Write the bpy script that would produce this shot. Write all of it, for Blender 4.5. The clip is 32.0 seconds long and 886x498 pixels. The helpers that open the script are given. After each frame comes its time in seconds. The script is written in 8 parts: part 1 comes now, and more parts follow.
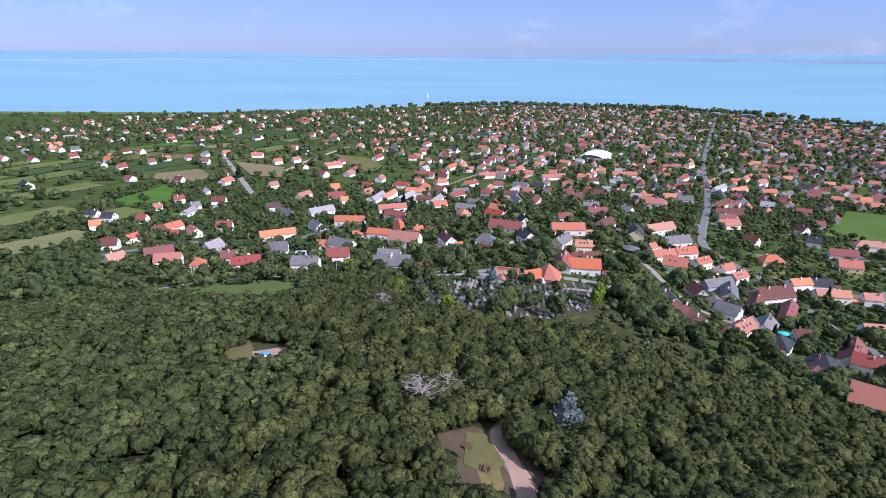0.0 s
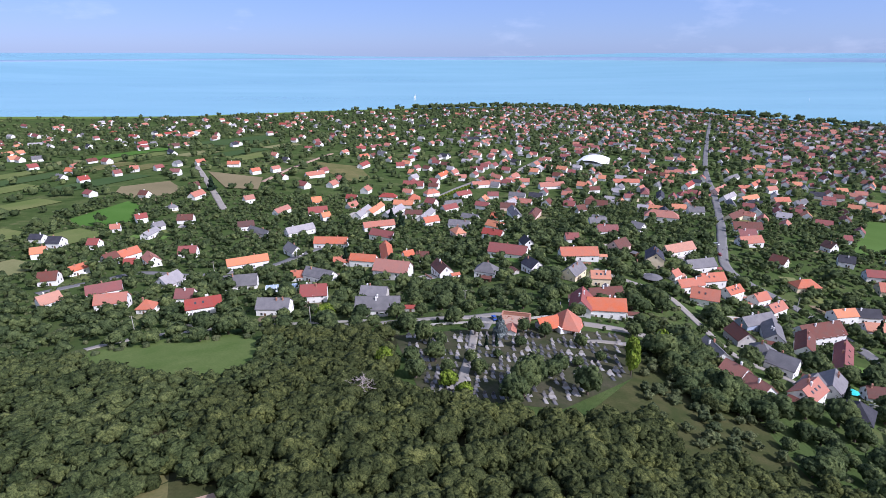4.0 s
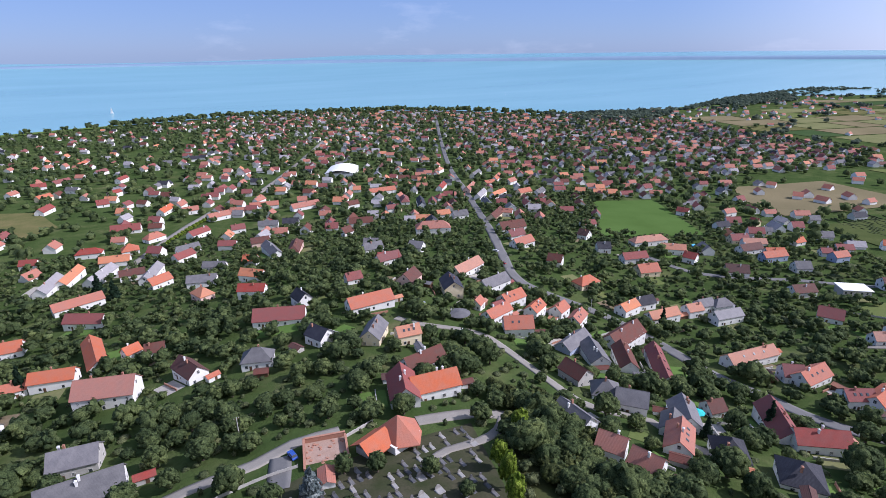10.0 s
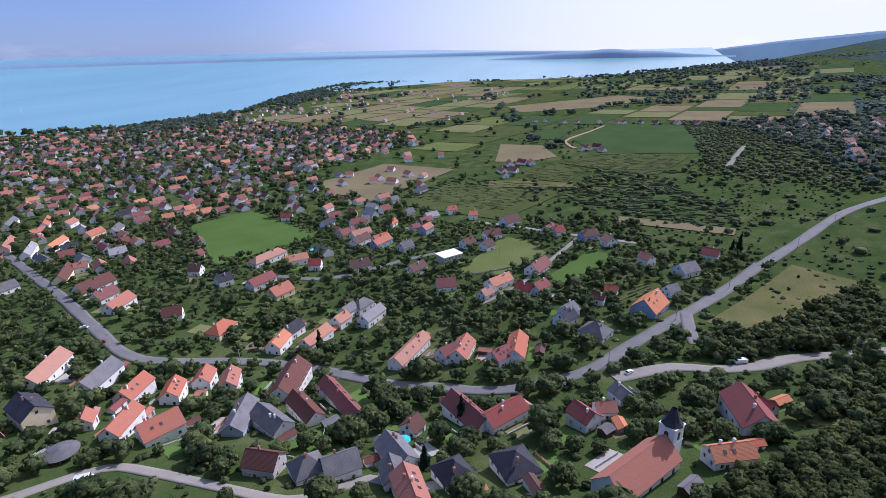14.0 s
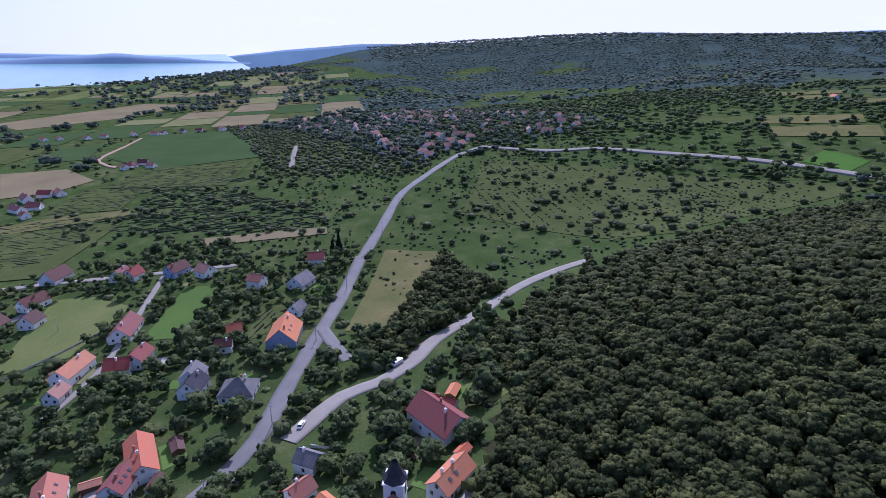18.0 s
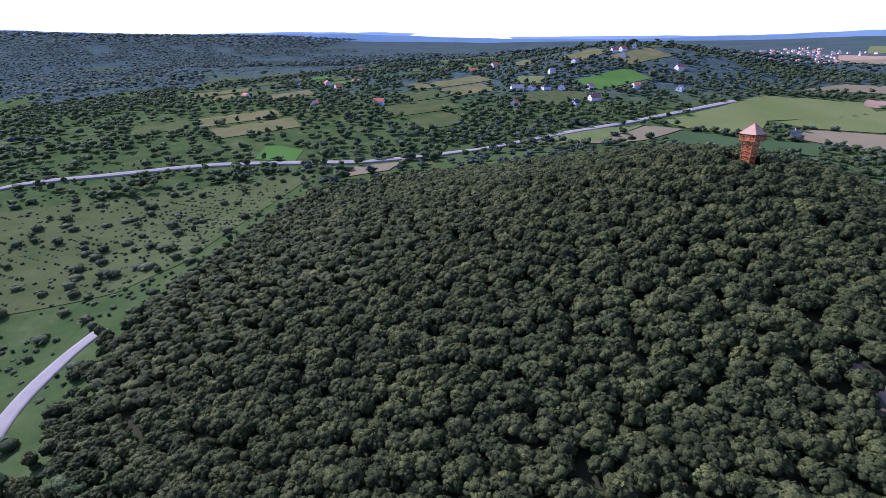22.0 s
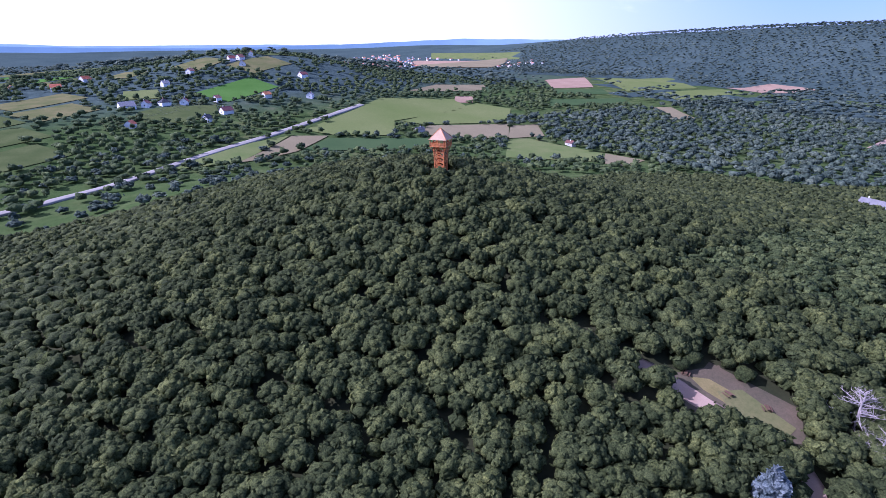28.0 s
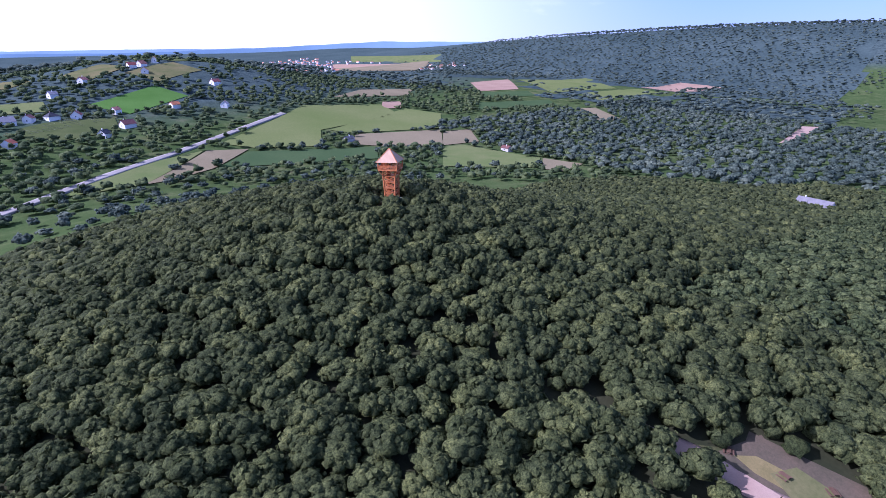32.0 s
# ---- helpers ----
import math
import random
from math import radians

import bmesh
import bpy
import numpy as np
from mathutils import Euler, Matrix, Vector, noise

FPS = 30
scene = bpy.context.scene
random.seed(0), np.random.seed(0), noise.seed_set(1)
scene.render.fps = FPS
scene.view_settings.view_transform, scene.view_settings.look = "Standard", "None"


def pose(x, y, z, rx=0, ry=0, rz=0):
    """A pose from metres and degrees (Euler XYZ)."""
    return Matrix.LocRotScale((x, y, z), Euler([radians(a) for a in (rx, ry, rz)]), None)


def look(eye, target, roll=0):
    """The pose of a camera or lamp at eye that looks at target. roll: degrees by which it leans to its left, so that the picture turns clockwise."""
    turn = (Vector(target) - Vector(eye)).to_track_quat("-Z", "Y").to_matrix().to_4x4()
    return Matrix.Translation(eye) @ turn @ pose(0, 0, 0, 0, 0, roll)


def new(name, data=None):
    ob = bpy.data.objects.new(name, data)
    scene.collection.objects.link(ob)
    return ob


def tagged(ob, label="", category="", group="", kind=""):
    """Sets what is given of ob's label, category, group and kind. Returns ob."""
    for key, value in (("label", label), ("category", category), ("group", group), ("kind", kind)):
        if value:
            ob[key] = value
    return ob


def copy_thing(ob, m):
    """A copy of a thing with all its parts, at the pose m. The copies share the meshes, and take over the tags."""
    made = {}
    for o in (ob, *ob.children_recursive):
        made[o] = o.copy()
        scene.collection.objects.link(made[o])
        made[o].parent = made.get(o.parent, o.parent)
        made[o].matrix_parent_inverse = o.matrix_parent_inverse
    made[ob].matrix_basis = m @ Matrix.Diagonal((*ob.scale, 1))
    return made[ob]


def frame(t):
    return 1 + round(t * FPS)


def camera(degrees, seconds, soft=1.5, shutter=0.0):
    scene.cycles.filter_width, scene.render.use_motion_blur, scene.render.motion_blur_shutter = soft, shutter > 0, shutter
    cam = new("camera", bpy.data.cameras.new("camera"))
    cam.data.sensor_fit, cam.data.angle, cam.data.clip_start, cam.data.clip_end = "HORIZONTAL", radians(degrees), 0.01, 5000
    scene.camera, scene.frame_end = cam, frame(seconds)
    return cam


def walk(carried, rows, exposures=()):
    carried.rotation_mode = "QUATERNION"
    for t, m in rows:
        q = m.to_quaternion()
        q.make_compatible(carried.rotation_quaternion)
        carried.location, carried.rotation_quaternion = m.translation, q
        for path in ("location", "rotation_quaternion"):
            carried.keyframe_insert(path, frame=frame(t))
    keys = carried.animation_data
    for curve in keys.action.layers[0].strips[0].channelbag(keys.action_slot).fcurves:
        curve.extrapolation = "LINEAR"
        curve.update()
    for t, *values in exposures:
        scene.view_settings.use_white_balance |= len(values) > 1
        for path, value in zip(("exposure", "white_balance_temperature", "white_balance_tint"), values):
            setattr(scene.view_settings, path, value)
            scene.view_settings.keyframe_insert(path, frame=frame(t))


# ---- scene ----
cam = camera(79.65, 32.0, 0.6)
# seconds, eye, target, roll
PATH = [
    (0.0, (-0.00, 0.00, 178.11), (-0.00, 93.65, 143.05), 0.28),
    (0.5, (-0.78, 6.37, 178.28), (0.19, 99.98, 143.12), 0.31),
    (1.0, (-1.18, 12.58, 178.21), (0.08, 106.21, 143.11), 0.31),
    (1.5, (-1.45, 18.78, 178.07), (0.01, 112.40, 142.95), 0.21),
    (2.0, (-1.79, 25.14, 178.06), (-0.16, 118.79, 143.04), 0.10),
    (2.5, (-2.04, 31.47, 178.32), (-0.25, 125.09, 143.22), 0.11),
    (3.0, (-2.32, 37.90, 178.57), (-0.39, 131.52, 143.49), 0.09),
    (3.5, (-2.63, 44.23, 178.69), (-0.55, 137.87, 143.66), 0.02),
    (5.5, (-3.03, 70.29, 178.58), (-0.82, 163.90, 143.47), 0.14),
    (6.0, (-3.02, 76.89, 178.65), (0.03, 170.49, 143.56), 0.12),
    (6.5, (-3.10, 83.19, 178.60), (2.12, 176.68, 143.49), 0.09),
    (7.0, (-2.99, 89.54, 178.78), (6.33, 182.73, 143.73), -0.01),
    (7.5, (-2.50, 95.91, 178.65), (11.32, 188.54, 143.60), -0.08),
    (8.0, (-1.95, 102.93, 178.29), (18.24, 194.41, 143.33), -0.19),
    (8.5, (-1.28, 110.00, 177.72), (24.80, 200.00, 142.79), -0.29),
    (9.0, (-0.25, 116.37, 177.52), (32.31, 204.28, 142.70), -0.37),
    (9.5, (1.04, 122.02, 177.46), (39.29, 207.61, 142.64), -0.56),
    (10.0, (2.53, 127.97, 177.41), (48.30, 209.80, 142.66), -0.65),
    (10.5, (4.47, 133.86, 177.24), (57.17, 211.40, 142.47), -0.63),
    (11.0, (6.96, 139.51, 177.12), (67.03, 211.51, 142.37), -0.83),
    (11.5, (9.64, 144.70, 176.76), (76.02, 210.93, 142.02), -1.02),
    (12.0, (12.74, 150.05, 176.89), (85.06, 209.66, 142.02), -1.16),
    (12.5, (15.91, 154.72, 177.07), (93.19, 207.66, 142.06), -1.17),
    (13.0, (18.67, 159.50, 177.64), (101.03, 203.95, 142.42), -1.24),
    (13.5, (21.63, 163.62, 177.97), (107.91, 199.73, 142.59), -1.23),
    (14.0, (25.64, 167.13, 178.30), (115.19, 193.92, 142.74), -1.33),
    (14.5, (29.91, 170.46, 178.26), (121.46, 189.09, 142.60), -1.46),
    (16.5, (55.80, 181.05, 173.79), (147.36, 162.81, 137.97), 0.42),
    (17.0, (61.05, 182.09, 173.60), (150.05, 153.61, 138.00), 0.37),
    (17.5, (66.21, 182.44, 173.10), (151.89, 144.90, 137.77), 0.41),
    (18.0, (71.62, 182.87, 172.64), (152.28, 135.22, 137.65), 0.51),
    (18.5, (77.25, 182.89, 173.12), (151.55, 125.86, 138.10), 0.64),
    (19.0, (82.79, 182.63, 173.78), (150.56, 117.94, 138.81), 0.66),
    (19.5, (87.97, 181.51, 174.36), (148.75, 110.20, 139.42), 0.60),
    (20.0, (92.97, 179.97, 174.80), (145.06, 102.03, 139.98), 0.45),
    (20.5, (97.10, 178.09, 175.41), (139.67, 94.54, 140.69), 0.20),
    (21.0, (100.92, 175.70, 176.30), (132.66, 87.48, 141.51), -0.03),
    (21.5, (104.89, 173.73, 177.33), (123.31, 81.78, 142.58), 0.06),
    (22.0, (108.33, 170.73, 178.08), (112.43, 77.01, 143.46), -0.03),
    (22.5, (111.73, 167.20, 178.66), (102.05, 73.87, 144.08), -0.30),
    (23.0, (114.97, 163.61, 178.73), (92.95, 72.36, 144.24), -0.30),
    (23.5, (117.65, 159.60, 178.50), (90.13, 69.80, 144.18), -0.22),
    (24.0, (119.28, 155.43, 178.11), (87.45, 66.98, 144.00), -0.22),
    (24.5, (120.18, 151.08, 177.84), (81.85, 65.21, 143.83), -0.39),
    (25.0, (120.61, 146.66, 177.73), (75.62, 64.09, 143.70), -0.65),
    (25.5, (120.75, 142.28, 177.61), (72.13, 61.79, 143.59), -0.81),
    (27.5, (117.87, 125.15, 177.44), (65.32, 47.08, 143.60), -0.98),
    (28.0, (116.95, 120.91, 177.44), (61.79, 44.65, 143.67), -1.04),
    (28.5, (115.97, 116.74, 177.61), (60.21, 40.90, 143.88), -1.10),
    (29.0, (114.95, 112.80, 177.77), (56.83, 38.72, 144.10), -1.15),
    (29.5, (113.83, 109.36, 178.03), (54.63, 36.13, 144.38), -1.17),
    (30.0, (112.22, 104.94, 178.46), (49.15, 35.07, 144.71), -1.36),
    (30.5, (110.44, 100.77, 178.74), (45.27, 32.86, 144.95), -1.54),
    (31.0, (108.56, 96.77, 178.92), (42.30, 29.92, 145.14), -1.66),
    (31.5, (106.52, 93.27, 179.05), (41.29, 25.39, 145.34), -1.55),
    (32.0, (104.49, 89.87, 179.28), (39.20, 22.02, 145.61), -1.64),
]
walk(cam, [(t, look(e, g, r)) for t, e, g, r in PATH], exposures=[(0, 0.3, 5520, 27), (9, 0.13, 5560, 22), (14.5, 0.0, 5400, 27), (19, 0.08, 5030, 37), (23, 0.46, 4980, 43), (28, 0.6, 4920, 45), (32, 0.6, 4920, 45)])

# ---- light: afternoon sun over the hills, clear hazy sky ----
SUN_AZ, SUN_EL = 120.0, 40.0
world = bpy.data.worlds.new("sky")
scene.world = world
world.use_nodes = True
wt = world.node_tree
wt.nodes.clear()
sky = wt.nodes.new("ShaderNodeTexSky")
sky.sky_type = "NISHITA"
sky.sun_disc = False
sky.sun_elevation, sky.sun_rotation = radians(SUN_EL), radians(SUN_AZ)
sky.altitude, sky.air_density, sky.dust_density, sky.ozone_density = 200, 1.0, 0.3, 3.5
bg = wt.nodes.new("ShaderNodeBackground")
bg.inputs["Strength"].default_value = 0.095
out = wt.nodes.new("ShaderNodeOutputWorld")
tint = wt.nodes.new("ShaderNodeMix")
tint.data_type, tint.blend_type = "RGBA", "MULTIPLY"
tint.inputs[0].default_value, tint.inputs[7].default_value = 1.0, (0.84, 0.9, 1.28, 1)
wt.links.new(sky.outputs[0], tint.inputs[6])
haze = wt.nodes.new("ShaderNodeMix")
haze.data_type = "RGBA"
haze.inputs[0].default_value, haze.inputs[7].default_value = 0.6, (2.8, 4.1, 5.75, 1)
wt.links.new(tint.outputs[2], haze.inputs[6])
# thin veil of high cloud, thicker over the hills on the side of the sun
wc = wt.nodes.new("ShaderNodeTexCoord")
dot = wt.nodes.new("ShaderNodeVectorMath")
dot.operation = "DOT_PRODUCT"
dot.inputs[1].default_value = (0.5, -0.866, 0.0)
wt.links.new(wc.outputs["Generated"], dot.inputs[0])
veil = wt.nodes.new("ShaderNodeMapRange")
veil.interpolation_type = "SMOOTHSTEP"
veil.inputs[1].default_value, veil.inputs[2].default_value, veil.inputs[3].default_value, veil.inputs[4].default_value = -0.2, 0.6, 0.0, 0.92
wt.links.new(dot.outputs["Value"], veil.inputs[0])
stretch = wt.nodes.new("ShaderNodeMapping")
stretch.inputs["Scale"].default_value = (1, 1, 3.2)
wt.links.new(wc.outputs["Generated"], stretch.inputs[0])
wisp = wt.nodes.new("ShaderNodeTexNoise")
wisp.inputs["Scale"].default_value, wisp.inputs["Detail"].default_value, wisp.inputs["Roughness"].default_value = 5.5, 7, 0.6
wt.links.new(stretch.outputs[0], wisp.inputs["Vector"])
puff = wt.nodes.new("ShaderNodeMapRange")
puff.inputs[1].default_value, puff.inputs[2].default_value, puff.inputs[3].default_value, puff.inputs[4].default_value = 0.58, 0.8, 0.0, 0.22
wt.links.new(wisp.outputs["Fac"], puff.inputs[0])
cover = wt.nodes.new("ShaderNodeMath")
cover.operation, cover.use_clamp = "ADD", True
wt.links.new(veil.outputs[0], cover.inputs[0])
wt.links.new(puff.outputs[0], cover.inputs[1])
cloud = wt.nodes.new("ShaderNodeMix")
cloud.data_type = "RGBA"
cloud.inputs[7].default_value = (10.2, 10.3, 10.6, 1)
wt.links.new(cover.outputs[0], cloud.inputs[0])
wt.links.new(haze.outputs[2], cloud.inputs[6])
wt.links.new(cloud.outputs[2], bg.inputs[0])
wt.links.new(bg.outputs[0], out.inputs[0])
sun_data = bpy.data.lights.new("sun", "SUN")
sun_data.energy, sun_data.angle, sun_data.color = 5.0, radians(0.5), (1.0, 0.94, 0.85)
sun = new("sun", sun_data)
_a, _e = radians(SUN_AZ), radians(SUN_EL)
SUN_DIR = Vector((math.sin(_a) * math.cos(_e), math.cos(_a) * math.cos(_e), math.sin(_e)))
sun.matrix_world = look(SUN_DIR * 900 + Vector((0, 0, 200)), (0, 0, 200))

# ---- materials ----
def material(name, rough=0.7, metal=0.0, spec=0.4):
    m = bpy.data.materials.new(name)
    m.use_nodes = True
    b = m.node_tree.nodes["Principled BSDF"]
    b.inputs["Roughness"].default_value = rough
    b.inputs["Metallic"].default_value = metal
    b.inputs["Specular IOR Level"].default_value = spec
    return m, m.node_tree, b


def coords(nt, scale=(1, 1, 1), world_space=True):
    mp = nt.nodes.new("ShaderNodeMapping")
    mp.inputs["Scale"].default_value = scale
    if world_space:
        g = nt.nodes.new("ShaderNodeNewGeometry")
        nt.links.new(g.outputs["Position"], mp.inputs[0])
    else:
        g = nt.nodes.new("ShaderNodeTexCoord")
        nt.links.new(g.outputs["Object"], mp.inputs[0])
    return mp.outputs[0]


def noise_fac(nt, vec, scale, detail=4, rough=0.55):
    n = nt.nodes.new("ShaderNodeTexNoise")
    n.inputs["Scale"].default_value = scale
    n.inputs["Detail"].default_value = detail
    n.inputs["Roughness"].default_value = rough
    nt.links.new(vec, n.inputs["Vector"])
    return n.outputs["Fac"]


def ramp(nt, fac, stops):
    r = nt.nodes.new("ShaderNodeValToRGB")
    e = r.color_ramp.elements
    while len(e) < len(stops):
        e.new(0.5)
    for el, (p, c) in zip(e, stops):
        el.position, el.color = p, (*c, 1)
    nt.links.new(fac, r.inputs[0])
    return r.outputs[0]


def mix(nt, fac, a, b, mode="MIX"):
    n = nt.nodes.new("ShaderNodeMix")
    n.data_type, n.blend_type = "RGBA", mode
    if isinstance(fac, (int, float)):
        n.inputs[0].default_value = fac
    else:
        nt.links.new(fac, n.inputs[0])
    for k, v in ((6, a), (7, b)):
        if isinstance(v, tuple):
            n.inputs[k].default_value = (*v, 1)
        else:
            nt.links.new(v, n.inputs[k])
    return n.outputs[2]


def bump(nt, b, height, strength=0.4, dist=0.05):
    n = nt.nodes.new("ShaderNodeBump")
    n.inputs["Strength"].default_value, n.inputs["Distance"].default_value = strength, dist
    nt.links.new(height, n.inputs["Height"])
    nt.links.new(n.outputs[0], b.inputs["Normal"])


def two_scale(name, c1, c2, c3, big=0.3, small=6.0, rough=0.75, metal=0.0, bumps=0.3, world_space=True, spec=0.3, rand=0.0):
    """A surface with stains at a large scale and grain at a small one."""
    m, nt, b = material(name, rough, metal, 0.0 if rough >= 0.9 else spec)
    v = coords(nt, world_space=world_space)
    f1, f2 = noise_fac(nt, v, big), noise_fac(nt, v, small, 6, 0.7)
    col = ramp(nt, f1, [(0.3, c1), (0.7, c2)])
    g = ramp(nt, f2, [(0.35, (0, 0, 0)), (0.7, (1, 1, 1))])
    col = mix(nt, mix(nt, 0.55, (0, 0, 0), g), col, c3)
    if rand:
        oi = nt.nodes.new("ShaderNodeObjectInfo")
        hs = nt.nodes.new("ShaderNodeHueSaturation")
        mr = nt.nodes.new("ShaderNodeMapRange")
        mr.inputs[3].default_value, mr.inputs[4].default_value = 1 - rand, 1 + rand
        nt.links.new(oi.outputs["Random"], mr.inputs[0])
        nt.links.new(mr.outputs[0], hs.inputs["Value"])
        nt.links.new(col, hs.inputs["Color"])
        col = hs.outputs[0]
    nt.links.new(col, b.inputs["Base Color"])
    if bumps:
        bump(nt, b, f2, bumps, 0.04)
    return m


def leaf_material(name, dark, mid, light, scale=0.16, grain=2.4):
    m, nt, b = material(name, 0.7, 0.0, 0.06)
    g = nt.nodes.new("ShaderNodeNewGeometry")
    v = coords(nt)
    tree = noise_fac(nt, v, scale, 2)
    col = ramp(nt, tree, [(0.32, dark), (0.5, mid), (0.7, light)])
    leaf = ramp(nt, g.outputs["Random Per Island"], [(0.0, (0.65, 0.68, 0.65)), (1.0, (1.3, 1.25, 1.2))])
    col = mix(nt, 1.0, col, leaf, "MULTIPLY")
    # fine noise paints the dark gaps between leaves into the colour
    fine = noise_fac(nt, v, grain, 5, 0.7)
    col = mix(nt, 1.0, col, ramp(nt, fine, [(0.38, (0.4, 0.42, 0.4)), (0.5, (1.0, 1.0, 1.0)), (0.64, (1.7, 1.6, 1.45))]), "MULTIPLY")
    bump(nt, b, fine, 0.8, 0.7 / grain)
    nt.links.new(col, b.inputs["Base Color"])
    t = nt.nodes.new("ShaderNodeBsdfTranslucent")
    nt.links.new(col, t.inputs["Color"])
    ms = nt.nodes.new("ShaderNodeMixShader")
    ms.inputs[0].default_value = 0.4
    nt.links.new(b.outputs[0], ms.inputs[1])
    nt.links.new(t.outputs[0], ms.inputs[2])
    nt.links.new(ms.outputs[0], nt.nodes["Material Output"].inputs[0])
    return m


def tile_roof(name, base, stain, rand=0.16):
    """Clay or concrete tiles: courses along the slope, weathered patches."""
    m, nt, b = material(name, 0.75, 0.0, 0.2)
    v = coords(nt, world_space=False)
    w = nt.nodes.new("ShaderNodeTexWave")
    w.wave_type, w.bands_direction = "BANDS", "X"
    w.inputs["Scale"].default_value, w.inputs["Distortion"].default_value = 1.4, 0.4
    nt.links.new(v, w.inputs["Vector"])
    w2 = nt.nodes.new("ShaderNodeTexWave")
    w2.wave_type, w2.bands_direction = "BANDS", "Z"
    w2.inputs["Scale"].default_value = 1.5
    nt.links.new(v, w2.inputs["Vector"])
    vw = coords(nt)
    f1, f2 = noise_fac(nt, vw, 0.35, 4), noise_fac(nt, vw, 2.6, 5, 0.7)
    col = mix(nt, ramp(nt, f1, [(0.35, (0, 0, 0)), (0.75, (0.75, 0.75, 0.75))]), base, stain)
    col = mix(nt, ramp(nt, f2, [(0.45, (0, 0, 0)), (0.8, (0.5, 0.5, 0.5))]), col, tuple(c * 0.55 for c in base))
    oi = nt.nodes.new("ShaderNodeObjectInfo")
    hs = nt.nodes.new("ShaderNodeHueSaturation")
    mr = nt.nodes.new("ShaderNodeMapRange")
    mr.inputs[3].default_value, mr.inputs[4].default_value = 1 - rand, 1 + rand
    nt.links.new(oi.outputs["Random"], mr.inputs[0])
    nt.links.new(mr.outputs[0], hs.inputs["Value"])
    nt.links.new(mr.outputs[0], hs.inputs["Saturation"])
    nt.links.new(col, hs.inputs["Color"])
    nt.links.new(hs.outputs[0], b.inputs["Base Color"])
    bump(nt, b, mix(nt, 0.5, w.outputs["Color"], w2.outputs["Color"]), 0.5, 0.06)
    return m


M_ORANGE = tile_roof("orange_tile", (0.4, 0.14, 0.088), (0.32, 0.155, 0.115))
M_RED = tile_roof("red_tile", (0.24, 0.068, 0.058), (0.19, 0.08, 0.07))
M_BROWN = tile_roof("brown_tile", (0.12, 0.05, 0.04), (0.09, 0.06, 0.05))
M_PALE = tile_roof("faded_tile", (0.48, 0.205, 0.12), (0.36, 0.19, 0.13))
M_GREY = tile_roof("grey_slate", (0.13, 0.125, 0.13), (0.2, 0.19, 0.19))
M_LIGHTGREY = tile_roof("pale_grey_sheet", (0.3, 0.28, 0.28), (0.22, 0.21, 0.22))
M_DARK = tile_roof("dark_slate", (0.035, 0.035, 0.045), (0.06, 0.06, 0.07))
ROOFS = {"o": M_ORANGE, "r": M_RED, "b": M_BROWN, "p": M_PALE, "g": M_GREY, "l": M_LIGHTGREY, "d": M_DARK}
M_WHITE = two_scale("white_render", (0.72, 0.71, 0.68), (0.8, 0.79, 0.76), (0.62, 0.6, 0.56), 0.4, 5.0, 0.8, bumps=0.1, rand=0.06)
M_CREAM = two_scale("cream_render", (0.7, 0.58, 0.36), (0.76, 0.66, 0.46), (0.6, 0.5, 0.35), 0.4, 5.0, 0.8, bumps=0.1, rand=0.08)
M_PINK = two_scale("pink_render", (0.68, 0.45, 0.38), (0.74, 0.55, 0.48), (0.6, 0.42, 0.36), 0.4, 5.0, 0.8, bumps=0.1)
M_STONEWALL = two_scale("grey_render", (0.4, 0.38, 0.35), (0.5, 0.47, 0.43), (0.32, 0.3, 0.28), 0.5, 4.0, 0.85)
M_BLUE = two_scale("blue_render", (0.3, 0.36, 0.5), (0.38, 0.43, 0.55), (0.26, 0.31, 0.42), 0.5, 4.0, 0.8)
WALLS = {"w": M_WHITE, "c": M_CREAM, "k": M_PINK, "s": M_STONEWALL, "u": M_BLUE}
M_GLASS = two_scale("window_glass", (0.03, 0.04, 0.05), (0.05, 0.06, 0.07), (0.02, 0.025, 0.03), 0.3, 3, 0.08, bumps=0, spec=0.7)
M_FRAME = two_scale("window_frame_paint", (0.6, 0.58, 0.55), (0.7, 0.68, 0.65), (0.5, 0.48, 0.45), 1, 9, 0.5, bumps=0)
M_WOODDARK = two_scale("dark_wood", (0.1, 0.055, 0.03), (0.15, 0.085, 0.05), (0.07, 0.04, 0.025), 0.8, 9, 0.65)
M_BRICK = two_scale("chimney_brick", (0.36, 0.16, 0.1), (0.42, 0.22, 0.15), (0.25, 0.15, 0.11), 1.2, 9, 0.85)
M_CONCRETE = two_scale("concrete", (0.42, 0.4, 0.37), (0.5, 0.48, 0.44), (0.3, 0.29, 0.27), 0.6, 7, 0.85)
M_ASPHALT = two_scale("worn_asphalt", (0.13, 0.126, 0.122), (0.175, 0.168, 0.16), (0.095, 0.094, 0.092), 0.12, 2.5, 0.85)
M_LANE = two_scale("lane_concrete", (0.24, 0.22, 0.19), (0.31, 0.285, 0.25), (0.18, 0.165, 0.14), 0.12, 2.0, 0.9)
M_TRACK = two_scale("dirt_track", (0.33, 0.22, 0.16), (0.42, 0.3, 0.22), (0.25, 0.18, 0.13), 0.2, 3.0, 0.95)
M_BARK = two_scale("bark", (0.09, 0.07, 0.055), (0.14, 0.11, 0.09), (0.06, 0.05, 0.04), 0.8, 7, 0.9, bumps=0.6)
M_OAK = leaf_material("oak_leaves", (0.048, 0.062, 0.025), (0.076, 0.094, 0.036), (0.128, 0.146, 0.05), 0.12)
M_GARDEN = leaf_material("garden_leaves", (0.052, 0.078, 0.036), (0.086, 0.118, 0.05), (0.138, 0.175, 0.068), 0.1)
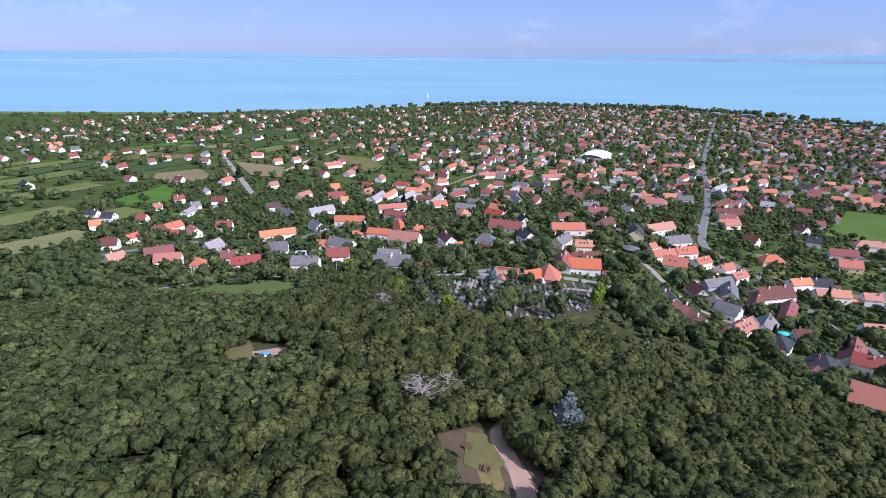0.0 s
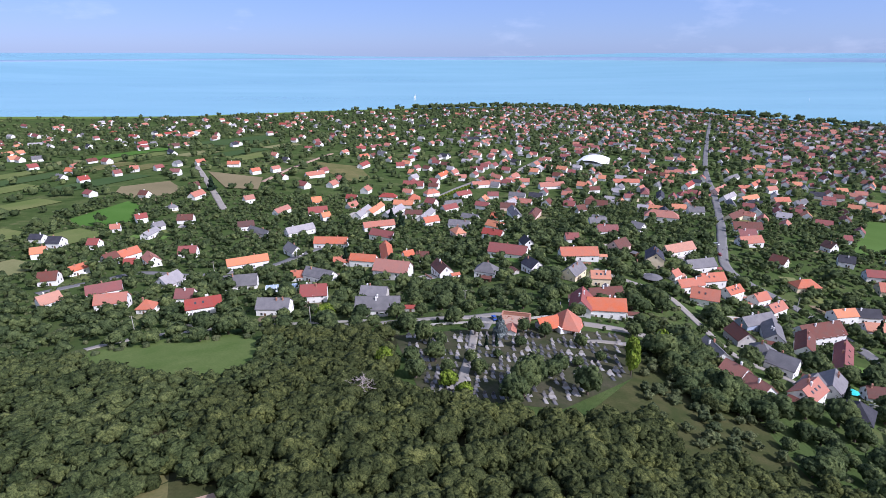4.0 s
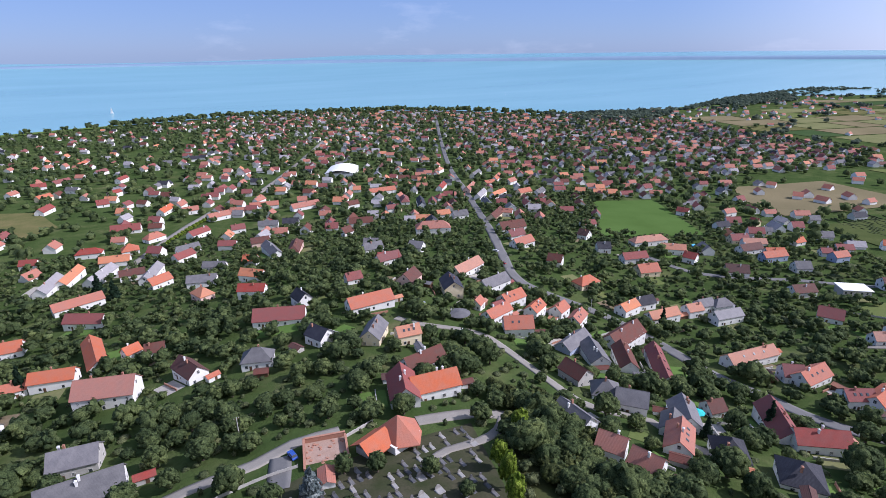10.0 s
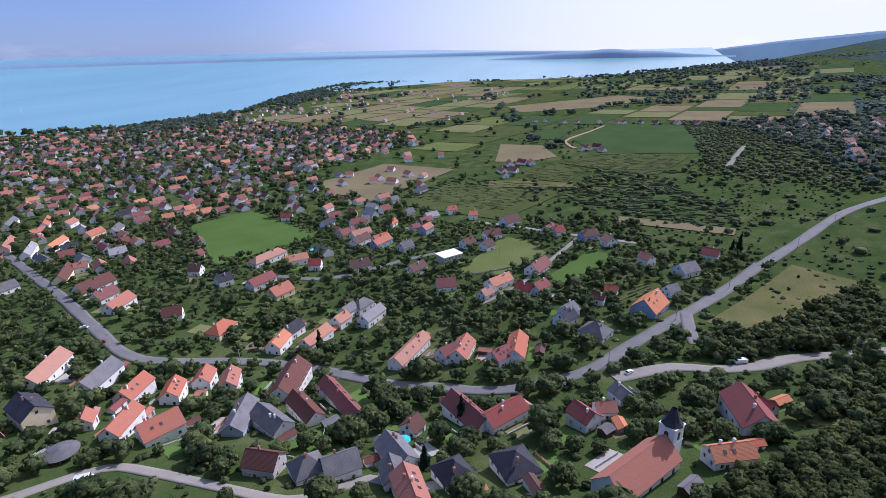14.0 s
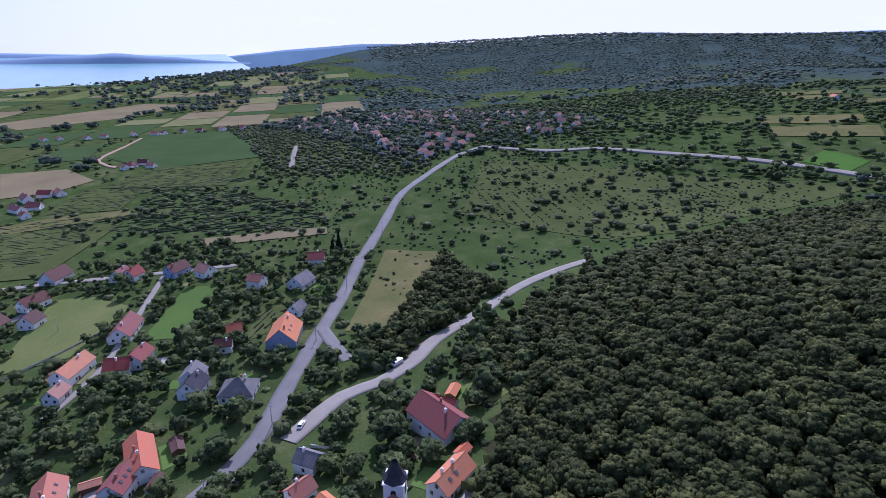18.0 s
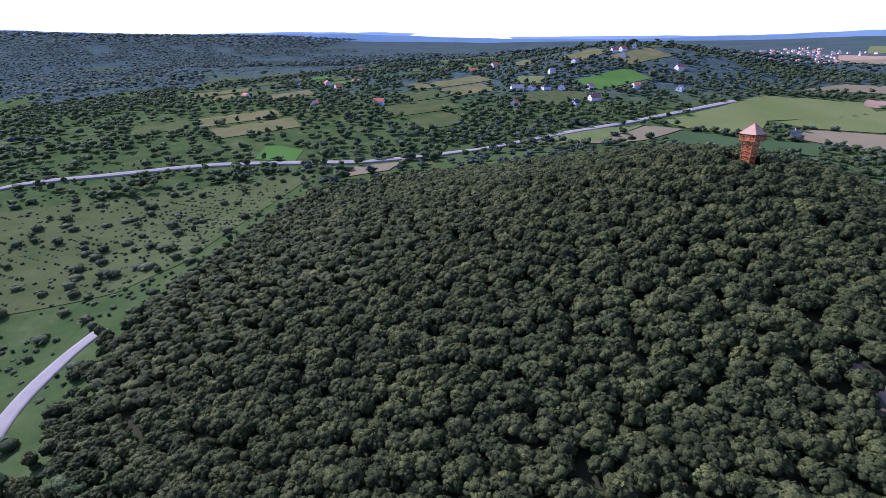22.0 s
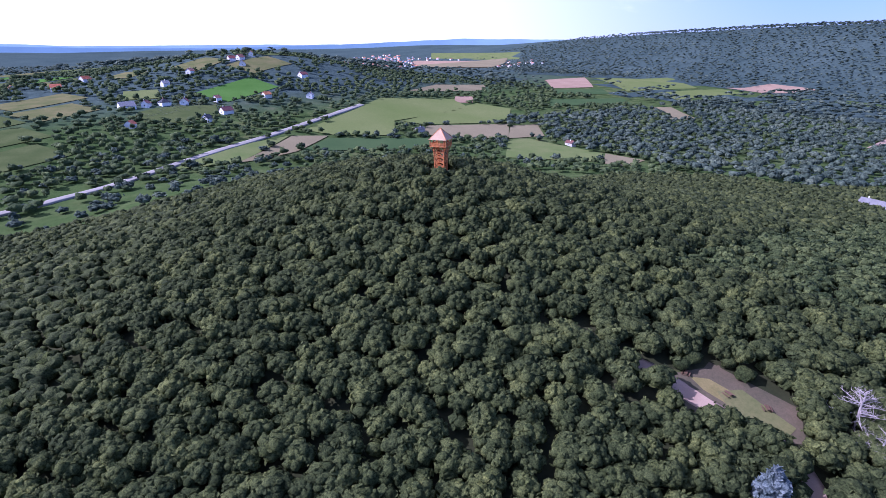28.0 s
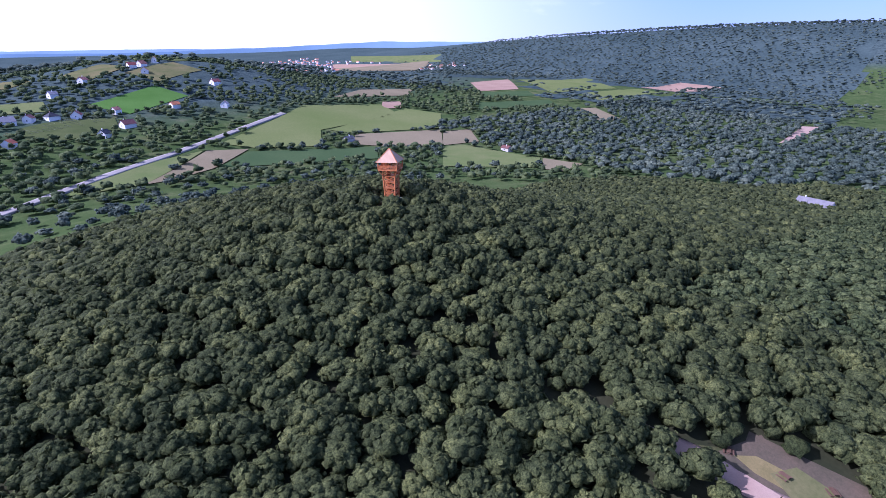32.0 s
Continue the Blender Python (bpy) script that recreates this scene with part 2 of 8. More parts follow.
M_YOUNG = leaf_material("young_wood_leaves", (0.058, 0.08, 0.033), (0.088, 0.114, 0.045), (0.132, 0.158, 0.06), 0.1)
M_YELLOWLEAF = leaf_material("yellow_green_leaves", (0.1, 0.16, 0.02), (0.16, 0.23, 0.03), (0.22, 0.28, 0.05), 0.4)
M_SPRUCE = leaf_material("blue_spruce_needles", (0.12, 0.155, 0.165), (0.18, 0.22, 0.235), (0.26, 0.3, 0.31), 0.3)
M_CONIFER = leaf_material("dark_conifer_needles", (0.012, 0.025, 0.017), (0.018, 0.035, 0.0213), (0.025, 0.05, 0.0284), 0.3)
M_SHRUB = leaf_material("shrub_leaves", (0.062, 0.085, 0.042), (0.098, 0.122, 0.058), (0.148, 0.168, 0.085), 0.07)
# leaf green shifted to blue, so distance haze is painted into the colour
M_FARLEAF_HAZE = leaf_material("far_leaves_haze_tint", (0.062, 0.09, 0.072), (0.09, 0.122, 0.094), (0.132, 0.165, 0.12), 0.02, 0.45)

# ---- the lie of the land ----
SHORE_X = (-5200, -1273, -735, -267, 224, 760, 950, 1080, 1514, 1972, 2654, 2833, 2950, 3400, 5200)
SHORE_Y = (1650, 1644, 1636, 1804, 1924, 1790, 1600, 1390, 1297, 1449, 1549, 1500, 500, 220, -480)
HILLS = [(-4, -48, 45, 10.7), (-10, -45, 120, 24.7), (0, 100, 120, 13.9), (150, 60, 110, 2.0), (-120, 40, 130, 19.6),
         (60, 250, 120, 8.2), (250, 150, 140, -7.1), (-100, 350, 170, 0.7), (150, 380, 160, 9.5), (300, 380, 180, 5.2),
         (0, 550, 220, -12.5), (300, 600, 260, 0.8), (-350, 100, 220, 17.8), (-350, -250, 250, -0.8), (50, -350, 220, -6.0),
         (350, -300, 250, 8.9), (500, 0, 220, 2.2), (550, 350, 260, -16.5), (0, -700, 320, 20.5), (-350, -1100, 350, 26.5)]
RISES = [(-100, 330, 75, 0.8), (-20, 330, 75, -2.6), (60, 330, 75, 4.6), (130, 300, 75, 1.9), (120, 230, 75, 3.7),
         (200, 250, 75, -7.4), (200, 330, 75, -12.4), (120, 400, 75, 11.4), (30, 420, 75, -1.0), (-60, 430, 75, 2.2),
         (-150, 420, 75, -2.2), (300, 200, 75, 4.8), (380, 180, 75, 0.7), (330, 300, 75, -5.5), (250, 420, 75, 3.0),
         (280, 60, 75, -4.2), (330, -20, 75, -5.6), (400, -100, 75, -0.0), (300, -200, 75, -4.9), (50, -60, 75, 3.2),
         (60, 20, 75, 3.8), (100, 110, 75, -3.0), (20, -110, 75, 13.2), (20, -200, 75, 10.5), (140, -90, 75, 5.7),
         (140, -5, 75, 7.3), (-90, 165, 75, 2.6), (-40, 160, 75, 5.0), (135, 75, 75, -0.8), (170, 30, 75, 5.7),
         (-900, -700, 420, 31.0), (450, -700, 350, 13.5), (900, -100, 400, 3.4), (200, 950, 350, -3.0), (900, 800, 450, -4.0),
         (-60, -620, 200, 8.5), (-215, -810, 115, 26.0), (-95, -765, 90, 12.0), (-289, -1079, 260, 13.0), (-400, 700, 350, 16.9)]
# compass bearing of the far ridges (clockwise from +y) and how high they stand above the eye, in degrees
RIDGE_AZ = (-180, -172, -160, -148, -138, -130, -121, -108, -97, -80, -60, -45, 85, 98, 112, 120, 128, 135, 145, 160, 175, 180)
RIDGE_EL = (1.0, 1.05, 1.1, 1.2, 1.3, 1.6, 1.9, 2.1, 2.1, 1.9, 1.0, -1.2, -2.0, -0.8, 0.1, 0.8, 1.15, 1.3, 1.35, 1.25, 1.0, 1.0)
# how far off each ridge begins and where its crest stands
RIDGE_FOOT = (1900, 1900, 1900, 1900, 1800, 1600, 1450, 1400, 1400, 1400, 1600, 1900, 1900, 1900, 1900, 1900, 1900, 1800, 1700, 1800, 1900, 1900)
RIDGE_TOP = (4300, 4300, 4300, 4300, 3400, 2800, 2500, 2400, 2400, 2400, 3000, 4300, 4300, 4300, 4300, 4100, 3900, 3700, 3600, 3900, 4300, 4300)


def height(x, y):
    """Ground height over the lake, for numbers or arrays."""
    x, y = np.asarray(x, float), np.asarray(y, float)
    d = np.interp(x, SHORE_X, SHORE_Y) - y
    z = np.where(d > 0, 1.5e-5 * np.minimum(d, 3000) ** 2 + 0.012 * np.clip(d, 0, 100), np.maximum(-4, d * 0.05))
    dry = np.clip(d / 150, 0, 1)
    for a, b, s, h in HILLS + RISES:
        z = z + dry * h * np.exp(-((x - a) ** 2 + (y - b) ** 2) / (2 * s * s))
    z = np.where(d > 0, np.maximum(z, 0.6 * dry + 0.05), z)
    r = np.hypot(x, y)
    az = np.degrees(np.arctan2(x, y))
    el, foot, top = (np.interp(az, RIDGE_AZ, q) for q in (RIDGE_EL, RIDGE_FOOT, RIDGE_TOP))
    ridge = 178 + top * np.tan(np.radians(el)) + 10 * np.sin(x * 0.0031) * np.cos(y * 0.0027)
    k = np.clip((r - foot) / (top - foot), 0, 1)
    k = k * k * (3 - 2 * k) * np.clip((d - 500) / 900, 0, 1)
    return z + (np.maximum(ridge, z) - z) * k


def grow(lo, hi, step, far, rate=1.13):
    """Grid lines: even steps between lo and hi, widening out to far on both sides."""
    mid = list(np.arange(lo, hi + step / 2, step))
    up, s = mid[-1], step
    while up < far:
        s *= rate
        up = min(far, up + s)
        mid.append(up)
    dn, s = mid[0], step
    while dn > -far:
        s *= rate
        dn = max(-far, dn - s)
        mid.insert(0, dn)
    return np.array(mid)


def mesh_object(name, verts, faces, mat, smooth=True, parent=None):
    me = bpy.data.meshes.new(name)
    verts = np.asarray(verts, np.float32)
    faces = np.asarray(faces, np.int32)
    n, k = faces.shape
    me.vertices.add(len(verts))
    me.vertices.foreach_set("co", verts.ravel())
    me.loops.add(n * k)
    me.loops.foreach_set("vertex_index", faces.ravel())
    me.polygons.add(n)
    me.polygons.foreach_set("loop_start", np.arange(0, n * k, k, dtype=np.int32))
    me.polygons.foreach_set("loop_total", np.full(n, k, np.int32))
    me.polygons.foreach_set("use_smooth", np.full(n, smooth))
    me.update(calc_edges=True)
    me.materials.append(mat)
    ob = new(name, me)
    ob.parent = parent
    return ob


def ground_material():
    m, nt, b = material("meadow_and_soil", 1.0, 0, 0.0)
    v = coords(nt)
    f0, f1, f2 = noise_fac(nt, v, 0.006, 3), noise_fac(nt, v, 0.05, 5, 0.65), noise_fac(nt, v, 0.8, 6, 0.7)
    grass = ramp(nt, f1, [(0.3, (0.038, 0.06, 0.018)), (0.5, (0.062, 0.09, 0.028)), (0.62, (0.105, 0.118, 0.047)), (0.76, (0.16, 0.14, 0.078))])
    wild = ramp(nt, f1, [(0.3, (0.04, 0.07, 0.02)), (0.6, (0.07, 0.1, 0.032)), (0.8, (0.12, 0.14, 0.05))])
    col = mix(nt, ramp(nt, f0, [(0.42, (0, 0, 0)), (0.58, (1, 1, 1))]), grass, wild)
    col = mix(nt, ramp(nt, f2, [(0.4, (0, 0, 0)), (0.75, (0.6, 0.6, 0.6))]), col, (0.035, 0.05, 0.018))
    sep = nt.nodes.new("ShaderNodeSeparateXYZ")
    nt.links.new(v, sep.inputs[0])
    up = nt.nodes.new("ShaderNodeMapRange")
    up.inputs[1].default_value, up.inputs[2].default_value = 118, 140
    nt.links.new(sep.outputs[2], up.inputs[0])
    # forest colour of the high ground, with haze blue mixed into it
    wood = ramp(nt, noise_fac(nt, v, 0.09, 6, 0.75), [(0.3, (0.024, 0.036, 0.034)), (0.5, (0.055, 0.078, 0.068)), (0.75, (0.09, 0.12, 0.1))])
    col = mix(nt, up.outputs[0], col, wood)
    nt.links.new(col, b.inputs["Base Color"])
    bump(nt, b, f2, 0.9, 0.5)
    return m


M_GROUND = ground_material()
gx, gy = grow(-520, 760, 9, 4950), grow(-520, 1000, 9, 4950)
xx, yy = np.meshgrid(gx, gy)
zz = height(xx, yy)
nx, ny = len(gx), len(gy)
idx = np.arange(nx * ny).reshape(ny, nx)
quads = np.stack([idx[:-1, :-1], idx[:-1, 1:], idx[1:, 1:], idx[1:, :-1]], -1).reshape(-1, 4)
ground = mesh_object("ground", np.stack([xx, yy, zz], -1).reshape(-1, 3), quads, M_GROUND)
tagged(ground, "green meadow and bare soil rolling down to the lake", "ground", kind="structure")

# the lake: level, rising a little towards the far horizon to stand in for the greater distance
M_WATER, wnt, wb = material("pale_turquoise_water", 0.22, 0, 0.5)
wv = coords(wnt, (0.6, 1.5, 1))
wcol = ramp(wnt, noise_fac(wnt, coords(wnt, (0.4, 1.6, 1)), 0.0016, 5, 0.6), [(0.35, (0.16, 0.34, 0.36)), (0.6, (0.19, 0.38, 0.4)), (0.8, (0.22, 0.42, 0.43))])
wnt.links.new(wcol, wb.inputs["Base Color"])
bump(wnt, wb, noise_fac(wnt, wv, 0.4, 4, 0.6), 0.25, 0.25)
lx, ly = grow(-600, 3000, 150, 4950), grow(200, 2400, 150, 4950)
ly = ly[ly > -700]
xx, yy = np.meshgrid(lx, ly)
rr = np.hypot(xx, yy)
k = np.clip((rr - 2300) / 2450, 0, 1.2)
zz = 105 * k ** 2.2
nx, ny = len(lx), len(ly)
idx = np.arange(nx * ny).reshape(ny, nx)
quads = np.stack([idx[:-1, :-1], idx[:-1, 1:], idx[1:, 1:], idx[1:, :-1]], -1).reshape(-1, 4)
lake = mesh_object("water", np.stack([xx, yy, zz], -1).reshape(-1, 3), quads, M_WATER)
tagged(lake, "calm pale turquoise lake under a hazy sky", "lake", kind="structure")


# ---- roads, lanes, tracks ----
def smooth_line(pts, step=5.0):
    p = [np.array(q, float) for q in pts]
    p = [2 * p[0] - p[1]] + p + [2 * p[-1] - p[-2]]
    out = []
    for a, b, c, d in zip(p, p[1:], p[2:], p[3:]):
        n = max(2, int(np.hypot(*(c - b)) / step))
        for i in range(n):
            t = i / n
            out.append(0.5 * (2 * b + (c - a) * t + (2 * a - 5 * b + 4 * c - d) * t * t + (3 * b - a - 3 * c + d) * t ** 3))
    out.append(p[-2])
    return np.array(out)


LANES = []


def ribbon(name, pts, width, mat, label, lift=0.16, category="road", shift=0.0, step=5.0):
    """A strip of road laid on the ground, with a raised edge."""
    line = smooth_line(pts, step)
    tan = np.gradient(line, axis=0)
    nrm = np.stack([-tan[:, 1], tan[:, 0]], 1) / np.maximum(np.hypot(tan[:, 0], tan[:, 1]), 1e-6)[:, None]
    line = line + nrm * shift
    wob = 1 + 0.06 * np.sin(np.arange(len(line)) * 0.7)
    if category == "road":
        LANES.append((line, width))
    offs = (-0.5, -0.5, -0.25, 0.0, 0.25, 0.5, 0.5)
    rows = []
    for k, o in enumerate(offs):
        q = line + nrm * (o * width * wob)[:, None]
        z = height(q[:, 0], q[:, 1]) + (lift if 0 < k < 6 else -0.5)
        rows.append(np.column_stack([q, z]))
    v = np.stack(rows, 1)
    n = len(line)
    idx = np.arange(n * 7).reshape(n, 7)
    f = np.stack([idx[:-1, :-1], idx[:-1, 1:], idx[1:, 1:], idx[1:, :-1]], -1).reshape(-1, 4)[:, ::-1]
    return tagged(mesh_object(name, v.reshape(-1, 3), f, mat), label, category if category == "road" else "marking", kind="structure")


MAIN = [(725, 1449), (554, 1120), (411, 836), (340, 673), (277, 539), (215, 419), (199, 383), (201, 364), (212, 342), (220, 318), (220, 290), (214, 262), (210, 244), (209, 224), (207, 204), (214, 182), (230, 162), (258, 144), (292, 121), (333, 93), (378, 64), (375, 65), (421, 29), (472, -11), (507, -55), (550, -116), (565, -155)]
ribbon("road_1", MAIN, 7.5, M_ASPHALT, "worn grey asphalt main road through the village", 0.3)
CROSS = [(565, -155), (487, -183), (451, -219), (398, -241), (334, -267), (284, -274), (240, -273), (194, -273), (133, -292), (124, -297), (89, -315), (44, -353), (-1, -387), (-61, -424), (-138, -474), (-227, -532)]
ribbon("road_2", CROSS, 7.5, M_LANE, "pale asphalt country road past the vineyards", 1.1)
ribbon("road_3", [(298, 117), (278, 118), (260, 118)], 6, M_ASPHALT, "short grey slip road at the junction", 0.3)
ribbon("road_4", [(221, 154), (234, 130), (233, 116), (238, 99), (249, 82), (259, 51), (267, 31), (272, 12), (272, -13), (268, -31)], 8, M_LANE, "pale gravelly parking lane along the wood edge", 0.3)
ribbon("road_5", [(-140, 236), (-132, 244), (-116, 252), (-95, 256), (-82, 261)], 4.5, M_LANE, "pale concrete lane below the wood", 0.2)
ribbon("road_6", [(-44, 251), (-24, 253.5), (-4, 258), (14, 259), (26, 263), (40, 262)], 5, M_LANE, "pale lane beside the cemetery wall", 0.2)
ribbon("road_14", [(63, 254.5), (74, 252.5), (84, 250), (94, 244)], 5.5, M_LANE, "pale gravel forecourt beside the chapel", 0.2)
ribbon("path_3", [(90, 245), (84, 239), (75, 236), (64, 236), (58, 234)], 3.4, M_LANE, "curved pale path round the chapel lawn", 0.2)
ribbon("path_4", [(21, 258), (19, 250), (17, 243)], 6, M_ASPHALT, "dark asphalt parking bay by the cemetery gate", 0.24)
ribbon("road_7", [(-225, 326), (-216, 339), (-204, 354), (-190, 370), (-154, 365), (-124, 375), (-108, 391), (-94, 422), (-81, 435)], 6, M_ASPHALT, "grey village street below the hillside", 0.25)
ribbon("road_8", [(94, 339), (103, 327), (124, 313), (127, 297), (126, 268), (125, 246), (131, 236), (141, 227), (139, 214), (142, 204)], 4.5, M_LANE, "narrow pale lane between old houses", 0.2)
ribbon("road_9", [(-327, 785), (-252, 645), (-207, 558)], 7, M_LANE, "pale farm street climbing the slope", 0.3)
ribbon("road_10", [(-209, 693), (-198, 779), (-165, 921)], 6, M_TRACK, "pale dirt road across the fields", 0.4)
ribbon("road_11", [(-31, 552), (-14, 599), (20, 674), (66, 752)], 7, M_LANE, "street lined with clipped yellow-green trees", 0.3)
ribbon("road_12", [(118, 802), (160, 876), (222, 997), (336, 1234)], 8, M_LANE, "straight pale street beside the white hall", 0.4)
ribbon("road_13", [(324, 389), (329, 350), (349, 326), (377, 302), (399, 274), (429, 244)], 5.5, M_ASPHALT, "grey residential street between gardens", 0.25)
ribbon("road_15", [(478, 269), (465, 238), (448, 206), (430, 171), (414, 136)], 5, M_LANE, "pale field street behind the gardens", 0.25)
ribbon("road_16", [(298, 230), (309, 220), (330, 208), (374, 194), (427, 178)], 3.5, M_LANE, "narrow pale lane beside the garden meadow", 0.35)
ribbon("road_17", [(1151, 162), (1057, 194), (951, 222), (890, 214), (858, 202)], 5, M_TRACK, "pale dirt track between the crop fields", 0.9)
ribbon("road_18", [(667, 30), (729, 10), (797, -13)], 6, M_LANE, "pale hamlet street", 0.5)
ribbon("path_1", [(3, 170), (5, 184), (11, 218), (15, 247)], 3.2, M_LANE, "pale paved path through the cemetery", 0.2)
ribbon("path_2", [(24, 40), (15, 64), (15, 73), (13, 81), (12, 91), (20, 104)], 4.2, M_TRACK, "pinkish bare earth track in the clearing", 0.15)


# ---- fields, meadows, plots ----
M_PITCH = two_scale("pitch_grass", (0.07, 0.12, 0.03), (0.09, 0.15, 0.04), (0.06, 0.1, 0.025), 0.03, 1.2, 0.95)
M_MOWN = two_scale("mown_grass", (0.105, 0.138, 0.042), (0.16, 0.17, 0.065), (0.08, 0.105, 0.032), 0.04, 0.8, 0.95)
M_CROP = two_scale("green_crop", (0.046, 0.08, 0.03), (0.066, 0.1, 0.038), (0.038, 0.062, 0.025), 0.02, 0.7, 0.95)
M_BRIGHT = two_scale("bright_clover", (0.06, 0.13, 0.024), (0.085, 0.165, 0.036), (0.05, 0.105, 0.022), 0.03, 0.9, 0.95)
M_STUBBLE = two_scale("straw_stubble", (0.17, 0.14, 0.08), (0.235, 0.19, 0.11), (0.12, 0.115, 0.055), 0.015, 0.7, 0.95)
M_PLOUGH = two_scale("ploughed_soil", (0.28, 0.18, 0.12), (0.35, 0.24, 0.16), (0.2, 0.14, 0.09), 0.03, 0.7, 0.95)
M_DRY = two_scale("dry_meadow", (0.1, 0.11, 0.04), (0.185, 0.155, 0.07), (0.065, 0.08, 0.026), 0.05, 0.9, 0.95, bumps=0.6)
M_VINESOIL = two_scale("vineyard_soil", (0.062, 0.082, 0.027), (0.1, 0.115, 0.042), (0.044, 0.058, 0.02), 0.05, 0.9, 0.95)
M_REED = two_scale("reed_bed", (0.1, 0.15, 0.035), (0.13, 0.18, 0.045), (0.07, 0.11, 0.03), 0.01, 0.2, 0.95)
PLOTS = []


def field(pts, mat, label, lift=0.3, keep=True, name="field"):
    """A plot of land draped over the ground and cut along its grid."""
    bm = bmesh.new()
    bm.faces.new([bm.verts.new((x, y, 0)) for x, y in pts])
    xs, ys = [p[0] for p in pts], [p[1] for p in pts]
    for lines, lo, hi, ax in ((gx, min(xs), max(xs), 0), (gy, min(ys), max(ys), 1)):
        for v in lines[(lines > lo) & (lines < hi)]:
            co, no = ((v, 0, 0), (1, 0, 0)) if ax == 0 else ((0, v, 0), (0, 1, 0))
            bmesh.ops.bisect_plane(bm, geom=bm.verts[:] + bm.edges[:] + bm.faces[:], plane_co=co, plane_no=no)
    flat = np.array([v.co[:2] for v in bm.verts])
    for v, z in zip(bm.verts, height(flat[:, 0], flat[:, 1]) + lift):
        v.co.z = z
    bmesh.ops.recalc_face_normals(bm, faces=bm.faces)
    if bm.faces[:] and sum(f.normal.z for f in bm.faces) < 0:
        bmesh.ops.reverse_faces(bm, faces=bm.faces)
    me = bpy.data.meshes.new(name)
    bm.to_mesh(me)
    bm.free()
    me.materials.append(mat)
    if keep:
        PLOTS.append(np.array(pts, float))
    return tagged(new(name, me), label, "field", kind="structure")


field([(438, 554), (504, 526), (422, 402), (330, 436)], M_PITCH, "even green sports ground", 0.3)
field([(352, 256), (433, 237), (424, 218), (389, 197), (346, 224)], M_MOWN, "mown yellow-green garden meadow", 0.3)
field([(950, 212), (1182, 161), (1085, -56), (757, 45), (803, 163)], M_CROP, "even green crop field", 0.6)
field([(546, 373), (647, 341), (588, 198), (484, 248)], M_VINESOIL, "dark green vineyard plot", 0.6)
field([(928, 330), (900, 257), (792, 224), (759, 262), (770, 309)], M_STUBBLE, "bare tan stubble field", 0.6)
field([(669, 261), (633, 201), (699, 176), (748, 231)], M_VINESOIL, "dark green vineyard plot beside a track", 0.6)
field([(744, 218), (645, 104), (740, 58), (806, 156)], M_VINESOIL, "green vineyard plot below the crops", 0.65)
field([(340, 194), (329, 175), (386, 149), (397, 168)], M_PITCH, "dark green kitchen garden between houses", 0.25)
field([(306, 153), (310, 140), (335, 121), (342, 137)], M_VINESOIL, "small vine garden beside a house", 0.25)
field([(623, 289), (617, 244), (607, 192), (628, 193), (649, 246), (654, 294)], M_DRY, "dry straw-coloured strip of field", 0.6)
field([(647, 522), (764, 476), (727, 357), (558, 409), (594, 480)], M_STUBBLE, "bare tan building plots", 0.6)
field([(488, 150), (444, 65), (430, 69), (467, 147)], M_STUBBLE, "narrow tan strip of dry grass", 0.6)
field([(996, 310), (1125, 279), (1130, 216), (963, 239)], M_CROP, "green field strip", 0.6)
field([(1596, 434), (1815, 128), (1702, 16), (1533, 167), (1447, 372)], M_STUBBLE, "far tan stubble field", 0.6)
field([(288, 109), (378, 47), (347, 12), (311, 38), (277, 76), (280, 91)], M_DRY, "dry yellowing meadow between two roads", 0.3)
field([(511, -123), (226, -259), (260, -90), (283, -64), (402, -30)], M_VINESOIL, "wide old vineyard with scattered fruit trees", 0.3)
field([(294, -286), (297, -329), (257, -311), (256, -280)], M_BRIGHT, "bright green clover plot", 0.3)
field([(209, -230), (200, -260), (162, -271), (170, -246)], M_STUBBLE, "bare brown plot by the road", 0.6)
field([(-323, 503), (-310, 578), (-288, 562), (-264, 496), (-299, 484)], M_BRIGHT, "fresh green hay meadow", 0.3)
field([(-353, 644), (-315, 680), (-284, 641), (-283, 569), (-344, 618)], M_STUBBLE, "tan dry plot", 0.6)
field([(-442, 1052), (-347, 1178), (-288, 1047), (-406, 993)], M_CROP, "long green field strip", 0.6)
field([(-295, 744), (-246, 726), (-216, 717), (-202, 650), (-240, 654)], M_STUBBLE, "bare brown yard", 0.6)
field([(-174, 840), (-107, 813), (-83, 741), (-107, 710), (-161, 796)], M_DRY, "dull green paddock", 0.6)
field([(-1600, 1560), (-1273, 1628), (-735, 1622), (-267, 1788), (-60, 1840), (-60, 1795), (-290, 1735), (-740, 1575), (-1280, 1560)], M_REED, "light green reed belt along the shore", 0.5)
field([(1080, 1380), (1514, 1288), (1972, 1438), (2654, 1535), (2500, 1420), (1990, 1330), (1530, 1215), (1120, 1270)], M_REED, "light green reed belt on the cape", 0.6)
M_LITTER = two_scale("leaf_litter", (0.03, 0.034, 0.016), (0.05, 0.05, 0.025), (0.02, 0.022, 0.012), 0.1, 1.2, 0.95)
# canopy colour carries a blue tint in place of distance haze
M_FARFLOOR_HAZE = two_scale("far_canopy_haze_tint", (0.05, 0.075, 0.066), (0.075, 0.105, 0.09), (0.02, 0.03, 0.03), 0.006, 0.13, 1.0, bumps=1.0, spec=0.0)
M_HAY = two_scale("cut_hay_meadow", (0.15, 0.16, 0.068), (0.21, 0.2, 0.095), (0.11, 0.12, 0.048), 0.03, 0.6, 0.95)
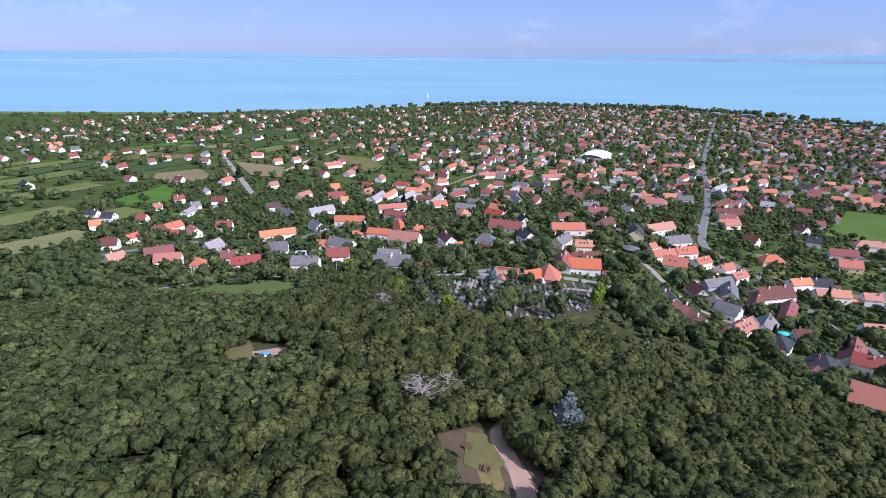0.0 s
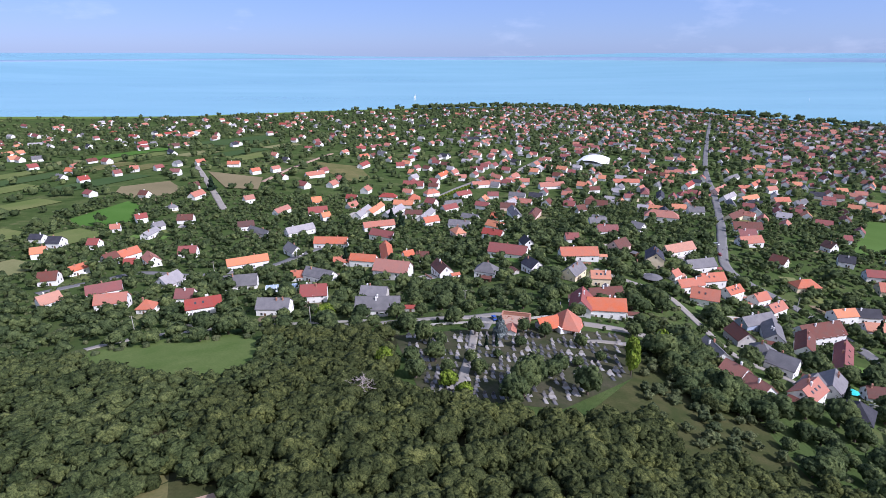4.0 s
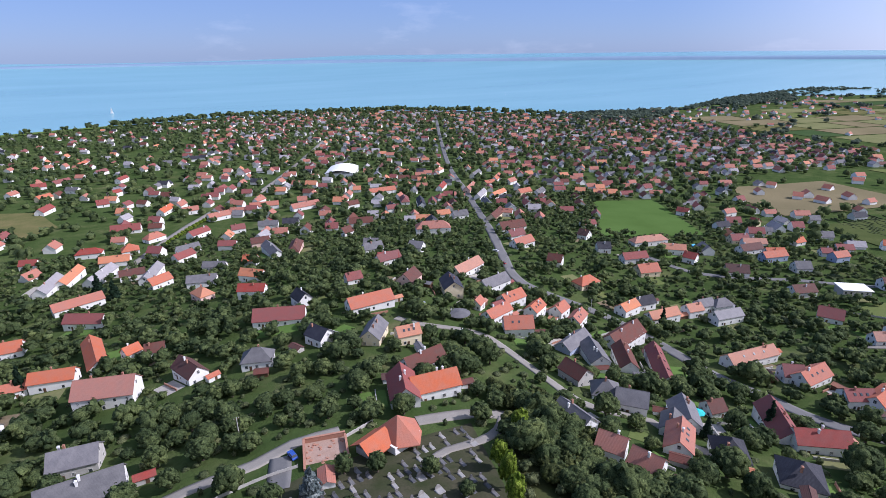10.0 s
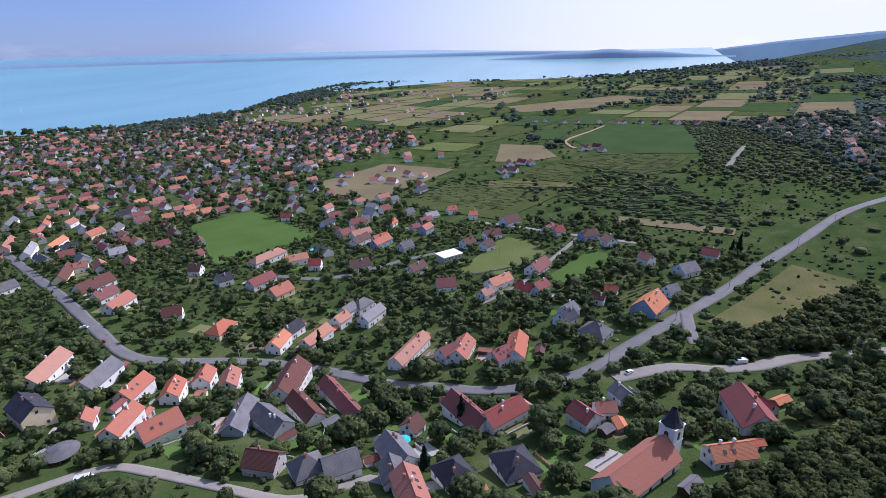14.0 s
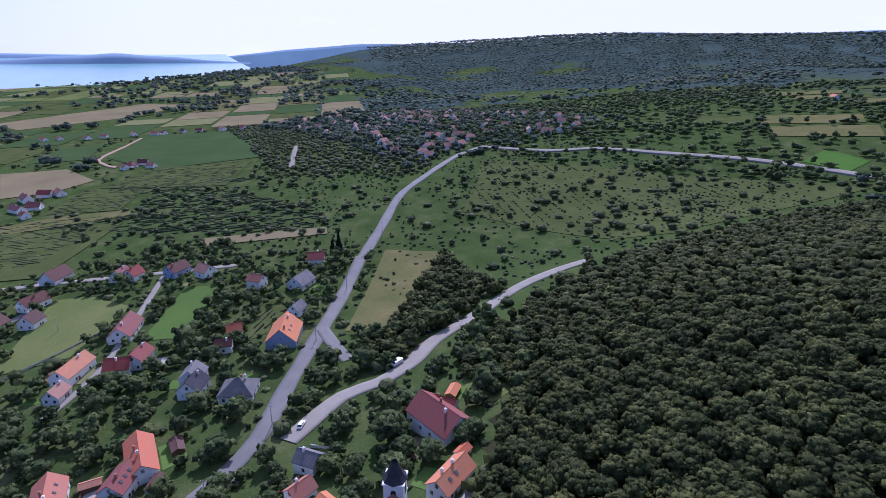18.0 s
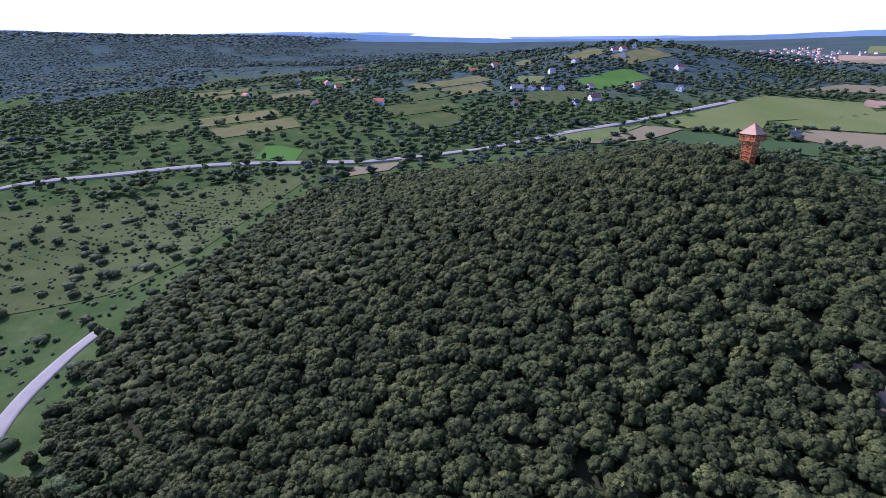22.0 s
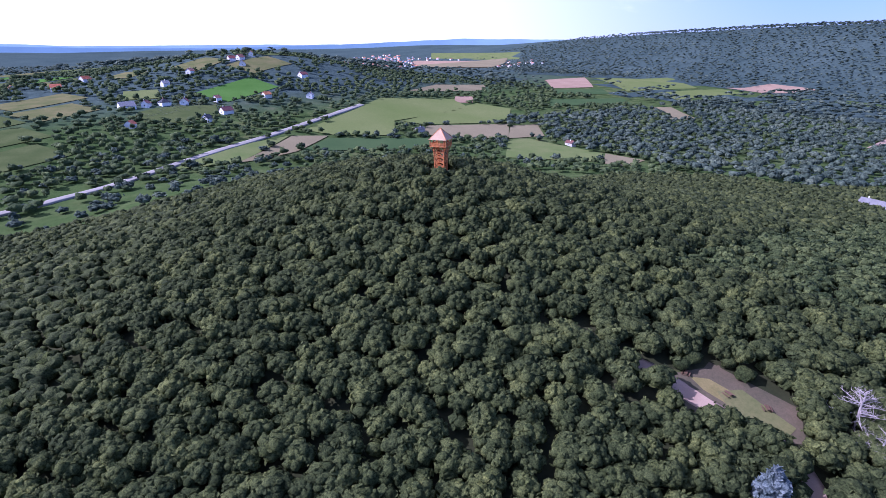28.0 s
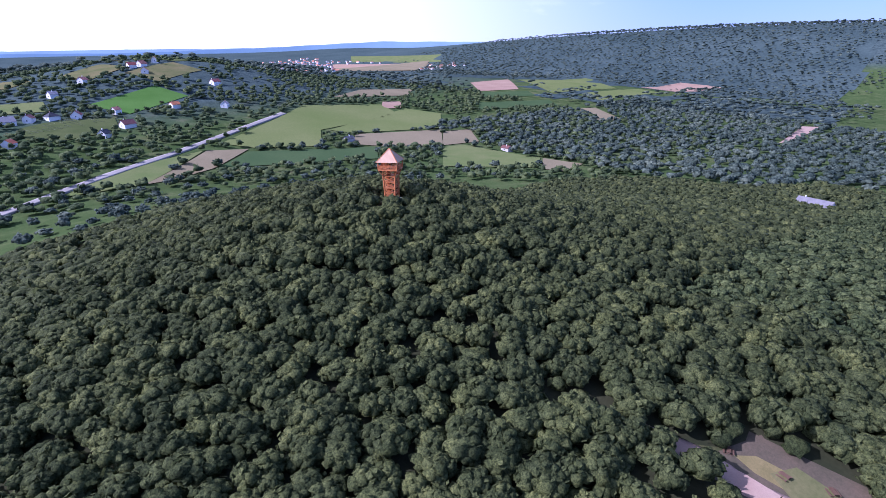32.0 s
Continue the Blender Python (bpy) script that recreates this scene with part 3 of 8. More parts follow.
M_LAWN = two_scale("garden_lawn", (0.085, 0.15, 0.035), (0.12, 0.19, 0.05), (0.07, 0.11, 0.03), 0.15, 1.6, 0.95)
M_BED = two_scale("garden_soil", (0.17, 0.12, 0.08), (0.24, 0.18, 0.12), (0.08, 0.1, 0.035), 0.3, 1.4, 0.95)
M_YARD = two_scale("gravel_yard", (0.34, 0.31, 0.27), (0.43, 0.4, 0.35), (0.26, 0.24, 0.2), 0.25, 2.5, 0.9)
field([(-1275, -1995), (-1600, -1734), (-1169, -1329), (-861, -1341)], M_STUBBLE, "far tan field in the hazy valley", 2.0)

# the valley behind the hill
M_PASTURE = two_scale("valley_pasture", (0.115, 0.145, 0.042), (0.16, 0.175, 0.062), (0.085, 0.11, 0.032), 0.012, 0.5, 0.95)
field([(46, -340), (9, -384), (-27, -402), (-82, -419), (-6, -342)], M_MOWN, "yellow-green grass strip beside the road", 0.7)
field([(-6, -342), (-84, -418), (-120, -408), (-67, -363), (-28, -345)], M_STUBBLE, "tan stubble strip beside a meadow", 0.7)
field([(-69, -362), (-116, -400), (-239, -362), (-209, -323), (-156, -340)], M_CROP, "dark green crop strip behind the hill", 0.7)
field([(-105, -436), (-206, -511), (-277, -568), (-403, -563), (-381, -491), (-226, -449), (-189, -389), (-126, -410)], M_PASTURE, "broad green pasture in the valley", 0.7)
field([(-235, -445), (-423, -529), (-450, -483), (-377, -407), (-254, -424)], M_PASTURE, "light green meadow in the valley", 0.7)
field([(-252, -418), (-369, -399), (-308, -334), (-244, -363), (-222, -383)], M_STUBBLE, "mown tan hay field", 0.7)
field([(-421, -581), (-458, -581), (-418, -534), (-382, -536)], M_PLOUGH, "reddish bare ground at a riding arena", 0.7)
field([(-358, -618), (-459, -687), (-591, -699), (-514, -630)], M_STUBBLE, "pale hay field beyond the pasture", 0.7)
field([(-1414, -2220), (-1542, -1673), (-1402, -1553), (-1270, -1992)], M_PLOUGH, "far ploughed field below a village", 0.7)
field([(-1693, -2458), (-1753, -1816), (-1571, -1630), (-1498, -2186)], M_MOWN, "far green field below the horizon", 0.7)
field([(35, -551), (13, -564), (-49, -561), (-40, -514), (8, -497), (36, -510)], M_VINESOIL, "terraced vineyard plot on the far hill", 0.7)
field([(33, -659), (-4, -649), (0, -607), (40, -614)], M_MOWN, "light green plot on the far hill", 0.7)
field([(-363, -390), (-407, -385), (-361, -328), (-308, -334)], M_STUBBLE, "tan dry field in the valley", 0.7)
field([(-302, -328), (-331, -323), (-346, -253), (-349, -233), (-308, -206), (-240, -265)], M_MOWN, "pale yellow-green mown meadow", 0.7)
field([(-351, -231), (-358, -188), (-314, -178), (-305, -199)], M_STUBBLE, "narrow tan stubble strip by the wood", 0.7)
field([(-823, -769), (-1032, -828), (-830, -636), (-717, -647)], M_PLOUGH, "reddish ploughed field", 0.7)
field([(-709, -632), (-824, -607), (-780, -556), (-654, -580)], M_CROP, "dark green crop strip between fields", 0.7)
field([(-594, -537), (-760, -512), (-720, -461), (-537, -486)], M_CROP, "dark green clover field", 0.7)
field([(-1067, -826), (-1377, -795), (-1123, -568), (-851, -567)], M_PASTURE, "broad green valley field", 0.7)
field([(-918, -536), (-1195, -549), (-1153, -474), (-851, -458)], M_PASTURE, "light green field at the foot of the ridge", 0.7)
field([(-1258, -575), (-1479, -561), (-1502, -442), (-1242, -478)], M_PLOUGH, "reddish bare field at the foot of the ridge", 0.7)
field([(-722, -428), (-764, -414), (-698, -327), (-640, -329)], M_STUBBLE, "pale dry field in the wood", 0.7)
field([(-705, -107), (-914, -129), (-938, -107), (-762, -102)], M_TRACK, "bare pinkish earth track through the wood", 0.7)
field([(-356, -80), (-347, -57), (-333, -21), (-289, -3), (-296, -29), (-315, -61)], M_HAY, "pale grassy glade in the wood", 0.7)
BASE_PLOTS = list(PLOTS)

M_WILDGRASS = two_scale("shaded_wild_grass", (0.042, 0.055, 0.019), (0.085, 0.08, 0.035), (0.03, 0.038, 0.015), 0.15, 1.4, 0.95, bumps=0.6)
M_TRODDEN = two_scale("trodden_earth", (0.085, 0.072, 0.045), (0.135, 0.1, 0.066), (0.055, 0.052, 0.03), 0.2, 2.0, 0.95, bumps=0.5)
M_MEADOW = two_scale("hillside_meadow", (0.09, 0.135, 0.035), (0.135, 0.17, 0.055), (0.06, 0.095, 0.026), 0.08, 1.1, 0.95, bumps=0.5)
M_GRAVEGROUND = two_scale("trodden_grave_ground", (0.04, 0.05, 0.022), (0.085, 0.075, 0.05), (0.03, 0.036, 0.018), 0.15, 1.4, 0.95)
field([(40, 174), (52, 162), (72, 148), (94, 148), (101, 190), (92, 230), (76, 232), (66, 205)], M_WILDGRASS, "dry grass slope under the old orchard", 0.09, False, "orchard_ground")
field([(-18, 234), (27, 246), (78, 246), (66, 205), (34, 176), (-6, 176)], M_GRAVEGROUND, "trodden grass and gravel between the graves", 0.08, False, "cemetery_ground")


def grid_cover(name, test, mat, label, lift=0.07):
    """A sheet over the cells of the ground whose middles pass a test."""
    cx, cy = np.meshgrid((gx[:-1] + gx[1:]) / 2, (gy[:-1] + gy[1:]) / 2)
    jy, jx = np.where(test(cx, cy))
    w = len(gx)
    f = np.stack([jy * w + jx, jy * w + jx + 1, (jy + 1) * w + jx + 1, (jy + 1) * w + jx], -1)
    used, f = np.unique(f, return_inverse=True)
    x, y = gx[used % w], gy[used // w]
    ob = mesh_object(name, np.stack([x, y, height(x, y) + lift], -1), f.reshape(-1, 4), mat)
    return tagged(ob, label, "ground", kind="structure")


# strips of crops and meadow on the plain by the lake
mosaic = random.Random(21)
TOWN = [(330, 420), (470, 250), (700, 420), (700, 560), (940, 484), (1110, 566), (1260, 1060), (1040, 1370), (780, 1680), (240, 1840)]
KEPT = [(430, 60), (500, 30), (640, 60), (660, 260), (560, 240), (470, 160)], [(512, -46), (600, -150), (1090, -150), (1180, 20), (900, 30), (640, 60)]


def hits(poly, x, y):
    n, hit = len(poly), False
    for i in range(n):
        (xi, yi), (xj, yj) = poly[i], poly[i - 1]
        if (yi > y) != (yj > y) and x < (xj - xi) * (y - yi) / (yj - yi + 1e-9) + xi:
            hit = not hit
    return hit


CROPS = ((M_CROP, "green crop strip on the plain"), (M_STUBBLE, "tan stubble strip on the plain"), (M_HAY, "pale cut hay meadow on the plain"), (M_MOWN, "yellow-green meadow strip on the plain"), (M_DRY, "dry grazing strip on the plain"), (M_VINESOIL, "dull green fallow strip on the plain"))
pc, ps = math.cos(radians(-19)), math.sin(radians(-19))
for band in range(-2, 14):
    v0 = 330 + band * 105
    u = 420.0
    while u < 2500:
        wide = mosaic.uniform(60, 190)
        kind = mosaic.choice((0, 0, 1, 1, 2, 2, 3, 4, 5, 5))
        u0, u1, w0, w1 = u + 3, u + wide - 3, v0 + 4, v0 + 101
        quad = [(a * pc - b * ps, a * ps + b * pc) for a, b in ((u0, w0), (u1, w0), (u1, w1), (u0, w1))]
        u += wide
        probes = [(quad[0][0] + (quad[2][0] - quad[0][0]) * s + (quad[1][0] - quad[3][0]) * t, quad[0][1] + (quad[2][1] - quad[0][1]) * s + (quad[1][1] - quad[3][1]) * t) for s in (0, 0.25, 0.5, 0.75, 1) for t in (0,)] + quad + [tuple((np.array(quad[i]) + np.array(quad[(i + 1) % 4])) / 2) for i in range(4)]
        if any(q[0] < 620 and q[1] < 420 or q[0] < 520 for q in probes):
            continue
        if any(hits(p, *q) for p in [TOWN, *KEPT, *BASE_PLOTS] for q in probes) or any(float(np.interp(q[0], SHORE_X, SHORE_Y)) - q[1] < 190 for q in probes):
            continue
        if any(hits(quad, *q) for p in BASE_PLOTS for q in p):
            continue
        field(quad, CROPS[kind][0], CROPS[kind][1], 0.7, kind in (0, 1, 2), "field_strip")

# small vineyards and meadows on the slope behind the road
pc, ps = math.cos(radians(28)), math.sin(radians(28))
for band in range(0, 15):
    v0 = -1150 + band * 62
    u = -620.0
    while u < 760:
        wide = mosaic.uniform(30, 110)
        kind = mosaic.choice((0, 3, 4, 4, 5, 5, 5, 6))
        quad = [(a * pc - b * ps, a * ps + b * pc) for a, b in ((u + 3, v0 + 3), (u + wide - 3, v0 + 3 + mosaic.uniform(0, 12)), (u + wide - 6, v0 + 58), (u + 3, v0 + 52))]
        u += wide
        mid = (np.mean([q[0] for q in quad]), np.mean([q[1] for q in quad]))
        if mosaic.random() < 0.7 or math.hypot(*mid) < 380 or mid[1] > -330 or mid[0] > 620 or mid[0] < -330:
            continue
        if any(hits(p, *q) for p in BASE_PLOTS for q in quad + [mid]) or any(hits(quad, *q) for p in BASE_PLOTS for q in p):
            continue
        if any(np.hypot(line[:, 0] - q[0], line[:, 1] - q[1]).min() < w / 2 + 6 for line, w in LANES for q in quad + [mid]):
            continue
        mat, words = ((M_BRIGHT, "bright green plot on the far slope") if kind == 6 else (CROPS[kind][0], CROPS[kind][1].replace("plain", "far slope")))
        field(quad, mat, words, 0.6, True, "slope_plot")

# terraced meadows and gardens on the western slope
pc, ps = math.cos(radians(62)), math.sin(radians(62))
for band in range(0, 13):
    v0 = 250 + band * 48
    u = -60.0
    while u < 800:
        wide = mosaic.uniform(40, 120)
        kind = mosaic.choice((0, 2, 3, 3, 3, 4, 6))
        quad = [(a * pc - b * ps, a * ps + b * pc) for a, b in ((u + 3, v0 + 3), (u + wide - 3, v0 + 3 + mosaic.uniform(0, 8)), (u + wide - 6, v0 + 44), (u + 3, v0 + 40))]
        u += wide
        mid = (np.mean([q[0] for q in quad]), np.mean([q[1] for q in quad]))
        if mosaic.random() < 0.5 or mid[0] > -250 or mid[1] < 330 or mid[1] > 1100 or mid[0] < -800:
            continue
        if any(hits(p, *q) for p in BASE_PLOTS for q in quad + [mid]) or any(hits(quad, *q) for p in BASE_PLOTS for q in p):
            continue
        if any(np.hypot(line[:, 0] - q[0], line[:, 1] - q[1]).min() < w / 2 + 6 for line, w in LANES for q in quad + [mid]):
            continue
        mat, words = ((M_BRIGHT, "bright green plot on the western slope") if kind == 6 else (CROPS[kind][0], CROPS[kind][1].replace("plain", "western slope")))
        field(quad, mat, words, 0.6, True, "slope_plot")


# ---- building helpers ----
def hgt(x, y):
    return float(height(x, y))


def raw(name, verts, faces, mat):
    me = bpy.data.meshes.new(name)
    me.from_pydata(verts, [], faces)
    me.materials.append(mat)
    return me


def child(name, me, parent, m=None, label=""):
    ob = new(name, me)
    ob.parent = parent
    if m is not None:
        ob.matrix_local = m
    if label:
        ob["label"] = label
    return ob


def part(name, bm, mat, parent, label=""):
    me = bpy.data.meshes.new(name)
    bm.to_mesh(me)
    bm.free()
    me.materials.append(mat)
    return child(name, me, parent, None, label)


def cube(bm, c, s, rot=None):
    m = Matrix.Translation(c) @ (rot or Matrix()) @ Matrix.Diagonal((*s, 1))
    return bmesh.ops.create_cube(bm, size=1, matrix=m)["verts"]


def block(c, s, rot=None, bevel=0.0):
    bm = bmesh.new()
    cube(bm, c, s, rot)
    if bevel:
        bmesh.ops.bevel(bm, geom=bm.edges[:], offset=bevel, segments=1, affect="EDGES")
    return bm


def tube(bm, a, b, r1, r2=None, n=8):
    a, b = Vector(a), Vector(b)
    q = (b - a).to_track_quat("Z", "Y").to_matrix().to_4x4()
    bmesh.ops.create_cone(bm, cap_ends=True, segments=n, radius1=r1, radius2=r1 if r2 is None else r2, depth=(b - a).length,
                          matrix=Matrix.Translation((a + b) / 2) @ q)


def pole_bm(a, b, r1, r2=None, n=8):
    bm = bmesh.new()
    tube(bm, a, b, r1, r2, n)
    return bm


def beam(a, b, w, h):
    """A squared timber from a to b."""
    a, b = Vector(a), Vector(b)
    q = (b - a).to_track_quat("Z", "Y").to_matrix().to_4x4()
    bm = bmesh.new()
    bmesh.ops.create_cube(bm, size=1, matrix=Matrix.Translation((a + b) / 2) @ q @ Matrix.Diagonal((w, h, (b - a).length, 1)))
    return bm


def root(name, x, y, rz=0, z=None, label="", category="", group="", kind=""):
    ob = new(name)
    ob.empty_display_size = 0.5
    ob.matrix_world = pose(x, y, hgt(x, y) if z is None else z, 0, 0, rz)
    return tagged(ob, label, category, group, kind)


# windows and doors are shared by all houses
WIN = raw("window", [(sx * w, d, sz * h) for w, h, d in ((0.62, 0.78, -0.12), (0.62, 0.78, 0.05), (0.5, 0.66, 0.05), (0.5, 0.66, -0.02)) for sx, sz in ((-1, -1), (1, -1), (1, 1), (-1, 1))],
          [(4 * k + i, 4 * k + (i + 1) % 4, 4 * k + 4 + (i + 1) % 4, 4 * k + 4 + i) for k in range(3) for i in range(4)], M_FRAME)
PANE = raw("pane", [(-0.5, 0.0, -0.66), (0.5, 0.0, -0.66), (0.5, 0.0, 0.66), (-0.5, 0.0, 0.66), (-0.03, 0.04, -0.66), (0.03, 0.04, -0.66), (0.03, 0.04, 0.66), (-0.03, 0.04, 0.66)],
           [(0, 1, 2, 3), (4, 5, 6, 7)], M_GLASS)
DOOR = raw("door", [(sx, d, z) for d in (-0.1, 0.06) for sx, z in ((-0.5, 0), (0.5, 0), (0.5, 2.05), (-0.5, 2.05))],
           [(4, 5, 6, 7), (0, 1, 5, 4), (1, 2, 6, 5), (2, 3, 7, 6), (3, 0, 4, 7)], M_WOODDARK)
SKYL = raw("skylight", [(sx * 0.45, sy * 0.6, z) for z in (0.02, 0.12) for sx, sy in ((-1, -1), (1, -1), (1, 1), (-1, 1))],
           [(4, 5, 6, 7), (0, 1, 5, 4), (1, 2, 6, 5), (2, 3, 7, 6), (3, 0, 4, 7)], M_GLASS)
CHIM = {}


def chimney_mesh(mat):
    if mat.name not in CHIM:
        bm = bmesh.new()
        cube(bm, (0, 0, 0.2), (0.6, 0.6, 1.9))
        cube(bm, (0, 0, 1.2), (0.78, 0.78, 0.16))
        cube(bm, (0, 0, 1.38), (0.42, 0.42, 0.2))
        me = bpy.data.meshes.new("chimney")
        bm.to_mesh(me)
        bm.free()
        me.materials.append(mat)
        CHIM[mat.name] = me
    return CHIM[mat.name]


ROOF_WORDS = {"o": "orange clay tile roof", "r": "dark red tile roof", "b": "brown tile roof", "p": "faded pink tile roof",
              "g": "grey slate roof", "l": "pale grey sheet roof", "d": "dark slate roof"}
WALL_WORDS = {"w": "white rendered", "c": "cream rendered", "k": "pink rendered", "s": "grey rendered", "u": "blue rendered"}
SITES = []
rng = random.Random(5)


def wall_mesh(L, W, hw, hr, hip, mat):
    a, b = L / 2, W / 2
    v = [(-a, -b, -2.5), (a, -b, -2.5), (a, b, -2.5), (-a, b, -2.5), (-a, -b, hw), (a, -b, hw), (a, b, hw), (-a, b, hw)]
    f = [(0, 1, 5, 4), (1, 2, 6, 5), (2, 3, 7, 6), (3, 0, 4, 7)]
    if not hip:
        v += [(-a, 0, hw + hr), (a, 0, hw + hr)]
        f = [(0, 1, 5, 4), (1, 2, 6, 9, 5), (2, 3, 7, 6), (3, 0, 4, 8, 7)]
    return raw("wall", v, f, mat)


def roof_mesh(L, W, hw, hr, hip, mat, eave=0.4, t=0.22):
    """Two or four slopes with thickness, an overhang and a ridge cap."""
    k = hr / (W / 2)
    b, z = W / 2 + eave, hw - eave * k
    a = L / 2 + (eave if hip else 0.4)
    ra = max(0.2, L / 2 - W / 2) if hip else a
    v = []
    for up in (0.0, t):
        v += [(-a, -b, z + up), (a, -b, z + up), (a, b, z + up), (-a, b, z + up), (-ra, 0, hw + hr + up), (ra, 0, hw + hr + up)]
    f = []
    top, low = 6, 0
    f += [(top, top + 1, top + 5, top + 4), (top + 2, top + 3, top + 4, top + 5)]
    f += [(low + 4, low + 5, low + 1, low), (low + 5, low + 4, low + 3, low + 2)]
    f += [(low, low + 1, top + 1, top), (low + 2, low + 3, top + 3, top + 2)]
    if hip:
        f += [(top + 1, top + 2, top + 5), (top + 3, top, top + 4), (low + 1, top + 1, top + 2, low + 2)[::-1], (low + 3, low, top, top + 3)[::-1], (low + 2, low + 1, low + 5), (low, low + 3, low + 4)]
    else:
        f += [(low + 1, low + 5, top + 5, top + 1), (low + 5, low + 2, top + 2, top + 5), (low + 4, low, top, top + 4), (low + 3, low + 4, top + 4, top + 3)]
    n = len(v)
    h = hw + hr + t
    v += [(-ra, -0.16, h - 0.1), (ra, -0.16, h - 0.1), (ra, 0.16, h - 0.1), (-ra, 0.16, h - 0.1), (-ra, 0, h + 0.09), (ra, 0, h + 0.09)]
    f += [(n, n + 1, n + 5, n + 4), (n + 2, n + 3, n + 4, n + 5), (n + 1, n + 2, n + 5), (n + 3, n, n + 4)]
    return raw("roof", v, f, mat)


def house(x, y, rz, L, W, h, rc, wc, near, hip=None, label="", z=None):
    """A rendered house with a pitched roof; near: 0 to 2, how much of it can be seen."""
    L, W = max(L, W * 0.95), W * rng.uniform(0.95, 1.05)
    hr = W / 2 * rng.uniform(0.74, 0.92)
    hw = max(3.4, h - hr + 1.1)
    if hip is None:
        hip = (W >= 11 and L < 14) or rng.random() < 0.07
    words = label or f"{WALL_WORDS[wc]} village house with a {'hipped ' if hip else ''}{ROOF_WORDS[rc]}"
    if not label and L > 20:
        words = f"long {words}"
    z0 = min(hgt(x, y), (hgt(x + 4, y) + hgt(x, y - 4) + hgt(x - 4, y) + hgt(x, y + 4)) / 4) if z is None else z
    ob = root("house", x, y, rz, z0, words, "house", "village houses")
    SITES.append((x, y, math.hypot(L, W) / 2, L, W, rz))
    child("wall", wall_mesh(L, W, hw, hr, hip, WALLS[wc]), ob)
    child("roof", roof_mesh(L, W, hw, hr, hip, ROOFS[rc]), ob)
    k = hr / (W / 2)
    for _ in range(1 if near < 2 or L < 13 else 2):
        cx, cy = rng.uniform(-0.32, 0.32) * L, rng.choice((-1, 1)) * rng.uniform(0.05, 0.16) * W
        child("chimney", chimney_mesh(M_BRICK if rng.random() < 0.6 else M_WHITE), ob, Matrix.Translation((cx, cy, hw + hr - abs(cy) * k + 0.35)))
    zw = min(hw - 1.15, 1.75)
    spots = []
    n = max(1, int(L / (3.8, 6.0, 11.0)[2 - near]))
    sides = (-1, 1) if near else (-1,)
    for s in sides:
        for i in range(n):
            spots.append((L * ((i + 0.5) / n - 0.5), s * W / 2, zw, 180 if s < 0 else 0))
            if hw > 5 and near:
                spots.append((L * ((i + 0.5) / n - 0.5), s * W / 2, zw + 2.8, 180 if s < 0 else 0))
    for s in (-1, 1):
        for dy in ((-0.24, 0.24) if near else (0,)):
            spots.append((s * L / 2, dy * W, zw, -90 * s))
        if not hip and near:
            spots.append((s * L / 2, 0, hw + 0.25 * hr + 0.3, -90 * s))
    for px, py, pz, r in spots:
        w = child("window", WIN, ob, pose(px, py, pz, 0, 0, r))
        if near == 2:
            child("pane", PANE, w)
        else:
            w.data = PANE
            w.location += Vector((0, 0.04, 0)) if r == 0 else Vector((0, -0.04, 0)) if r == 180 else Vector((0.04 if r == -90 else -0.04, 0, 0))
    if near:
        child("door", DOOR, ob, pose(L * (0.5 / n - 0.5) + 1.6, -W / 2, 0.1, 0, 0, 180))
    if near == 2 and rc in "orp" and L > 9 and rng.random() < 0.5 and not hip:
        ang = math.degrees(math.atan(k))
        for i in range(rng.choice((2, 3))):
            child("skylight", SKYL, ob, pose(L * (0.22 * i - 0.22), -W * 0.25, hw + hr * 0.5 + 0.24, ang))
    return ob


def inside(poly, x, y):
    p = np.asarray(poly, float)
    x, y = np.asarray(x, float), np.asarray(y, float)
    hit = np.zeros(x.shape, bool)
    j = len(p) - 1
    for i in range(len(p)):
        (xi, yi), (xj, yj) = p[i], p[j]
        c = ((yi > y) != (yj > y)) & (x < (xj - xi) * (y - yi) / (yj - yi + 1e-9) + xi)
        hit ^= c
        j = i
    return hit


def free(x, y, gap, plots=True):
    """Which of the spots stand clear of houses, roads and open plots."""
    ok = np.ones(len(x), bool)
    order = np.argsort(x)
    xs = x[order]

    def strip(lo, hi, y0, y1):
        k = order[np.searchsorted(xs, lo):np.searchsorted(xs, hi)]
        return k[(y[k] > y0) & (y[k] < y1)]

    for sx, sy, _, L, W, rz in SITES:
        r = math.hypot(L, W) / 2 + gap * 1.5
        k = strip(sx - r, sx + r, sy - r, sy + r)
        if len(k):
            c, s = math.cos(radians(rz)), math.sin(radians(rz))
            u, v = (x[k] - sx) * c + (y[k] - sy) * s, -(x[k] - sx) * s + (y[k] - sy) * c
            ok[k[(np.abs(u) < L / 2 + gap) & (np.abs(v) < W / 2 + gap)]] = False
    for line, w in LANES:
        lo, hi = line.min(0) - 12, line.max(0) + 12
        k = strip(lo[0], hi[0], lo[1], hi[1])
        if len(k):
            d = np.hypot(x[k, None] - line[None, :, 0], y[k, None] - line[None, :, 1]).min(1)
            ok[k[d < w / 2 + gap * 0.8]] = False
    if plots:
        for p in PLOTS:
            lo, hi = p.min(0), p.max(0)
            k = strip(lo[0], hi[0], lo[1], hi[1])
            if len(k):
                ok[k[inside(p, x[k], y[k])]] = False
    return ok


# ---- the lookout tower on the hill ----
M_TIMBER = two_scale("orange_stained_timber", (0.46, 0.15, 0.04), (0.55, 0.2, 0.06), (0.34, 0.11, 0.035), 0.5, 6, 0.6)
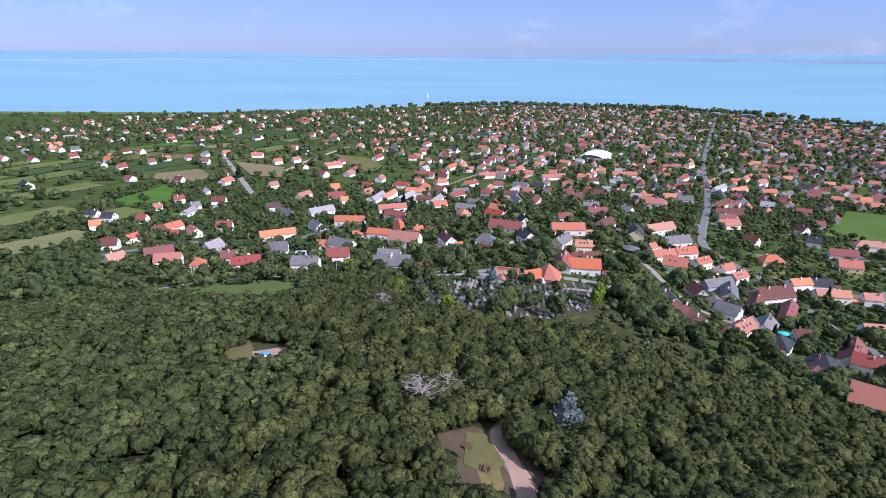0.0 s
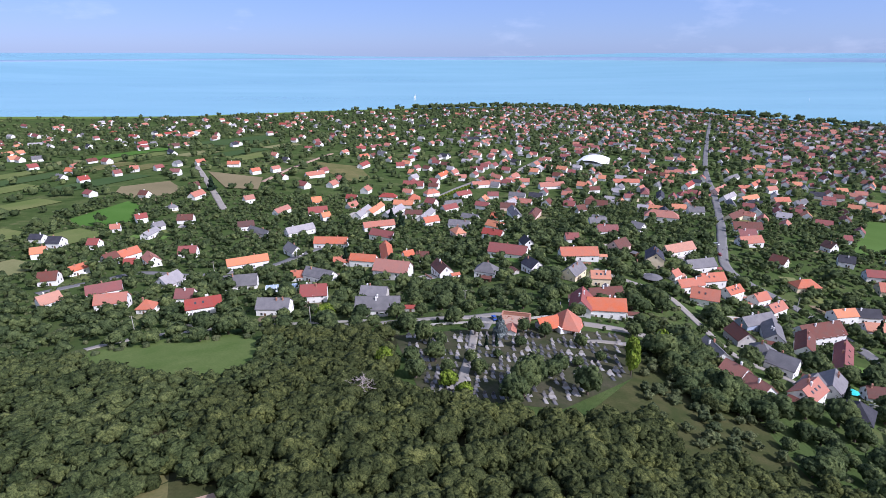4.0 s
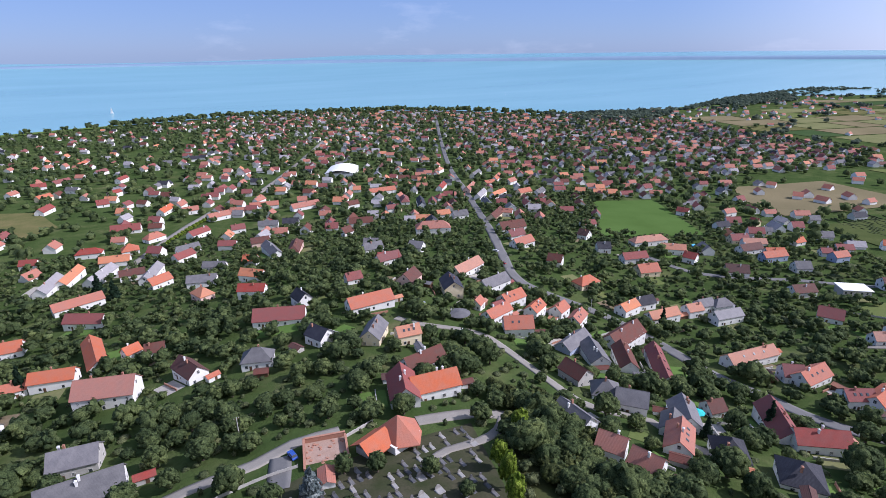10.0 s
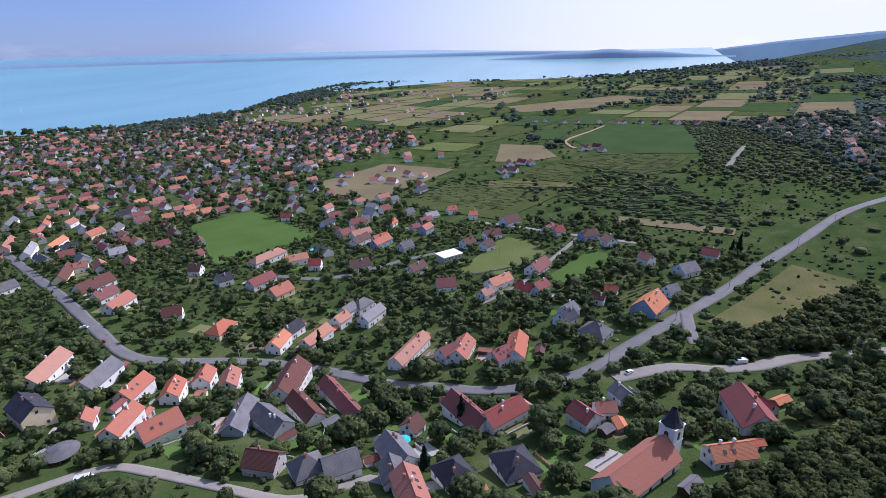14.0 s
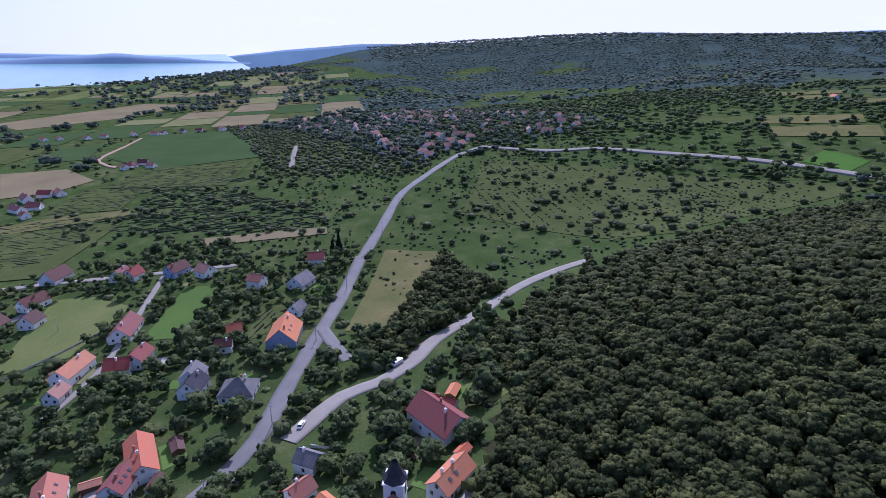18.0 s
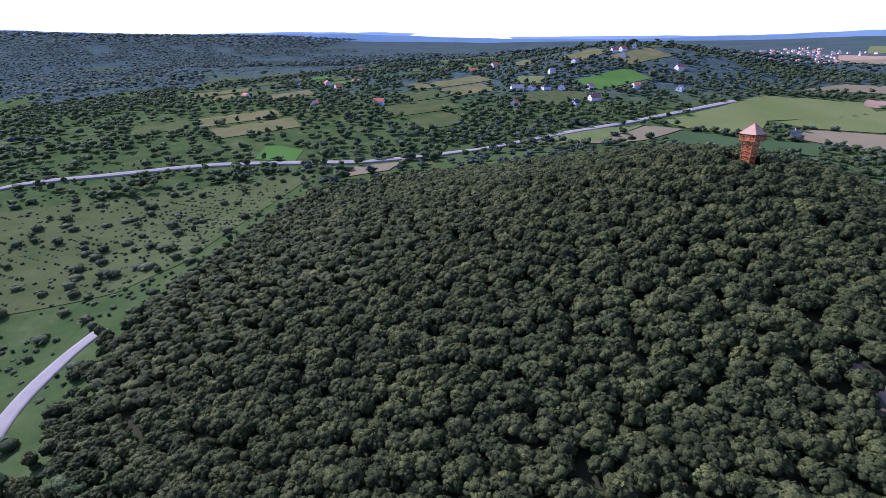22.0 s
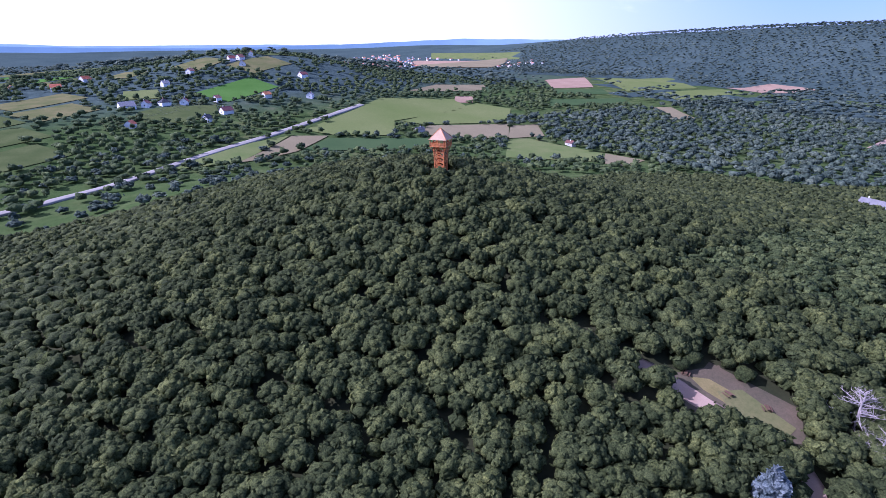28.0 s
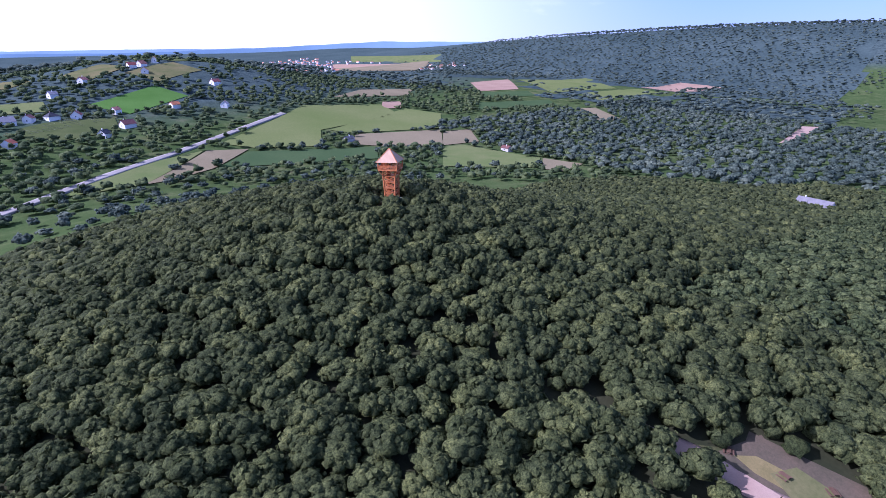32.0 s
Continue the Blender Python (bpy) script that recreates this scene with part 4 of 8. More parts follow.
M_SHINGLE = two_scale("pale_shingle", (0.42, 0.27, 0.16), (0.5, 0.34, 0.21), (0.33, 0.2, 0.12), 0.6, 5, 0.8, bumps=0.5)


def lookout_tower(x, y, top):
    z0 = hgt(x, y) - 0.5
    H = top - z0
    ob = root("lookout_tower", x, y, 32, z0, "orange stained timber lookout tower with a pyramid shingle roof", "tower")
    part("plinth", block((0, 0, 0.6), (5.6, 5.6, 1.4), bevel=0.1), M_CONCRETE, ob, "pale concrete plinth")
    deck = H - 6.9
    a0, a1 = 1.7, 2.1
    crn = ((-1, -1), (1, -1), (1, 1), (-1, 1))

    def at(k, z):
        a = a0 + (a1 - a0) * z / deck
        return Vector((crn[k % 4][0] * a, crn[k % 4][1] * a, z))
    for k in range(4):
        part("leg", beam(at(k, 1.2), at(k, H - 4.0), 0.4, 0.4), M_TIMBER, ob)
    levels = [1.4 + (deck - 1.4) * i / 5 for i in range(6)]
    for lo, hi in zip(levels, levels[1:]):
        for k in range(4):
            part("crossbeam", beam(at(k, hi), at(k + 1, hi), 0.26, 0.3), M_TIMBER, ob)
            part("brace", beam(at(k, lo + 0.1), at(k + 1, hi - 0.2), 0.2, 0.2), M_TIMBER, ob)
            part("brace", beam(at(k + 1, lo + 0.1), at(k, hi - 0.2), 0.2, 0.2), M_TIMBER, ob)
        part("landing", block((0, 0, hi), (2.8, 2.8, 0.12)), M_TIMBER, ob)
        part("stair", beam((-1.2, -0.9, lo), (1.2, -0.9, hi), 0.9, 0.16), M_TIMBER, ob)
    part("deck", block((0, 0, deck + 0.1), (6.6, 6.6, 0.3), bevel=0.05), M_TIMBER, ob)
    for k in range(4):
        p, q = Vector((crn[k][0] * 3.15, crn[k][1] * 3.15, 0)), Vector((crn[(k + 1) % 4][0] * 3.15, crn[(k + 1) % 4][1] * 3.15, 0))
        for dz in (0.55, 1.0, 1.35):
            part("rail", beam(p + Vector((0, 0, deck + dz)), q + Vector((0, 0, deck + dz)), 0.14, 0.14), M_TIMBER, ob)
        for i in range(9):
            s = p.lerp(q, i / 9)
            part("baluster", beam(s + Vector((0, 0, deck + 0.2)), s + Vector((0, 0, deck + (3.0 if i in (0,) else 1.4))), 0.14 if i else 0.3, 0.14 if i else 0.3), M_TIMBER, ob)
        part("strut", beam(at(k, deck - 2.2), (crn[k][0] * 3.15, crn[k][1] * 3.15, deck), 0.22, 0.22), M_TIMBER, ob)
    bm = bmesh.new()
    b = [bm.verts.new((c[0] * 3.7, c[1] * 3.7, H - 4.2)) for c in crn]
    t = bm.verts.new((0, 0, H))
    for k in range(4):
        bm.faces.new((b[k], b[(k + 1) % 4], t))
    bm.faces.new(b[::-1])
    part("roof", bm, M_SHINGLE, ob, "pale shingle pyramid roof")
    for k in range(4):
        part("ridge_board", beam((crn[k][0] * 3.7, crn[k][1] * 3.7, H - 4.15), (0, 0, H + 0.05), 0.2, 0.12), M_TIMBER, ob)
    return ob


lookout_tower(-5.3, -48.3, 152.2)
SITES.append((-5, -48, 6, 10, 10, 0))


# ---- the white church with its dark spire ----
def church(x, y, rz, spire_top):
    z0 = hgt(x, y) - 1.5
    ob = root("church", x, y, rz, z0, "white village church with an orange nave roof and dark pointed spire", "church")
    L, W, hw, hr = 26, 11, 6.5, 5.2
    child("wall", wall_mesh(L, W, hw, hr, False, M_WHITE), ob, Matrix.Translation((-L / 2 - 1.5, 0, 0)))
    child("roof", roof_mesh(L, W, hw, hr, False, M_ORANGE), ob, Matrix.Translation((-L / 2 - 1.5, 0, 0)))
    for s in (-1, 1):
        for i in range(4):
            bm = bmesh.new()
            cube(bm, (0, 0, 0), (1.1, 0.2, 2.2))
            tube(bm, (0, -0.1, 1.1), (0, 0.1, 1.1), 0.55, n=16)
            w = part("window", bm, M_GLASS, ob, "tall arched window")
            w.matrix_local = Matrix.Translation((-5 - 5.6 * i, s * W / 2, 3.6))
    H = 14.5
    part("belfry", block((1.2, 0, H / 2 - 1), (5.0, 5.0, H + 2), bevel=0.06), M_WHITE, ob, "square white bell tower")
    part("cornice", block((1.2, 0, H - 0.1), (5.6, 5.6, 0.5), bevel=0.12), M_WHITE, ob)
    part("cornice", block((1.2, 0, 9.2), (5.3, 5.3, 0.3), bevel=0.08), M_WHITE, ob)
    for k in range(4):
        r = pose(1.2, 0, 0, 0, 0, 90 * k)
        bm = bmesh.new()
        cube(bm, (0, 2.52, 11.2), (1.3, 0.16, 2.0))
        tube(bm, (0, 2.44, 12.2), (0, 2.6, 12.2), 0.65, n=16)
        w = part("window", bm, M_GLASS, ob, "arched belfry opening")
        w.matrix_local = r
    top = spire_top - z0
    bm = bmesh.new()
    rings = [(3.25, H + 0.15), (2.1, H + 1.6), (1.35, H + 3.4), (0.75, H + 5.2), (0.1, top - 0.9)]
    prev = None
    for rad, zz in rings:
        ring = [bm.verts.new((1.2 + rad * math.cos(math.pi / 4 + i * math.pi / 4), rad * math.sin(math.pi / 4 + i * math.pi / 4), zz)) for i in range(8)]
        if prev:
            for i in range(8):
                bm.faces.new((prev[i], prev[(i + 1) % 8], ring[(i + 1) % 8], ring[i]))
        prev = ring
    bm.faces.new(prev)
    part("spire", bm, M_DARK, ob, "dark slate spire")
    bm = bmesh.new()
    tube(bm, (1.2, 0, top - 1.0), (1.2, 0, top + 0.6), 0.08)
    tube(bm, (0.8, 0, top + 0.1), (1.6, 0, top + 0.1), 0.06)
    part("cross", bm, M_CONCRETE, ob)
    SITES.append((x - 12 * math.cos(radians(rz)), y - 12 * math.sin(radians(rz)), 17, 28, 12, rz))


church(165, 141, -37, 76.0)


# ---- the cemetery chapel, its forecourt wall, the large L-shaped house ----
def mortuary_chapel():
    ob = root("chapel", 52.5, 246.5, 20, hgt(52.5, 246.5), "cemetery chapel with a tent-like orange tile roof", "chapel")
    part("wall", block((0, 0, 1.2), (10, 9, 4.6)), M_WHITE, ob)
    part("side_wall", block((-8, 2.5, 1.0), (6, 6, 4.0)), M_STONEWALL, ob)
    bm = bmesh.new()
    apex = bm.verts.new((0.5, 0, 9.3))
    rim = [bm.verts.new(p) for p in ((8.8, 1.0, 2.6), (3.5, 6.2, 3.0), (-4.5, 5.8, 3.4), (-4.5, -4.4, 3.0), (1.5, -8.0, 2.3), (6.0, -4.5, 2.5))]
    for i in range(6):
        bm.faces.new((rim[i], rim[(i + 1) % 6], apex))
    low = bmesh.ops.extrude_face_region(bm, geom=bm.faces[:])
    bmesh.ops.translate(bm, verts=[g for g in low["geom"] if isinstance(g, bmesh.types.BMVert)], vec=(0, 0, 0.28))
    part("roof", bm, M_ORANGE, ob, "many-sided orange tile roof")
    child("porch_roof", roof_mesh(9, 8.5, 3.3, 3.0, False, M_ORANGE), ob, Matrix.Translation((-7.5, 2.0, 0)))
    for px, py in ((7.4, 0.8), (1.3, -6.8), (5.2, -3.9), (-10.5, -1.2)):
        part("post", pole_bm((px, py, -1), (px, py, 2.8), 0.16), M_WOODDARK, ob)
    w = child("door", DOOR, ob, pose(1.5, -4.5, 0.1, 0, 0, 180))
    w.scale = (1.6, 1, 1.1)
    SITES.append((50, 246.5, 13, 24, 16, 20))


mortuary_chapel()


def ruined_yard():
    ob = root("walled_yard", 32.5, 251.5, -14, hgt(32.5, 251.5), "roofless brick yard with dull red coping and rubble inside", "ruin")
    for c, s in (((0, 6.3, 0.2), (12, 0.5, 3.6)), ((-6, 0, 0.2), (0.5, 12.4, 3.6)), ((6, -0.5, 0.2), (0.5, 11.6, 3.6))):
        part("wall", block(c, s), M_BRICK, ob)
        part("coping", block((c[0], c[1], 2.08), (s[0] + 0.2, s[1] + 0.2, 0.16), bevel=0.04), M_BRICK, ob, "dull red brick coping")
    bm = block((0, 0, 0.25), (11.4, 12, 0.5))
    part("slab", bm, two_scale("brick_rubble", (0.34, 0.22, 0.16), (0.42, 0.3, 0.24), (0.2, 0.14, 0.11), 0.4, 4, 0.95, bumps=0.8), ob, "rubble-strewn brick floor")
    for i in range(26):
        c = (rng.uniform(-5.2, 5.2), rng.uniform(-5.3, 5.3), 0.55)
        part("rubble", block(c, (rng.uniform(0.3, 1.1), rng.uniform(0.3, 0.8), rng.uniform(0.15, 0.4)), Matrix.Rotation(rng.uniform(0, 3), 4, "Z"), 0.03), M_BRICK, ob)
    SITES.append((32.5, 251.5, 10, 12, 13, -14))


ruined_yard()
house(66, 271, 72, 16, 10, 9.0, "r", "w", 2, False, "large white house with a steep red gable roof", hgt(70, 270) - 1)
house(77, 269, -8, 17, 9.5, 7.6, "o", "w", 2, False, "orange-roofed wing of a large white house", hgt(70, 270) - 1)
house(197, 108, 40, 8, 7, 6.0, "r", "w", 2, False, "white porch wing with a red gable roof", hgt(200, 110))


# ---- the white hall with the rounded roof ----
def white_hall():
    ob = root("sports_hall", 246, 858, 62, hgt(246, 858) - 1, "large white sports hall with a gently curved roof", "hall")
    part("wall", block((0, 0, 3), (54, 40, 9), bevel=0.2), M_WHITE, ob)
    bm = bmesh.new()
    rows = []
    for i in range(13):
        s = i / 12 * 2 - 1
        rows.append([bm.verts.new((x, s * 20.6, 7.6 + 4.4 * (1 - s * s))) for x in (-27.8, -9, 9, 27.8)])
    for r, q in zip(rows, rows[1:]):
        for k in range(3):
            bm.faces.new((r[k], r[k + 1], q[k + 1], q[k]))
    part("roof", bm, two_scale("white_membrane", (0.76, 0.75, 0.73), (0.82, 0.82, 0.8), (0.7, 0.69, 0.66), 0.1, 1.5, 0.5, bumps=0.05), ob, "white membrane roof")
    for i in range(7):
        w = child("window", PANE, ob, pose(-22 + 7 * i, -20.06, 4, 0, 0, 180))
        w.scale = (3, 1, 1.6)
    SITES.append((246, 858, 36, 54, 40, 62))


white_hall()


def flat_house(x, y, rz, L, W, label):
    ob = root("house", x, y, rz, hgt(x, y), label, "house", "village houses")
    part("wall", block((0, 0, 1.6), (L, W, 7)), M_STONEWALL, ob)
    part("roof", block((0, 0, 5.3), (L + 1.4, W + 1.4, 0.5), bevel=0.06), M_WHITE, ob, "flat white roof slab")
    for i in range(int(L / 3)):
        for s in (-1, 1):
            child("pane", PANE, ob, pose(-L / 2 + 1.5 + 3 * i, s * (W / 2 + 0.03), 3.4, 0, 0, 180 if s < 0 else 0))
    SITES.append((x, y, L * 0.6, L, W, rz))


flat_house(378, 268, -40, 16, 11, "grey house under a flat white roof slab")


def glasshouse(x, y, rz):
    ob = root("greenhouse", x, y, rz, hgt(x, y), "long arched greenhouse with pale plastic sheeting", "greenhouse")
    m, nt, b = material("greenhouse_film", 0.25, 0, 0.5)
    b.inputs["Base Color"].default_value = (0.45, 0.52, 0.55, 1)
    b.inputs["Transmission Weight"].default_value = 0.35
    bm = bmesh.new()
    L, R = 18, 4.2
    prev = None
    for i in range(11):
        a = math.pi * i / 10
        row = [bm.verts.new((sx * L / 2, R * math.cos(a), 0.8 * R * math.sin(a) - 0.3)) for sx in (-1, 1)]
        if prev:
            bm.faces.new((prev[0], prev[1], row[1], row[0]))
        prev = row
    part("film", bm, m, ob)
    for k in range(10):
        bm = bmesh.new()
        xk = -L / 2 + L * k / 9
        pts = [(xk, R * 1.01 * math.cos(math.pi * i / 8), 0.81 * R * math.sin(math.pi * i / 8) - 0.3) for i in range(9)]
        for p, q in zip(pts, pts[1:]):
            tube(bm, p, q, 0.09, n=5)
        part("hoop", bm, M_FRAME, ob)
    SITES.append((x, y, 10, 18, 9, rz))


glasshouse(-88, 328, 8)


def round_carport(x, y):
    ob = root("pavilion", x, y, 0, hgt(x, y), "round garden pavilion with a low grey conical roof", "pavilion")
    part("roof", pole_bm((0, 0, 2.6), (0, 0, 4.0), 5.6, 0.6, 20), M_GREY, ob)
    for i in range(8):
        a = math.pi * i / 4
        part("post", pole_bm((4.8 * math.cos(a), 4.8 * math.sin(a), -1), (4.8 * math.cos(a), 4.8 * math.sin(a), 2.7), 0.14), M_WOODDARK, ob)
    SITES.append((x, y, 6, 10, 10, 0))


round_carport(125, 331)


# ---- the houses, street by street: x, y, ridge bearing, length, width, ridge height, roof, wall ----
house(-273, 398, 25, 9, 8, 6.8, 'p', 'w', 1)
house(-280, 426, -3, 10, 9, 6.8, 'd', 'w', 1)
house(-301, 437, -4, 10, 7, 5.2, 'd', 'w', 0)
house(-251, 424, -3, 8, 8, 6.8, 'r', 'w', 1)
house(-263, 472, 20, 7, 7, 5.2, 'o', 'w', 0)
house(-215, 400, 58, 16, 8, 6.8, 'o', 'w', 1)
house(-220, 389, 62, 9, 8, 6.8, 'b', 'w', 1)
house(-203, 382, 15, 6, 7, 5.2, 'r', 'w', 1)
house(-193, 390, -48, 14, 8, 6.8, 'o', 'w', 1)
house(-178, 412, 9, 12, 9, 6.8, 'r', 'w', 1)
house(-227, 365, 59, 12, 6, 5.2, 'o', 'w', 1)
house(-230, 345, 14, 10, 9, 6.8, 'b', 'w', 1)
house(-184, 322, 28, 17, 9, 6.8, 'r', 'w', 1)
house(-168, 302, 13, 15, 9, 6.8, 'o', 'w', 1)
house(-201, 303, 53, 10, 9, 6.8, 'p', 'w', 1)
house(-145, 292, 1, 8, 7, 5.2, 'o', 'w', 2)
house(-158, 342, 68, 13, 11, 6.8, 'l', 'w', 1)
house(-133, 308, 4, 9, 8, 6.8, 'r', 'w', 2)
house(-115, 288, 21, 16, 8, 6.8, 'r', 'w', 2)
house(-126, 383, 25, 26, 8, 6.8, 'p', 'w', 1)
house(-114, 336, 11, 18, 11, 6.8, 'g', 'w', 1)
house(-234, 483, 54, 9, 7, 5.2, 'g', 'w', 0)
house(-229, 460, 82, 16, 7, 5.2, 'l', 'w', 1)
house(-163, 491, 20, 13, 8, 6.8, 'b', 'w', 1)
house(-146, 474, -38, 25, 7, 5.2, 'g', 'w', 1)
house(-149, 552, 64, 19, 7, 5.2, 'o', 'w', 0)
house(-114, 478, 38, 24, 9, 6.8, 'l', 'w', 1)
house(-104, 416, -52, 15, 9, 6.8, 'g', 'w', 1)
house(-80, 436, -3, 25, 9, 6.8, 'o', 'w', 1)
house(-63, 380, 4, 10, 7, 5.2, 'o', 'w', 1)
house(-48, 378, -13, 17, 8, 6.8, 'o', 'w', 1)
house(-26, 342, -17, 21, 12, 10.0, 'o', 'w', 2)
house(-49, 493, 18, 27, 9, 6.8, 'o', 'w', 1)
house(-42, 455, -29, 21, 9, 6.8, 'r', 'w', 1)
house(-34, 393, -82, 30, 8, 6.8, 'o', 'w', 1)
house(-19, 386, 29, 7, 6, 5.2, 'o', 'w', 1)
house(-9, 379, -8, 8, 7, 5.2, 'b', 'w', 1)
house(3, 339, -68, 14, 8, 6.8, 'b', 'w', 2)
house(-70, 345, -26, 19, 9, 6.8, 'g', 'w', 1)
house(-84, 349, 0, 8, 7, 5.2, 'o', 'w', 1)
house(-64, 302, 7, 13, 11, 8.0, 'r', 'w', 2)
house(-78, 280, -2, 15, 9, 6.8, 'g', 'w', 2)
house(-32, 295, -8, 13, 9, 6.8, 'g', 's', 2, False)
house(-28, 273, 0, 20, 10, 6.8, 'g', 'w', 2, False)
house(-70, 548, 74, 30, 9, 6.8, 'l', 'w', 0)
house(-59, 561, 73, 32, 8, 6.8, 'p', 'w', 0)
house(-40, 553, 64, 31, 9, 6.8, 'l', 'w', 0)
house(-20, 542, -1, 16, 8, 6.8, 'b', 'w', 0)
house(-8, 534, 71, 30, 8, 6.8, 'l', 'w', 1)
house(-4, 510, 31, 15, 8, 6.8, 'o', 'w', 1)
house(15, 570, 36, 17, 9, 6.8, 'r', 'w', 0)
house(21, 486, -16, 18, 9, 6.8, 'g', 'w', 1)
house(33, 525, -28, 16, 7, 5.2, 'g', 'w', 1)
house(18, 451, -68, 12, 9, 6.8, 'p', 'k', 1)
house(57, 516, -29, 10, 8, 6.8, 'o', 'w', 1)
house(50, 467, -43, 16, 8, 6.8, 'p', 'w', 1)
house(43, 427, -28, 15, 8, 6.8, 'r', 'w', 1)
house(46, 369, -21, 24, 11, 6.8, 'r', 'w', 1)
house(61, 385, -80, 10, 8, 6.8, 'd', 'w', 1)
house(55, 332, -65, 10, 9, 6.8, 'd', 'w', 2)
house(28, 329, -19, 12, 9, 6.8, 'g', 'w', 2)
house(88, 357, 1, 23, 10, 6.8, 'o', 'w', 1)
house(76, 322, 52, 15, 9, 6.8, 'g', 'c', 2)
house(88, 313, -7, 10, 8, 6.8, 'p', 'c', 2)
house(83, 289, 8, 17, 8, 5.2, 'b', 'w', 2)
house(123, 384, 37, 13, 10, 6.8, 'b', 'k', 1)
house(95, 400, 1, 9, 7, 5.2, 'r', 'w', 1)
house(129, 428, 7, 16, 8, 6.8, 'r', 'w', 1)
house(144, 495, -31, 11, 7, 5.2, 'g', 'w', 1)
house(75, 575, -4, 15, 9, 6.8, 'b', 'k', 0)
house(77, 537, -86, 30, 9, 6.8, 'g', 'w', 0)
house(94, 532, 67, 26, 9, 6.8, 'b', 'k', 0)
house(-824, 1187, -36, 30, 10, 6.8, 'r', 'w', 0)
house(-982, 1378, -32, 30, 9, 6.8, 'r', 'w', 0)
house(-719, 1033, 23, 21, 9, 6.8, 'l', 'w', 0)
house(-581, 841, 29, 14, 9, 6.8, 'g', 'w', 0)
house(-532, 760, 61, 12, 10, 6.8, 'r', 'w', 0)
house(-455, 723, -7, 17, 9, 6.8, 'o', 'w', 0)
house(-408, 667, 56, 11, 9, 6.8, 'r', 'w', 0)
house(-682, 1222, -38, 30, 9, 6.8, 'o', 'w', 0)
house(-601, 1145, -14, 20, 8, 6.8, 'r', 'w', 0)
house(-516, 1012, 57, 16, 8, 6.8, 'r', 'w', 0)
house(-485, 953, 42, 17, 9, 6.8, 'r', 'w', 0)
house(-549, 1190, 47, 23, 9, 6.8, 'r', 'w', 0)
house(-443, 974, 44, 18, 9, 6.8, 'b', 'w', 0)
house(-428, 991, 46, 9, 8, 6.8, 'o', 'w', 0)
house(-325, 794, 48, 12, 8, 6.8, 'o', 'w', 0)
house(-275, 784, 5, 16, 9, 6.8, 'o', 'w', 0)
house(-386, 738, 20, 10, 9, 6.8, 'o', 'w', 0)
house(-325, 719, 3, 12, 9, 6.8, 'r', 'w', 0)
house(-391, 707, 50, 9, 8, 6.8, 'r', 'w', 0)
house(-270, 642, 39, 10, 9, 6.8, 'b', 'w', 0)
house(-250, 600, 75, 18, 9, 6.8, 'o', 'w', 0)
house(-301, 595, -22, 11, 8, 6.8, 'b', 'w', 0)
house(-221, 507, 8, 13, 10, 6.8, 'b', 'w', 0)
house(-258, 503, 39, 9, 8, 6.8, 'r', 'w', 0)
house(-252, 549, 40, 8, 7, 5.2, 'g', 'w', 0)
house(-407, 889, -52, 30, 8, 6.8, 'd', 'w', 0)
house(-193, 591, 37, 10, 9, 6.8, 'o', 'w', 0)
house(-232, 739, 45, 12, 8, 6.8, 'o', 'w', 0)
house(-211, 757, 49, 12, 8, 6.8, 'o', 'w', 0)
house(-154, 733, 35, 24, 10, 6.8, 'o', 'w', 0)
house(-207, 948, 6, 14, 8, 6.8, 'r', 'w', 0)
house(-340, 1182, 49, 13, 8, 6.8, 'r', 'w', 0)
house(-356, 1374, -6, 30, 10, 6.8, 'r', 'w', 0)
house(-124, 595, 21, 10, 10, 6.8, 'p', 'w', 0)
house(-114, 552, 18, 18, 11, 6.8, 'r', 'w', 0)
house(-102, 529, 32, 8, 8, 6.8, 'p', 'w', 0)
house(-89, 612, -19, 12, 8, 6.8, 'r', 'w', 0)
house(-51, 624, -10, 19, 9, 6.8, 'r', 'w', 0)
house(-25, 693, -8, 25, 11, 6.8, 'r', 'w', 0)
house(-22, 621, 3, 13, 11, 6.8, 'o', 'w', 0)
house(-3, 650, 32, 17, 9, 6.8, 'o', 'w', 0)
house(-32, 590, -11, 21, 9, 6.8, 'p', 'w', 0)
house(12, 754, 61, 25, 9, 6.8, 'o', 'w', 0)
house(35, 739, 4, 16, 9, 6.8, 'o', 'w', 0)
house(-48, 818, 8, 12, 10, 6.8, 'r', 'w', 0)
house(-100, 809, 69, 23, 9, 6.8, 'r', 'w', 0)
house(-108, 877, 45, 17, 9, 6.8, 'o', 'c', 0)
house(-82, 912, -35, 16, 9, 6.8, 'g', 'w', 0)
house(-100, 981, 42, 23, 9, 6.8, 'r', 'w', 0)
house(-122, 959, 8, 16, 9, 6.8, 'r', 'w', 0)
house(-143, 914, 61, 14, 8, 6.8, 'o', 'w', 0)
house(-195, 1389, 83, 30, 9, 6.8, 'r', 'w', 0)
house(-87, 1150, 72, 30, 8, 6.8, 'o', 'w', 0)
house(-57, 1043, 51, 21, 8, 6.8, 'r', 'w', 0)
house(-30, 962, 62, 22, 8, 6.8, 'r', 'w', 0)
house(-37, 868, 44, 16, 8, 6.8, 'r', 'w', 0)
house(20, 591, 17, 18, 9, 6.8, 'g', 'w', 0)
house(33, 642, 36, 20, 9, 6.8, 'r', 'w', 0)
house(58, 699, 18, 22, 9, 6.8, 'o', 'w', 0)
house(108, 719, -11, 30, 9, 6.8, 'o', 'w', 0)
house(146, 693, 11, 32, 10, 6.8, 'o', 'w', 0)
